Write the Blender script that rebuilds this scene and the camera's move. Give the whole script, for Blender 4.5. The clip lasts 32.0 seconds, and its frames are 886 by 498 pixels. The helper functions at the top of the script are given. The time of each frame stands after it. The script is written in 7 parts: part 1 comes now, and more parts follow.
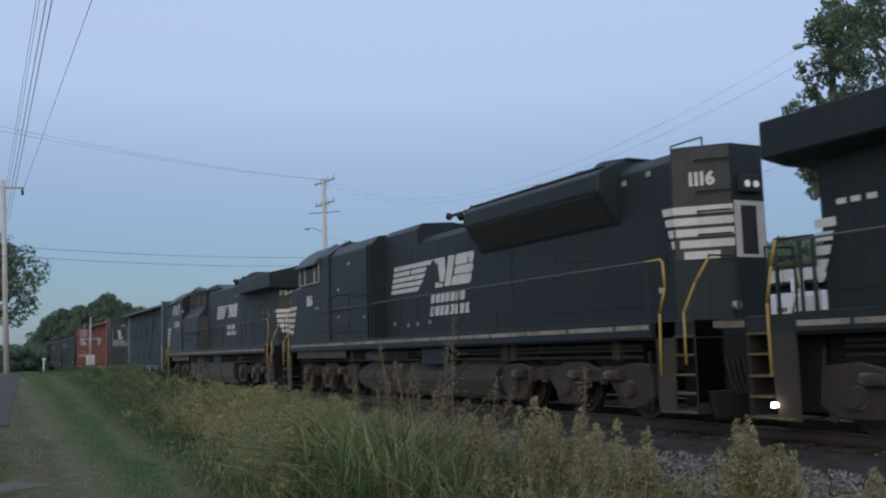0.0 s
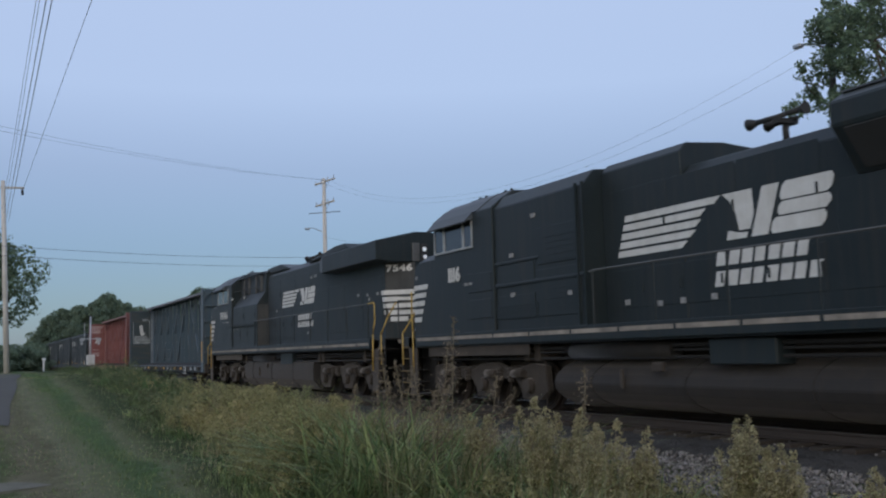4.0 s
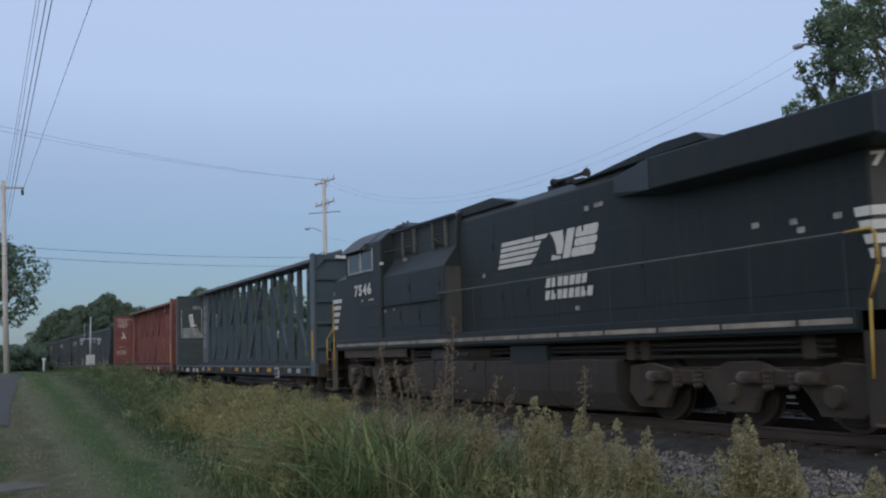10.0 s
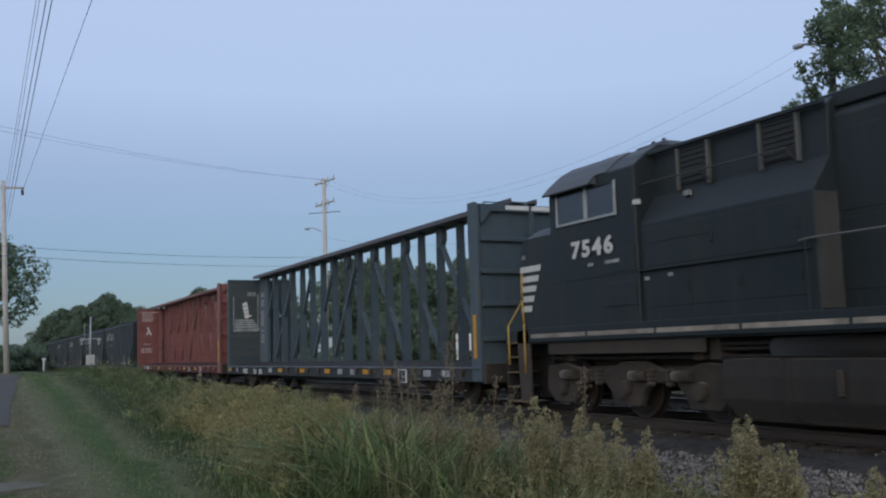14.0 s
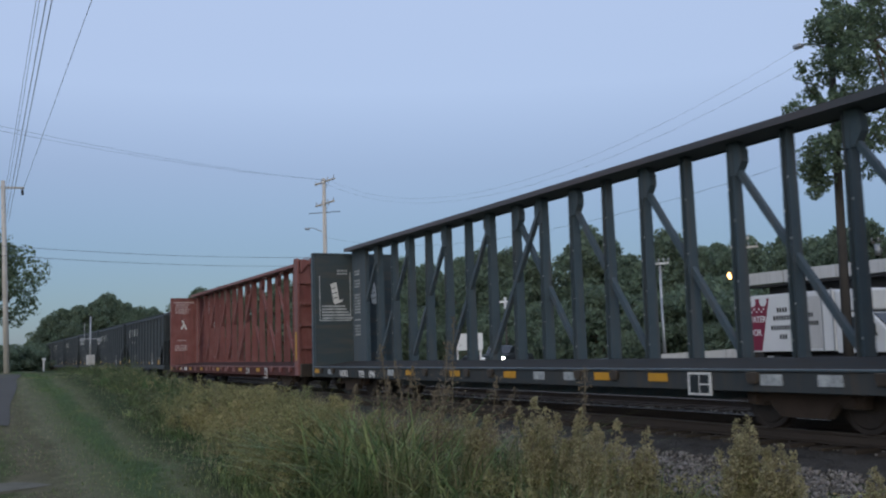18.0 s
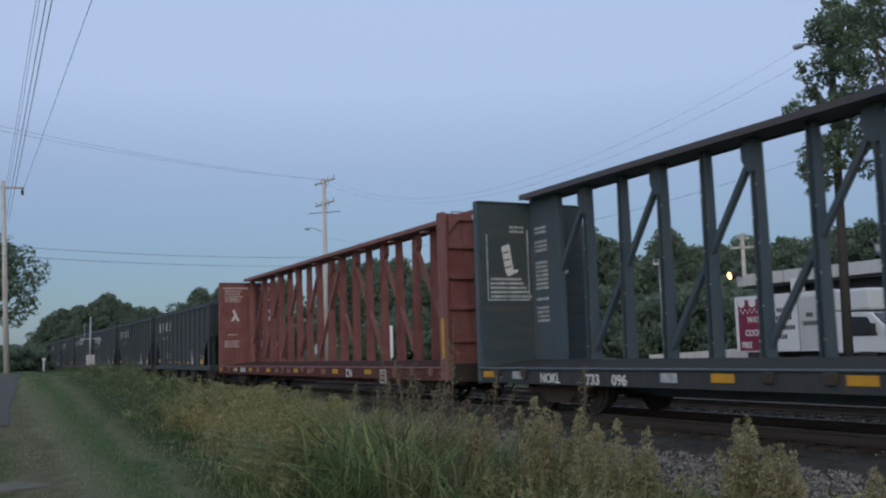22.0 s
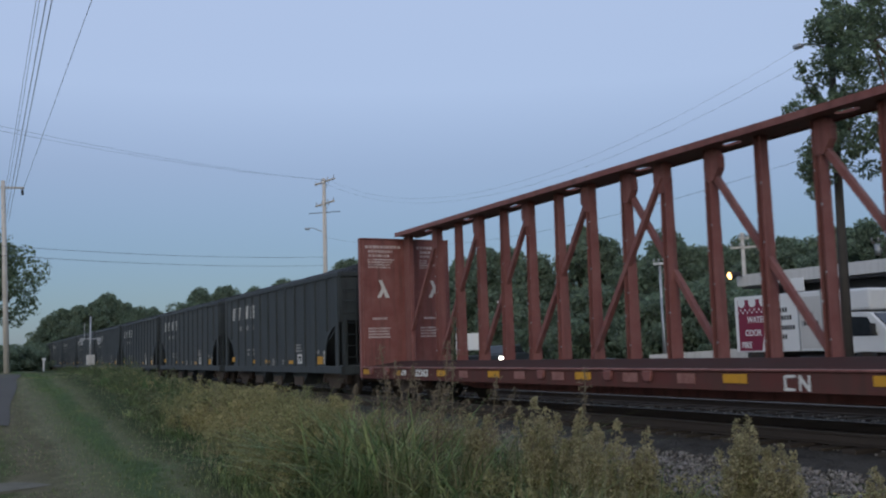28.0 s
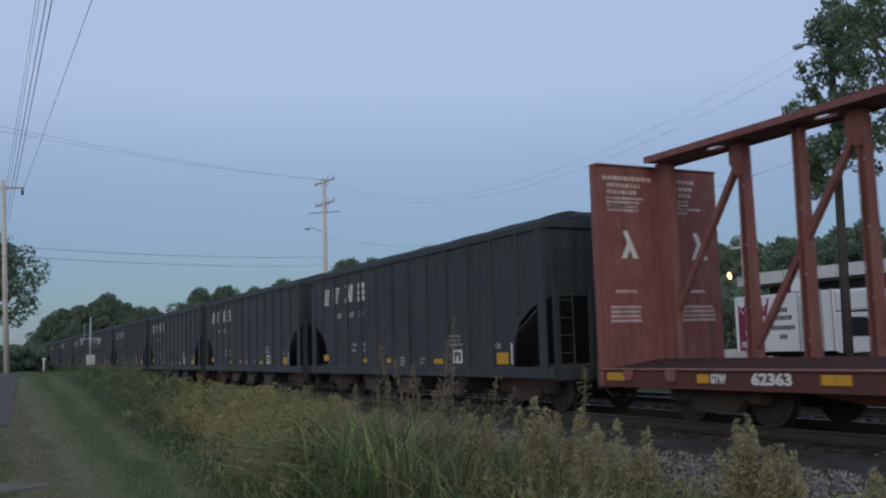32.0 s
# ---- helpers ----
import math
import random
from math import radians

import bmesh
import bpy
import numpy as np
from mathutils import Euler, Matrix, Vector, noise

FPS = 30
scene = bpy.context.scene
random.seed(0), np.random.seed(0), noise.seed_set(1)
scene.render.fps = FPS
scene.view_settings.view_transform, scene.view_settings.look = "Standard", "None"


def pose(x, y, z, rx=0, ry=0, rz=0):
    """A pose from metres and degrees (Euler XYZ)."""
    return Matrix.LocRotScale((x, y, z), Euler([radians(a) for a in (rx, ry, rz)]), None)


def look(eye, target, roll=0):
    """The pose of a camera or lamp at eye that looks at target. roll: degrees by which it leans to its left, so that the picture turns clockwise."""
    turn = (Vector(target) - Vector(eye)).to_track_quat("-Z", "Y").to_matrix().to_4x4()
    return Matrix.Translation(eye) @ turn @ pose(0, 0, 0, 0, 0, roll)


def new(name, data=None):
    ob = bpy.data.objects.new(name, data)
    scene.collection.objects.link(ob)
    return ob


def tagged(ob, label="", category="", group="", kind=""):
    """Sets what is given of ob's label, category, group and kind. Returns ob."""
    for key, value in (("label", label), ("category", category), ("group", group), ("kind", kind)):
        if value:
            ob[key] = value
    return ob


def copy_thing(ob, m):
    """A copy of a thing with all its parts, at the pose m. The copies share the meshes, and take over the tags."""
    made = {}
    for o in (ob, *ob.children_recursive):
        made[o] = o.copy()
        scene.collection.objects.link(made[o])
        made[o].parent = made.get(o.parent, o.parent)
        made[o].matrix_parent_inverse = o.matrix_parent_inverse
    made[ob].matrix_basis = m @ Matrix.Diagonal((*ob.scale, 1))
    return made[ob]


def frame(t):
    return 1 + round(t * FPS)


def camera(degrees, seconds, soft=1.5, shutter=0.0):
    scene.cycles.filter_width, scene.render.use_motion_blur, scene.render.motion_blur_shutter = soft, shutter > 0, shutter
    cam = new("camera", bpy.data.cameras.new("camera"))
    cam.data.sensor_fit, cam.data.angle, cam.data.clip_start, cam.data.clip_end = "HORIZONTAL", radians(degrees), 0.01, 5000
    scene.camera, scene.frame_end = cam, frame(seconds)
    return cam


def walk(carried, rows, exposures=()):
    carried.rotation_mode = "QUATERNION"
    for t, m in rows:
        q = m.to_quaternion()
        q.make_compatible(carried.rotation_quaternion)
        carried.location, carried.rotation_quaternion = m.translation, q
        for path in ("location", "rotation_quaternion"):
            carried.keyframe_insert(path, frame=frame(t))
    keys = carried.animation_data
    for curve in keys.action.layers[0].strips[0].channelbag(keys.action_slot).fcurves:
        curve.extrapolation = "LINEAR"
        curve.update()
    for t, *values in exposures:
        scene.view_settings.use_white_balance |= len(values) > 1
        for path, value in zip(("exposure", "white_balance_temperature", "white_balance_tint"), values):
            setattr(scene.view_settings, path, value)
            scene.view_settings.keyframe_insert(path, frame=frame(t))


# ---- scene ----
cam = camera(50.39, 32.0, soft=2.15, shutter=0.5)
EYE = Vector((0.0, 0.0, 1.33))
AIM = EYE + Vector((-0.88594, 0.45136, 0.10671)) * 20.0
HELD = look(EYE, AIM, -1.715)
walk(cam, [(0.0, HELD), (32.0, HELD)], exposures=[(0.0, 0.0, 6500, 8), (14.0, 0.0, 6500, 8), (19.0, -0.05, 6500, 8), (24.0, -0.09, 6500, 8), (28.0, -0.12, 6500, 8), (32.0, -0.15, 6500, 8)])

# ---- light: dusk sky, the sun just gone behind the camera ----
SUN_TURN = radians(117)
world = bpy.data.worlds.new("dusk_sky")
scene.world = world
world.use_nodes = True
wn, wl = world.node_tree.nodes, world.node_tree.links
sky = wn.new("ShaderNodeTexSky")
sky.sky_type = "NISHITA"
sky.sun_disc = False
sky.sun_elevation = radians(6.0)
sky.sun_rotation = SUN_TURN
sky.altitude = 250
sky.air_density, sky.dust_density, sky.ozone_density = 1.0, 0.6, 2.0
glow = wn["Background"]
wl.new(sky.outputs[0], glow.inputs[0])
glow.inputs[1].default_value = 0.05
# the even blue of the upper air at dusk, paler overhead, deeper at the horizon
where = wn.new("ShaderNodeTexCoord")
split = wn.new("ShaderNodeSeparateXYZ")
wl.new(where.outputs["Generated"], split.inputs[0])
ramp = wn.new("ShaderNodeValToRGB")
ramp.color_ramp.interpolation = "LINEAR"
stops = ramp.color_ramp.elements
stops[0].position, stops[0].color = 0.0, (0.085, 0.175, 0.315, 1)
stops[1].position, stops[1].color = 1.0, (0.44, 0.53, 0.76, 1)
for place, colour in ((0.047, (0.115, 0.212, 0.375, 1)), (0.11, (0.172, 0.253, 0.455, 1)), (0.19, (0.285, 0.345, 0.556, 1)), (0.27, (0.427, 0.506, 0.741, 1)), (0.36, (0.456, 0.538, 0.776, 1))):
    stops.new(place).color = colour
wl.new(split.outputs["Z"], ramp.inputs[0])
upper = wn.new("ShaderNodeBackground")
upper.inputs[1].default_value = 0.9
wl.new(ramp.outputs[0], upper.inputs[0])
both = wn.new("ShaderNodeAddShader")
wl.new(glow.outputs[0], both.inputs[0])
wl.new(upper.outputs[0], both.inputs[1])
wl.new(both.outputs[0], wn["World Output"].inputs[0])
sun_data = bpy.data.lights.new("sun", "SUN")
sun_data.energy, sun_data.angle, sun_data.color = 1.75, radians(70), (1.0, 0.93, 0.84)
sun = new("sun", sun_data)
sun.matrix_world = look((46, -38, 15), (0, 0, 0))
tagged(sun, kind="structure")

# ---- helpers of this scene ----
TRACK_Y = 11.9
TRACK2_Y = 16.35


def train_pos(t):
    """How far the train has come at t seconds, along +x."""
    u = (t - 16.0) / 16.0
    return 160.0 * (0.28549 * u + 0.002843 * u ** 2 - 0.00294123 * u ** 3 + 0.00370547 * u ** 4)


def quad_box(bm, x0, x1, y0, y1, z0, z1):
    vs = [bm.verts.new(c) for c in ((x0, y0, z0), (x1, y0, z0), (x1, y1, z0), (x0, y1, z0), (x0, y0, z1), (x1, y0, z1), (x1, y1, z1), (x0, y1, z1))]
    for f in ((3, 2, 1, 0), (4, 5, 6, 7), (0, 1, 5, 4), (1, 2, 6, 5), (2, 3, 7, 6), (3, 0, 4, 7)):
        bm.faces.new([vs[i] for i in f])
    return vs


def box(x0, x1, y0, y1, z0, z1, bevel=0.0, seg=1):
    bm = bmesh.new()
    quad_box(bm, x0, x1, y0, y1, z0, z1)
    if bevel:
        bmesh.ops.bevel(bm, geom=bm.edges[:], offset=bevel, segments=seg, affect="EDGES", profile=0.5)
    return bm


def tube(bm, p0, p1, r0, r1=None, n=8, cap=True):
    """A round bar from p0 to p1."""
    r1 = r0 if r1 is None else r1
    a, b = Vector(p0), Vector(p1)
    q = (b - a).to_track_quat("Z", "Y").to_matrix()
    rings = []
    for c, r in ((a, r0), (b, r1)):
        rings.append([bm.verts.new(c + q @ Vector((r * math.cos(6.28319 * i / n), r * math.sin(6.28319 * i / n), 0))) for i in range(n)])
    for i in range(n):
        f = bm.faces.new((rings[0][i], rings[0][(i + 1) % n], rings[1][(i + 1) % n], rings[1][i]))
        f.smooth = n > 6
    if cap:
        bm.faces.new(rings[0][::-1])
        bm.faces.new(rings[1])
    return bm


def pipe(points, r, n=7):
    """A bent bar through the points."""
    bm = bmesh.new()
    for a, b in zip(points, points[1:]):
        tube(bm, a, b, r, n=n)
    for p in points[1:-1]:
        bmesh.ops.create_icosphere(bm, subdivisions=1, radius=r * 1.02, matrix=Matrix.Translation(p))
    return bm


def beam(bm, a, b, w, d):
    """A square bar of width w and depth d from a to b."""
    a, b = Vector(a), Vector(b)
    q = (b - a).to_track_quat("Z", "Y").to_matrix()
    rings = []
    for c in (a, b):
        rings.append([bm.verts.new(c + q @ Vector((sx * w / 2, sy * d / 2, 0))) for sx, sy in ((-1, -1), (1, -1), (1, 1), (-1, 1))])
    for i in range(4):
        bm.faces.new((rings[0][i], rings[0][(i + 1) % 4], rings[1][(i + 1) % 4], rings[1][i]))
    bm.faces.new(rings[0][::-1])
    bm.faces.new(rings[1])


def prism(bm, outline, axis, a, b):
    """The outline (two numbers a corner) drawn out along an axis from a to b."""
    def at(p, c):
        return {"x": (c, p[0], p[1]), "y": (p[0], c, p[1]), "z": (p[0], p[1], c)}[axis]
    lo = [bm.verts.new(at(p, a)) for p in outline]
    hi = [bm.verts.new(at(p, b)) for p in outline]
    n = len(outline)
    for i in range(n):
        bm.faces.new((lo[i], lo[(i + 1) % n], hi[(i + 1) % n], hi[i]))
    bm.faces.new(lo[::-1])
    bm.faces.new(hi)
    return bm


def prism_of(outline, axis, a, b, bevel=0.0, seg=1):
    bm = prism(bmesh.new(), outline, axis, a, b)
    bmesh.ops.recalc_face_normals(bm, faces=bm.faces[:])
    if bevel:
        bmesh.ops.bevel(bm, geom=bm.edges[:], offset=bevel, segments=seg, affect="EDGES", profile=0.5)
    return bm


def mesh_of(name, bm, material):
    bmesh.ops.recalc_face_normals(bm, faces=bm.faces[:])
    me = bpy.data.meshes.new(name)
    bm.to_mesh(me)
    bm.free()
    me.materials.append(material)
    return me


def part(name, bm, material, parent, label="", at=None):
    """Links a bmesh, or a mesh that is there already, as one mesh object under a thing or a part."""
    me = bm if isinstance(bm, bpy.types.Mesh) else mesh_of(name, bm, material)
    ob = new(name, me)
    ob.parent = parent
    if at is not None:
        ob.matrix_basis = at if isinstance(at, Matrix) else Matrix.Translation(at)
    return tagged(ob, label)


def thing(name, label, category, at, group=""):
    ob = new(name)
    ob.empty_display_size = 0.2
    ob.matrix_basis = at if isinstance(at, Matrix) else Matrix.Translation(at)
    return tagged(ob, label, category, group)


def solo(name, bm, material, label, category, at=None, group="", kind=""):
    me = bm if isinstance(bm, bpy.types.Mesh) else mesh_of(name, bm, material)
    ob = new(name, me)
    if at is not None:
        ob.matrix_basis = at if isinstance(at, Matrix) else Matrix.Translation(at)
    return tagged(ob, label, category, group, kind)


def lettering(name, words, size, material, parent, at, label="", spacing=1.0, narrow=1.0, depth=0.004, fill=None):
    """Words in the built-in font as a thin mesh under a part; at: pose of their left foot."""
    cu = bpy.data.curves.new(name, "FONT")
    cu.body, cu.size, cu.extrude, cu.space_character = words, size, depth, spacing
    cu.offset = size * (0.04 if fill else 0.018)
    cu.resolution_u = 3
    ob = bpy.data.objects.new(name, cu)
    me = bpy.data.meshes.new_from_object(ob)
    bpy.data.objects.remove(ob)
    if fill:
        xs_, ys_ = [v.co.x for v in me.vertices], [v.co.y for v in me.vertices]
        me.transform(Matrix.Diagonal((fill[0] / (max(xs_) - min(xs_)), fill[1] / (max(ys_) - min(ys_)), 1, 1)) @ Matrix.Translation((-min(xs_), -min(ys_), 0)))
    else:
        me.transform(Matrix.Diagonal((narrow, 1, 1, 1)))
    me.materials.clear()
    me.materials.append(material)
    made = new(name, me)
    made.parent = parent
    made.matrix_basis = at
    return tagged(made, label)


def fast_mesh(name, verts, faces, material, smooth=False):
    """A mesh from numpy arrays of corners and equal faces."""
    me = bpy.data.meshes.new(name)
    n, k = faces.shape
    me.vertices.add(len(verts))
    me.vertices.foreach_set("co", np.asarray(verts, np.float32).ravel())
    me.loops.add(n * k)
    me.loops.foreach_set("vertex_index", np.asarray(faces, np.int32).ravel())
    me.polygons.add(n)
    me.polygons.foreach_set("loop_start", np.arange(0, n * k, k, dtype=np.int32))
    me.polygons.foreach_set("loop_total", np.full(n, k, np.int32))
    if smooth:
        me.polygons.foreach_set("use_smooth", np.ones(n, bool))
    me.update(calc_edges=True)
    me.validate()
    me.materials.append(material)
    return me


# ---- materials ----
def surface(name, base, second, rough=0.6, metal=0.0, coarse=1.5, fine=30.0, mix=0.5, bump=0.15, depth=0.01, streaks=None, streak_mix=0.0, random_mix=0.0, islands=False, spec=0.5, translucent=0.0, gloss_noise=0.12, streak_scale=(7.0, 7.0, 0.5), haze_dust=0.0, haze_dust_tint=(0.75, 0.8, 0.9)):
    """A procedural surface: two colours mixed by coarse and fine grain, with relief, and streaks that run down."""
    m = bpy.data.materials.new(name)
    m.use_nodes = True
    n, l = m.node_tree.nodes, m.node_tree.links
    bsdf = n["Principled BSDF"]
    tc = n.new("ShaderNodeTexCoord")
    big = n.new("ShaderNodeTexNoise")
    big.inputs["Scale"].default_value, big.inputs["Detail"].default_value, big.inputs["Roughness"].default_value = coarse, 6, 0.65
    small = n.new("ShaderNodeTexNoise")
    small.inputs["Scale"].default_value, small.inputs["Detail"].default_value = fine, 4
    l.new(tc.outputs["Object"], big.inputs["Vector"])
    l.new(tc.outputs["Object"], small.inputs["Vector"])
    ramp = n.new("ShaderNodeMapRange")
    ramp.inputs[1].default_value, ramp.inputs[2].default_value = 0.35, 0.7
    l.new(big.outputs[0], ramp.inputs[0])
    add = n.new("ShaderNodeMath")
    add.operation = "MULTIPLY_ADD"
    l.new(small.outputs[0], add.inputs[0])
    add.inputs[1].default_value = 0.6
    l.new(ramp.outputs[0], add.inputs[2])
    sc = n.new("ShaderNodeMath")
    sc.operation = "MULTIPLY"
    sc.use_clamp = True
    l.new(add.outputs[0], sc.inputs[0])
    sc.inputs[1].default_value = mix
    col = n.new("ShaderNodeMix")
    col.data_type = "RGBA"
    col.inputs[6].default_value, col.inputs[7].default_value = (*base, 1), (*second, 1)
    l.new(sc.outputs[0], col.inputs[0])
    out = col.outputs[2]
    if streaks:
        mp = n.new("ShaderNodeMapping")
        mp.inputs["Scale"].default_value = streak_scale
        l.new(tc.outputs["Object"], mp.inputs[0])
        st = n.new("ShaderNodeTexNoise")
        st.inputs["Scale"].default_value, st.inputs["Detail"].default_value = 1.0, 5
        l.new(mp.outputs[0], st.inputs["Vector"])
        sr = n.new("ShaderNodeMapRange")
        sr.inputs[1].default_value, sr.inputs[2].default_value, sr.inputs[4].default_value = 0.48, 0.75, streak_mix
        l.new(st.outputs[0], sr.inputs[0])
        c2 = n.new("ShaderNodeMix")
        c2.data_type = "RGBA"
        l.new(sr.outputs[0], c2.inputs[0])
        l.new(out, c2.inputs[6])
        c2.inputs[7].default_value = (*streaks, 1)
        out = c2.outputs[2]
    if random_mix:
        if islands:
            g = n.new("ShaderNodeNewGeometry")
            rnd = g.outputs["Random Per Island"]
        else:
            g = n.new("ShaderNodeObjectInfo")
            rnd = g.outputs["Random"]
        hs = n.new("ShaderNodeHueSaturation")
        mr = n.new("ShaderNodeMapRange")
        mr.inputs[3].default_value, mr.inputs[4].default_value = 1 - random_mix, 1 + random_mix
        l.new(rnd, mr.inputs[0])
        l.new(mr.outputs[0], hs.inputs["Value"])
        mh = n.new("ShaderNodeMapRange")
        mh.inputs[3].default_value, mh.inputs[4].default_value = 0.5 - 0.04 * random_mix, 0.5 + 0.05 * random_mix
        mu = n.new("ShaderNodeMath")
        mu.operation = "FRACT"
        m7 = n.new("ShaderNodeMath")
        m7.operation = "MULTIPLY"
        m7.inputs[1].default_value = 7.31
        l.new(rnd, m7.inputs[0])
        l.new(m7.outputs[0], mu.inputs[0])
        l.new(mu.outputs[0], mh.inputs[0])
        l.new(mh.outputs[0], hs.inputs["Hue"])
        l.new(out, hs.inputs["Color"])
        out = hs.outputs[0]
    l.new(out, bsdf.inputs["Base Color"])
    rr = n.new("ShaderNodeMapRange")
    rr.inputs[3].default_value, rr.inputs[4].default_value = max(0.02, rough - gloss_noise), min(1, rough + gloss_noise)
    l.new(big.outputs[0], rr.inputs[0])
    l.new(rr.outputs[0], bsdf.inputs["Roughness"])
    bsdf.inputs["Metallic"].default_value = metal
    bsdf.inputs["Specular IOR Level"].default_value = spec
    # sheen for dust that also stands in for haze on surfaces seen at a slant
    if haze_dust:
        bsdf.inputs["Sheen Weight"].default_value, bsdf.inputs["Sheen Roughness"].default_value, bsdf.inputs["Sheen Tint"].default_value = haze_dust, 0.45, (*haze_dust_tint, 1)
    if bump:
        bp = n.new("ShaderNodeBump")
        bp.inputs["Strength"].default_value, bp.inputs["Distance"].default_value = bump, depth
        l.new(add.outputs[0], bp.inputs["Height"])
        l.new(bp.outputs[0], bsdf.inputs["Normal"])
    if translucent:
        tr = n.new("ShaderNodeBsdfTranslucent")
        l.new(out, tr.inputs[0])
        ms = n.new("ShaderNodeMixShader")
        ms.inputs[0].default_value = translucent
        l.new(bsdf.outputs[0], ms.inputs[1])
        l.new(tr.outputs[0], ms.inputs[2])
        l.new(ms.outputs[0], n["Material Output"].inputs[0])
    return m


def glowing(name, colour, strength):
    m = bpy.data.materials.new(name)
    m.use_nodes = True
    b = m.node_tree.nodes["Principled BSDF"]
    b.inputs["Base Color"].default_value = (*colour, 1)
    b.inputs["Emission Color"].default_value = (*colour, 1)
    b.inputs["Emission Strength"].default_value = strength
    return m


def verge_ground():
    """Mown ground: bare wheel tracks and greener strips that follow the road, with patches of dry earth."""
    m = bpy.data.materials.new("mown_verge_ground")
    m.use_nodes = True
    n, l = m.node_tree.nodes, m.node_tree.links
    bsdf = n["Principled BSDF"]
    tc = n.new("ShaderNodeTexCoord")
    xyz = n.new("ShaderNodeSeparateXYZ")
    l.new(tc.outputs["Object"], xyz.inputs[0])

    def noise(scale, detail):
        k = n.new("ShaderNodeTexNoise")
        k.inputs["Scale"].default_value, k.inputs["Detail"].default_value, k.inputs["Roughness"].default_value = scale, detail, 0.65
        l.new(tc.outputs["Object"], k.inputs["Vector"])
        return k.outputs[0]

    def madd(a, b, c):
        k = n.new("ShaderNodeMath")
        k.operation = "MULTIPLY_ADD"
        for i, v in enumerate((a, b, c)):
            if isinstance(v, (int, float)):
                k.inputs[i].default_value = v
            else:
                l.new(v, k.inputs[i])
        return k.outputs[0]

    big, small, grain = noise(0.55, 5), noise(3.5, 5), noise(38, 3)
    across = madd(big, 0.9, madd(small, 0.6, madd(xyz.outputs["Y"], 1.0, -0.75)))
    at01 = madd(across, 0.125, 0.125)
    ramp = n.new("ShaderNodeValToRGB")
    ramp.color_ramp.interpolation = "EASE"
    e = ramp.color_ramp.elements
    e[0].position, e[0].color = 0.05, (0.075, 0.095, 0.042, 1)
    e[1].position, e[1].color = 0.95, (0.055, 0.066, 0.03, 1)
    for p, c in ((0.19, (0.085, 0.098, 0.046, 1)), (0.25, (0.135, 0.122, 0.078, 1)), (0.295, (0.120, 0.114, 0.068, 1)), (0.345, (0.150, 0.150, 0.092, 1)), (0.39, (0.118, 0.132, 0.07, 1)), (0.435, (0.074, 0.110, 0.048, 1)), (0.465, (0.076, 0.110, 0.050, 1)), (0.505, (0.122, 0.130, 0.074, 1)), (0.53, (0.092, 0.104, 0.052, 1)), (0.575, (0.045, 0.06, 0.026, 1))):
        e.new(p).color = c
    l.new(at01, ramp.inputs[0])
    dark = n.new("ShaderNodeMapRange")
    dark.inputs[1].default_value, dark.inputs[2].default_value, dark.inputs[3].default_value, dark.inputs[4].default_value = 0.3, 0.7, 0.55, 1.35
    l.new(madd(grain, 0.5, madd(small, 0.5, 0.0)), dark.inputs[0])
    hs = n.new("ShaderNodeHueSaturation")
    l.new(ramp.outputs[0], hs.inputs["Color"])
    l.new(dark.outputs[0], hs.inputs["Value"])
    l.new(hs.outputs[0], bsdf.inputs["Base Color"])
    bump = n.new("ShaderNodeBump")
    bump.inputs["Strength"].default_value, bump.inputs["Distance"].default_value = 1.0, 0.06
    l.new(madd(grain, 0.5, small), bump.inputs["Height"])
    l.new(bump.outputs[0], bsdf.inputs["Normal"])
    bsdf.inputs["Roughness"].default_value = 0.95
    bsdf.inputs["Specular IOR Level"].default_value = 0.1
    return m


LOCO_BLACK = surface("loco_black_paint", (0.0105, 0.0165, 0.0185), (0.021, 0.028, 0.0295), 0.5, coarse=0.8, fine=25, mix=0.6, bump=0.05, streaks=(0.042, 0.036, 0.030), streak_mix=0.4, spec=0.22, haze_dust=0.12)
DUSTY_BLACK = surface("dusty_black_end_panel", (0.046, 0.047, 0.046), (0.080, 0.077, 0.072), 0.7, coarse=1.4, fine=25, mix=0.6, bump=0.05, streaks=(0.03, 0.03, 0.03), streak_mix=0.4, spec=0.2)
GRIMY_BLUE = surface("grimy_blue_sill_paint", (0.036, 0.047, 0.054), (0.058, 0.060, 0.060), 0.8, coarse=2.0, fine=25, mix=0.7, bump=0.15, streaks=(0.075, 0.062, 0.05), streak_mix=0.6, spec=0.12)
GRIMY_RED = surface("grimy_red_sill_paint", (0.115, 0.038, 0.035), (0.09, 0.052, 0.046), 0.8, coarse=2.0, fine=25, mix=0.6, bump=0.15, streaks=(0.07, 0.045, 0.038), streak_mix=0.6, spec=0.12)
LOCO_GRIME = surface("grimy_underframe", (0.026, 0.0225, 0.0195), (0.064, 0.052, 0.042), 0.85, coarse=2.0, fine=40, mix=0.6, bump=0.3, spec=0.15, haze_dust=0.22, haze_dust_tint=(0.9, 0.82, 0.74))
TANK_BLACK = surface("oily_fuel_tank_paint", (0.016, 0.0162, 0.016), (0.034, 0.029, 0.025), 0.7, coarse=1.2, fine=30, mix=0.55, bump=0.15, streaks=(0.05, 0.04, 0.032), streak_mix=0.4, spec=0.2, haze_dust=0.2, haze_dust_tint=(0.9, 0.8, 0.72))
DECK_RED = surface("worn_dark_red_deck", (0.060, 0.024, 0.022), (0.045, 0.032, 0.028), 0.9, coarse=1.5, fine=20, mix=0.6, bump=0.2, spec=0.08)
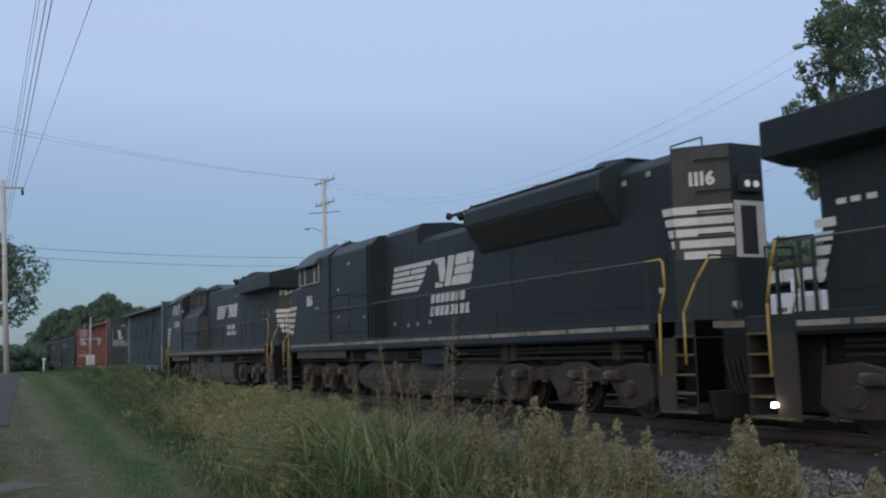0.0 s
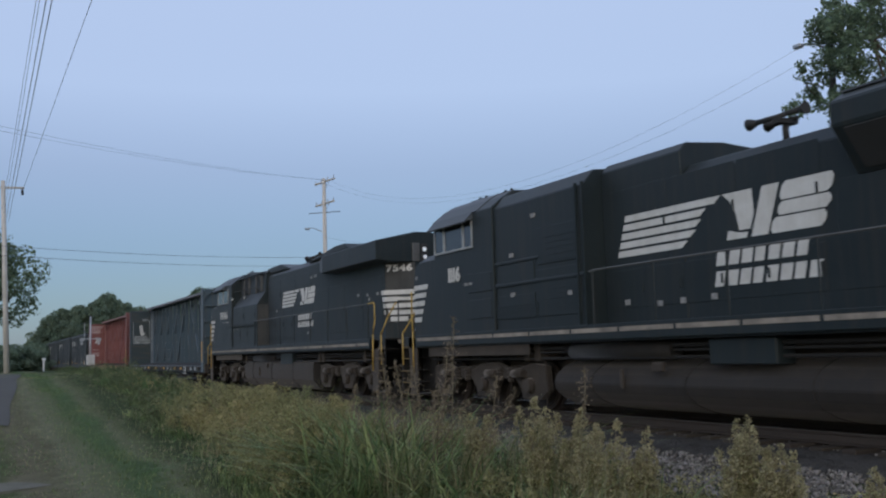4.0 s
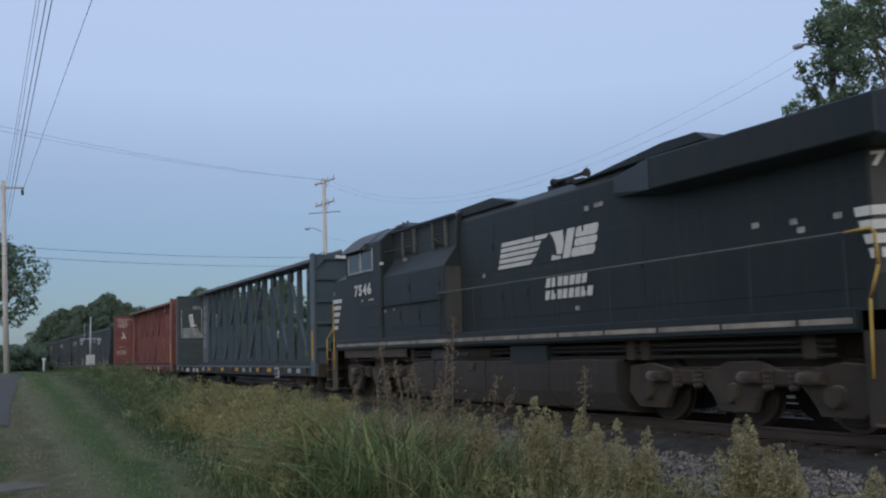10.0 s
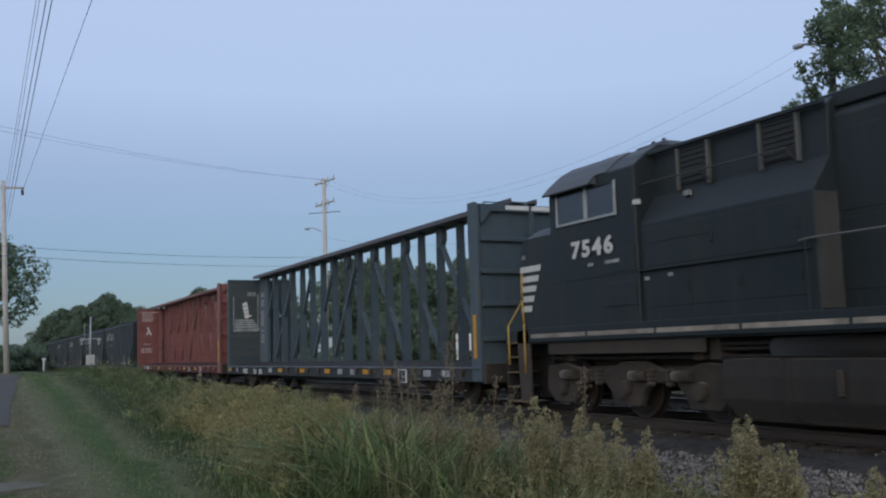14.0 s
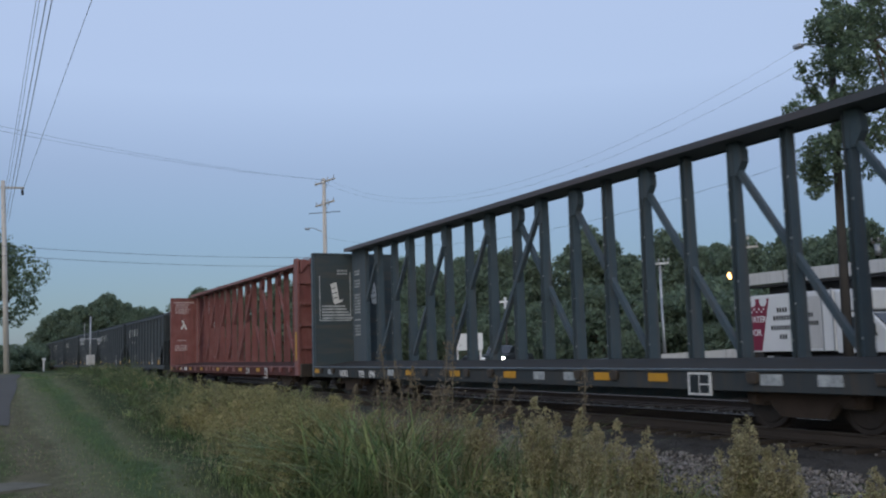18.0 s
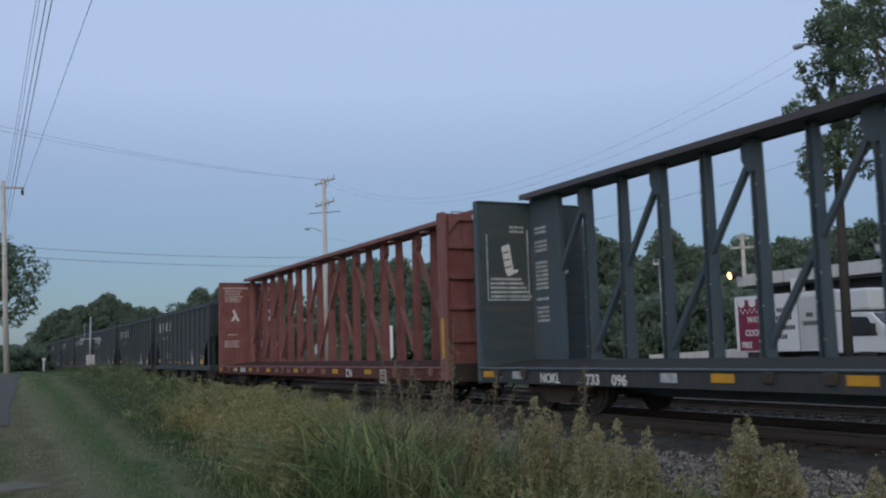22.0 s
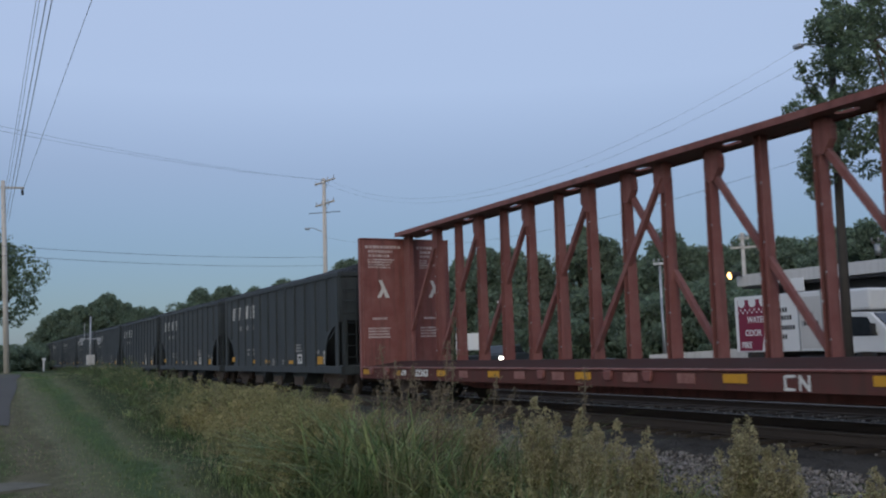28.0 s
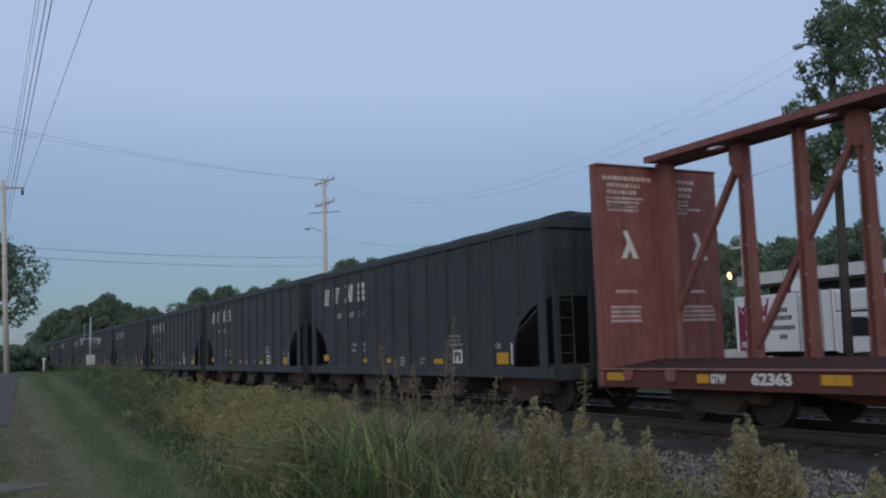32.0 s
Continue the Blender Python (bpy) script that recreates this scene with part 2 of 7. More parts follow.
DECK_STEEL = surface("worn_dark_deck_steel", (0.034, 0.038, 0.041), (0.055, 0.052, 0.048), 0.9, coarse=1.5, fine=20, mix=0.6, bump=0.2, streaks=(0.055, 0.04, 0.03), streak_mix=0.5, spec=0.08)
DARK_GRIME = surface("oily_black_grime", (0.015, 0.0145, 0.014), (0.032, 0.028, 0.024), 0.8, coarse=2.0, fine=40, mix=0.6, bump=0.3, spec=0.2, haze_dust=0.12)
PALE_FRAME = surface("pale_window_frame_metal", (0.36, 0.37, 0.37), (0.22, 0.22, 0.21), 0.5, metal=0.2, coarse=4, fine=30, mix=0.5, bump=0.03)
SILL_WHITE = surface("grimy_sill_stripe", (0.36, 0.31, 0.25), (0.11, 0.095, 0.08), 0.7, coarse=2.2, fine=30, mix=0.75, bump=0.05)
# paler than the cab: light on the sloping visor is put into this grey
VISOR_GREY = surface("lit_grey_visor", (0.050, 0.060, 0.068), (0.080, 0.085, 0.088), 0.6, coarse=2, fine=30, mix=0.5, bump=0.05)
RAIL_GREY = surface("grimy_handrail", (0.10, 0.10, 0.098), (0.05, 0.048, 0.045), 0.6, coarse=3, fine=30, mix=0.5, bump=0.03)
LOCO_WHITE = surface("dirty_white_paint", (0.62, 0.61, 0.58), (0.42, 0.40, 0.36), 0.6, coarse=3, fine=30, mix=0.5, bump=0.05, streaks=(0.3, 0.27, 0.23), streak_mix=0.3)
SAFETY_YELLOW = surface("yellow_handrail_paint", (0.43, 0.28, 0.055), (0.26, 0.17, 0.05), 0.6, coarse=4, fine=40, mix=0.5, bump=0.05)
WORN_YELLOW = surface("worn_yellow_edge", (0.16, 0.11, 0.035), (0.07, 0.05, 0.03), 0.8, coarse=5, fine=40, mix=0.7, bump=0.1)
BLUE_STEEL = surface("faded_blue_green_car_paint", (0.038, 0.062, 0.078), (0.064, 0.086, 0.098), 0.65, coarse=2.0, fine=14, mix=0.65, bump=0.2, streaks=(0.09, 0.078, 0.066), streak_mix=0.55, spec=0.25, haze_dust=0.26)
RUSTY_BLUE = surface("rust_blotched_blue_bulkhead", (0.036, 0.058, 0.070), (0.060, 0.066, 0.062), 0.75, coarse=1.1, fine=9, mix=0.6, bump=0.2, streaks=(0.11, 0.09, 0.07), streak_mix=0.5, spec=0.2, haze_dust=0.15, streak_scale=(3.0, 0.6, 5.0))
CHORD_BLUE = surface("rusting_blue_chord_paint", (0.046, 0.060, 0.070), (0.088, 0.066, 0.066), 0.7, coarse=0.25, fine=14, mix=0.65, bump=0.2, spec=0.25, haze_dust=0.3)
RED_STEEL = surface("oxide_red_car_paint", (0.155, 0.046, 0.041), (0.225, 0.105, 0.092), 0.7, coarse=2.2, fine=14, mix=0.62, bump=0.2, streaks=(0.085, 0.040, 0.036), streak_mix=0.75, spec=0.25, haze_dust=0.2, haze_dust_tint=(0.95, 0.8, 0.8))
HOPPER_BLACK = surface("sooty_hopper_paint", (0.029, 0.038, 0.041), (0.052, 0.058, 0.060), 0.7, coarse=1.0, fine=20, mix=0.6, bump=0.12, streaks=(0.016, 0.018, 0.019), streak_mix=0.6, spec=0.2, haze_dust=0.08)
RUST_STEEL = surface("rusty_cast_steel", (0.032, 0.024, 0.020), (0.066, 0.047, 0.037), 0.85, coarse=3, fine=45, mix=0.6, bump=0.3, spec=0.2, haze_dust=0.2, haze_dust_tint=(0.9, 0.82, 0.74))
WHEEL_STEEL = surface("worn_wheel_steel", (0.035, 0.028, 0.024), (0.07, 0.056, 0.047), 0.6, metal=0.4, coarse=4, fine=50, mix=0.5, bump=0.1)
RAIL_STEEL = surface("brown_rail_steel", (0.042, 0.033, 0.027), (0.068, 0.053, 0.042), 0.75, metal=0.2, coarse=5, fine=60, mix=0.5, bump=0.2)
RAIL_HEAD = surface("polished_rail_head", (0.20, 0.185, 0.17), (0.12, 0.105, 0.09), 0.5, metal=0.6, coarse=5, fine=60, mix=0.4, bump=0.05)
STENCIL = surface("white_stencil_paint", (0.66, 0.66, 0.64), (0.42, 0.41, 0.39), 0.7, coarse=6, fine=40, mix=0.5, bump=0.03)
RED_PANEL = surface("worn_pinkish_panel", (0.30, 0.15, 0.13), (0.19, 0.08, 0.066), 0.7, coarse=6, fine=26, mix=0.85, bump=0.03)
WORN_ON_RED = surface("worn_white_paint_on_red", (0.60, 0.54, 0.52), (0.20, 0.085, 0.072), 0.7, coarse=5, fine=26, mix=0.62, bump=0.03)
WORN_ON_BLUE = surface("worn_white_paint_on_blue", (0.52, 0.54, 0.54), (0.06, 0.08, 0.088), 0.7, coarse=5, fine=26, mix=0.6, bump=0.03)
WORN_ON_BLACK = surface("worn_white_paint_on_black", (0.44, 0.43, 0.41), (0.05, 0.05, 0.05), 0.7, coarse=5, fine=26, mix=0.75, bump=0.03)
YELLOW_TAPE = surface("yellow_reflector_tape", (0.58, 0.29, 0.015), (0.32, 0.17, 0.03), 0.4, coarse=6, fine=40, mix=0.45, bump=0.03)
COAL = surface("black_coal", (0.012, 0.012, 0.013), (0.03, 0.03, 0.03), 0.6, coarse=4, fine=14, mix=0.6, bump=1.0, depth=0.08, spec=0.12)
GLASS_DARK = surface("dusty_window_glass", (0.02, 0.024, 0.028), (0.05, 0.055, 0.06), 0.12, coarse=2, fine=20, mix=0.4, bump=0.0, spec=0.8, gloss_noise=0.05)
TIE_WOOD = surface("creosoted_tie_wood", (0.038, 0.032, 0.027), (0.068, 0.057, 0.047), 0.9, coarse=3, fine=30, mix=0.6, bump=0.5, random_mix=0.25, spec=0.12)
BALLAST = surface("dirty_ballast_bed", (0.072, 0.068, 0.063), (0.036, 0.033, 0.030), 0.95, coarse=2.0, fine=16, mix=0.75, bump=1.0, depth=0.06, spec=0.12)
STONE = surface("crushed_stone", (0.20, 0.186, 0.170), (0.080, 0.070, 0.062), 0.9, coarse=2.2, fine=40, mix=0.6, bump=0.3, random_mix=0.6, islands=True, spec=0.12)
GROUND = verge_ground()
ASPHALT = surface("worn_asphalt", (0.078, 0.076, 0.071), (0.10, 0.095, 0.086), 0.95, coarse=1.0, fine=50, mix=0.6, bump=0.4, spec=0.12)
GRASS_GREEN = surface("green_grass_blades", (0.064, 0.138, 0.054), (0.20, 0.225, 0.10), 0.7, coarse=0.55, fine=5, mix=0.75, bump=0.0, random_mix=0.6, islands=True, translucent=0.3, spec=0.12)
GRASS_STRAW = surface("straw_grass_blades", (0.37, 0.315, 0.195), (0.21, 0.205, 0.125), 0.75, coarse=0.6, fine=5, mix=0.8, bump=0.0, random_mix=0.55, islands=True, translucent=0.3, spec=0.12)
WEED_BROWN = surface("dry_seed_stalks", (0.135, 0.108, 0.078), (0.20, 0.165, 0.115), 0.8, coarse=3, fine=20, mix=0.6, bump=0.0, random_mix=0.3, islands=True, spec=0.12)
FEATHER = surface("feathery_olive_gold_plumes", (0.40, 0.335, 0.170), (0.195, 0.215, 0.105), 0.85, coarse=0.55, fine=5, mix=0.8, bump=0.0, random_mix=0.45, islands=True, translucent=0.35, spec=0.1)
CANE = surface("yellow_green_cane_blades", (0.075, 0.185, 0.064), (0.34, 0.31, 0.15), 0.6, coarse=1.6, fine=8, mix=0.62, bump=0.0, random_mix=0.6, islands=True, translucent=0.35, spec=0.2)
OLIVE_WEED = surface("dull_olive_weed_leaves", (0.080, 0.118, 0.058), (0.150, 0.155, 0.088), 0.8, coarse=0.5, fine=6, mix=0.75, bump=0.0, random_mix=0.5, islands=True, translucent=0.3, spec=0.1)
GOLDENROD = surface("goldenrod_flower_heads", (0.36, 0.315, 0.185), (0.235, 0.22, 0.13), 0.8, coarse=5, fine=30, mix=0.7, bump=0.0, random_mix=0.4, islands=True, translucent=0.25, spec=0.12)
STEM_LEAF = surface("fading_stem_leaves", (0.19, 0.19, 0.092), (0.275, 0.25, 0.13), 0.8, coarse=4, fine=20, mix=0.7, bump=0.0, random_mix=0.4, islands=True, translucent=0.25, spec=0.12)
# bluish sheen on these two leaf materials imitates haze before the trees
LEAF_DARK = surface("dark_green_leaves", (0.125, 0.185, 0.125), (0.180, 0.222, 0.150), 0.65, haze_dust=0.3, coarse=0.25, fine=4, mix=0.65, bump=0.0, random_mix=0.3, islands=True, translucent=0.45, spec=0.12)
LEAF_NEAR = surface("mid_green_leaves", (0.120, 0.180, 0.108), (0.170, 0.210, 0.130), 0.6, haze_dust=0.3, coarse=0.6, fine=5, mix=0.6, bump=0.0, random_mix=0.4, islands=True, translucent=0.45, spec=0.12)
# leaf green darkened: shade at the foot of the weed bank is in this colour
LEAF_SHADE = surface("shade_darkened_low_leaves", (0.046, 0.074, 0.036), (0.075, 0.098, 0.050), 0.7, coarse=0.8, fine=6, mix=0.6, bump=0.0, random_mix=0.4, islands=True, translucent=0.3, spec=0.1)
BARK = surface("grey_brown_bark", (0.09, 0.072, 0.055), (0.14, 0.115, 0.09), 0.95, coarse=3, fine=18, mix=0.6, bump=0.8, depth=0.02, spec=0.12)
POLE_WOOD = surface("weathered_grey_pole_wood", (0.55, 0.52, 0.48), (0.40, 0.37, 0.33), 0.9, coarse=2, fine=30, mix=0.6, bump=0.3, streaks=(0.2, 0.18, 0.15), streak_mix=0.4, spec=0.12)
DARK_POLE = surface("dark_creosote_pole_wood", (0.047, 0.042, 0.038), (0.08, 0.07, 0.062), 0.9, coarse=2, fine=30, mix=0.6, bump=0.3)
WIRE_BLACK = surface("black_cable_sheath", (0.03, 0.03, 0.033), (0.045, 0.045, 0.05), 0.6, coarse=2, fine=20, bump=0.0)
GALVANISED = surface("galvanised_metal", (0.42, 0.43, 0.44), (0.30, 0.31, 0.32), 0.45, metal=0.6, coarse=3, fine=30, mix=0.5, bump=0.05)
WHITE_PAINT = surface("white_vehicle_paint", (0.74, 0.74, 0.73), (0.62, 0.62, 0.61), 0.35, coarse=1, fine=20, mix=0.4, bump=0.0)
MAROON = surface("maroon_sign_paint", (0.22, 0.02, 0.05), (0.17, 0.02, 0.045), 0.5, coarse=1, fine=20, mix=0.4, bump=0.0)
GREY_FASCIA = surface("pale_grey_fascia_panel", (0.56, 0.55, 0.53), (0.44, 0.43, 0.41), 0.7, coarse=1, fine=20, mix=0.4, bump=0.1, streaks=(0.32, 0.31, 0.29), streak_mix=0.4)
DARK_WALL = surface("dark_wall_cladding", (0.045, 0.045, 0.048), (0.065, 0.063, 0.062), 0.8, coarse=1, fine=20, mix=0.5, bump=0.1)
RUBBER = surface("black_rubber", (0.02, 0.02, 0.02), (0.035, 0.034, 0.033), 0.85, coarse=3, fine=30, bump=0.1)
LAMP_GLOW = glowing("warm_lamp_glow", (1.0, 0.50, 0.16), 7.0)
TAIL_GLOW = glowing("tail_light_glow", (1.0, 0.08, 0.05), 0.6)
HEADLIGHT_GLOW = glowing("headlight_glow", (1.0, 0.93, 0.8), 14.0)
DIM_LENS = glowing("dim_marker_lens", (0.9, 0.92, 0.95), 0.13)

# ---- ground, tracks ----
def smooth(a, b, v):
    v = np.clip((v - a) / (b - a), 0, 1)
    return v * v * (3 - 2 * v)


def ground_z(x, y):
    """Height of the land: low beside the ballast, rising towards the road crossing, higher beyond the tracks."""
    x, y = np.asarray(x, float), np.asarray(y, float)
    near = -0.62 + 1.40 * smooth(-12, -43, x) * (1 - smooth(5.0, 10.5, y)) - 0.9 * smooth(-60, -95, x) * (1 - smooth(5.0, 10.5, y))
    lump = 0.05 * np.sin(x * 0.9 + 1.3 * np.sin(y * 0.7)) * np.cos(y * 1.1)
    ditch = -0.18 * np.exp(-((y - 6.0) / 1.2) ** 2) * (1 - smooth(-22, -40, x))
    bed = smooth(7.9, 9.9, y) * (1 - smooth(18.6, 20.4, y))
    far = (1.0 - 0.45 * smooth(-34, -39, x)) * smooth(18.8, 24.0, y)
    base = near * (1 - smooth(18, 22, y)) + lump * (1 - bed) + ditch + far * 1.0 - 0.62 * smooth(18, 22, y)
    return base * (1 - bed) + bed * (-0.42)


def grid_axis(stops):
    out = []
    for a, b, step in stops:
        out += list(np.arange(a, b, step))
    return np.array(out + [stops[-1][1]])


gx = grid_axis([(-3000, -600, 300), (-600, -140, 20), (-140, -60, 2.5), (-60, 14, 0.5), (14, 60, 4), (60, 600, 40), (600, 3000, 300)])
gy = grid_axis([(-3000, -600, 300), (-600, -60, 30), (-60, -6, 3), (-6, 26, 0.4), (26, 80, 3), (80, 600, 30), (600, 3000, 300)])
GX, GY = np.meshgrid(gx, gy, indexing="ij")
GZ = ground_z(GX, GY)
verts = np.stack([GX, GY, GZ], -1).reshape(-1, 3)
ni, nj = GX.shape
idx = np.arange(ni * nj).reshape(ni, nj)
faces = np.stack([idx[:-1, :-1], idx[1:, :-1], idx[1:, 1:], idx[:-1, 1:]], -1).reshape(-1, 4)
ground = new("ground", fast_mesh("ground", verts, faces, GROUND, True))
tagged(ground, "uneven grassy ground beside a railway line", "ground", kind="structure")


def track(y, name, x0, x1):
    """Ballast bed, rails and ties of one straight track; z = 0 is the top of the rails."""
    bed = thing(name, "straight railway track on grey crushed-stone ballast", "railway track", (0, y, 0))
    bed["kind"] = "structure"
    for side in (-1, 1):
        c = side * 0.7525
        web = [(c - 0.075, -0.17), (c + 0.075, -0.17), (c + 0.075, -0.155), (c + 0.012, -0.135), (c + 0.012, -0.045), (c + 0.036, -0.035), (c + 0.036, -0.006), (c - 0.036, -0.006), (c - 0.036, -0.035), (c - 0.012, -0.045), (c - 0.012, -0.135), (c - 0.075, -0.155)]
        rail = part("rail", prism_of(web, "x", x0, x1), RAIL_STEEL, bed, "rust-brown steel rail")
        part("rail_head", prism_of([(c - 0.034, -0.006), (c + 0.034, -0.006), (c + 0.026, 0.0), (c - 0.026, 0.0)], "x", x0, x1), RAIL_HEAD, rail, "bright worn rail head")
    return bed


track_near = track(TRACK_Y, "railway_track", -700, 160)
track_far = track(TRACK2_Y, "railway_track", -700, 160)
bed_outline = [(8.7, -0.78), (10.15, -0.27), (10.6, -0.22), (TRACK_Y + 1.3, -0.22), (14.2, -0.32), (TRACK2_Y - 1.3, -0.22), (TRACK2_Y + 1.4, -0.22), (19.4, -0.8)]
xs = np.arange(-700, 161, 4.0)
solo("ballast_bed", prism_of(bed_outline, "x", -700, 160), BALLAST, "grey crushed-stone ballast bed under the tracks", "ballast", kind="structure")
tie_mesh = mesh_of("tie", box(-0.115, 0.115, -1.3, 1.3, -0.34, -0.165, 0.012), TIE_WOOD)
for bed, y in ((track_near, TRACK_Y), (track_far, TRACK2_Y)):
    for i in range(130):
        part("tie", tie_mesh, TIE_WOOD, bed, at=pose(8 - i * 0.55, random.uniform(-0.05, 0.05), random.uniform(-0.012, 0.008), 0, 0, random.uniform(-0.8, 0.8)))

# ---- rolling stock ----
MOVING = []   # thing, place along the train


def side_frame(x, y, base=1.78):
    """Cast side frame of a freight truck, seen from the side."""
    h = base / 2
    out = [(-h - 0.22, 0.62), (-h - 0.18, 0.72), (-h + 0.2, 0.74), (-0.42, 0.86), (0.42, 0.86), (h - 0.2, 0.74), (h + 0.18, 0.72), (h + 0.22, 0.62), (h + 0.16, 0.36), (h - 0.16, 0.36), (h - 0.24, 0.44), (0.42, 0.2), (-0.42, 0.2), (-h + 0.24, 0.44), (-h + 0.16, 0.36), (-h - 0.16, 0.36)]
    return prism_of([(x + a, b) for a, b in out], "y", y - 0.09, y + 0.09, 0.012)


def coil(x, y, z0, z1, r, turns):
    """A coil spring as one ribbed body."""
    bm = bmesh.new()
    n = 2 * turns + 1
    rings = []
    for i in range(n):
        rr = r if i % 2 else r * 0.72
        rings.append([bm.verts.new((x + rr * math.cos(0.7854 * k), y + rr * math.sin(0.7854 * k), z0 + (z1 - z0) * i / (n - 1))) for k in range(8)])
    for a, b in zip(rings, rings[1:]):
        for k in range(8):
            bm.faces.new((a[k], a[(k + 1) % 8], b[(k + 1) % 8], b[k]))
    bm.faces.new(rings[0][::-1])
    bm.faces.new(rings[-1])
    return bm


def freight_truck(car, x, wheel_r=0.42):
    truck = part("truck", box(x - 0.22, x + 0.22, -1.0, 1.0, 0.42, 0.66, 0.02), RUST_STEEL, car, "rusty two-axle freight truck")
    for y in (-1.02, 1.02):
        part("side_frame", side_frame(x, y), RUST_STEEL, truck)
        for dx in (-0.2, 0.0, 0.2):
            part("spring", coil(x + dx, y, 0.26, 0.51, 0.075, 5), RUST_STEEL, truck)
        for dx in (-0.89, 0.89):
            c = bmesh.new()
            o = -0.1 if y < 0 else 0.1
            tube(c, (x + dx, y, 0.46), (x + dx, y + o * 1.6, 0.46), 0.11, 0.085, n=10)
            part("bearing_cap", c, RUST_STEEL, truck)
    for dx in (-0.89, 0.89):
        wheelset(truck, x + dx, wheel_r)
    return truck


def wheelset(truck, x, r):
    bm = bmesh.new()
    tube(bm, (0, -1.05, 0), (0, 1.05, 0), 0.085, n=10)
    for s in (-1, 1):
        tube(bm, (0, s * 0.70, 0), (0, s * 0.83, 0), r, n=28)
        tube(bm, (0, s * 0.67, 0), (0, s * 0.70, 0), r + 0.028, n=28)
        tube(bm, (0, s * 0.83, 0), (0, s * 0.845, 0), r - 0.07, r - 0.09, n=28)
        for k in range(5):
            a = 6.28319 * k / 5
            tube(bm, (0.55 * r * math.cos(a), s * 0.84, 0.55 * r * math.sin(a)), (0.55 * r * math.cos(a), s * 0.852, 0.55 * r * math.sin(a)), 0.05, n=8)
    return part("wheelset", bm, WHEEL_STEEL, truck, at=(x, 0, r))


def coupler(car, x, way):
    bm = box(min(x, x + way * 0.62), max(x, x + way * 0.62), -0.09, 0.09, 0.76, 0.94, 0.02)
    quad_box(bm, min(x + way * 0.45, x + way * 0.72), max(x + way * 0.45, x + way * 0.72), -0.17, 0.15, 0.7, 1.0)
    part("coupler", bm, RUST_STEEL, car, "rusty knuckle coupler")
    hose = pipe([(x, -0.32, 0.82), (x + way * 0.2, -0.34, 0.5), (x + way * 0.42, -0.3, 0.3), (x + way * 0.58, -0.26, 0.36)], 0.022)
    part("brake_hose", hose, RUBBER, car)


def bars(parent, rows, x, z, width, height, y, material, name="faded_lettering", label="faded white lettering"):
    """Writing too worn to read: short bars in rows on a face that looks towards -y."""
    bm = bmesh.new()
    for i in range(rows):
        zz = z - i * height * 1.7
        cx = x
        end = x + width * random.uniform(0.75, 1.0)
        while cx < end:
            w = random.uniform(0.4, 1.0) * height * 1.6
            quad_box(bm, cx, min(cx + w, end), y - 0.004, y, zz - height, zz)
            cx += w + height * 0.3
    return tagged(part(name, bm, material, parent, label), kind="stuff")


def bars_x(parent, rows, y, z, width, height, x, material, name="faded_lettering", label="faded white lettering"):
    """The same on a face that looks towards +x."""
    bm = bmesh.new()
    for i in range(rows):
        zz = z - i * height * 1.7
        cy = y
        end = y + width * random.uniform(0.75, 1.0)
        while cy < end:
            w = random.uniform(0.4, 1.0) * height * 1.6
            quad_box(bm, x, x + 0.004, cy, min(cy + w, end), zz - height, zz)
            cy += w + height * 0.3
    return tagged(part(name, bm, material, parent, label), kind="stuff")


SILL_TAPE = {True: (-11.24, -6.43, -3.88, -0.5, 3.45, 6.15), False: (-11.25, -3.99, -1.44, 1.1, 4.4, 5.95)}
SILL_PANEL = {True: (-5.26, -2.75, -1.3, 0.96, 2.4), False: (-10.0, -5.2, 2.3, 3.4, 8.5, 9.55)}


def sill_marks(red):
    """Stretches of the side sill that carry paint or tape."""
    out = [(-9.0, -6.6), (4.4, 5.4), (7.2, 7.8)] if red else [(-9.1, -5.8), (6.8, 7.6)]
    return out + [(x, x + 0.5) for x in SILL_TAPE[red]] + [(x, x + 0.42) for x in SILL_PANEL[red]]


def pierced_plate(x0, x1, half, z0, z1, holes, rx, ry):
    """A long flat plate with oval holes along its middle."""
    bm = bmesh.new()
    edge = [x0] + [h + d for h in holes for d in (-rx * 1.6, rx * 1.6)] + [x1]
    for a, b in zip(edge[0::2], edge[1::2]):
        quad_box(bm, a, b, -half, half, z0, z1)
    n = 16
    for h in holes:
        rings = []
        for z in (z0, z1):
            oval, rim = [], []
            for i in range(n):
                a = 2 * math.pi * i / n
                c, s = math.cos(a), math.sin(a)
                k = 1 / max(abs(c), abs(s))
                oval.append(bm.verts.new((h + rx * c, ry * s, z)))
                rim.append(bm.verts.new((h + rx * 1.6 * c * k, half * s * k, z)))
            rings.append((oval, rim))
        for i in range(n):
            j = (i + 1) % n
            (o0, r0), (o1, r1) = rings
            bm.faces.new((o0[i], o0[j], r0[j], r0[i]))
            bm.faces.new((o1[i], r1[i], r1[j], o1[j]))
            bm.faces.new((o0[i], o1[i], o1[j], o0[j]))
            bm.faces.new((r0[i], r0[j], r1[j], r1[i]))
    bmesh.ops.remove_doubles(bm, verts=bm.verts[:], dist=0.001)
    return bm


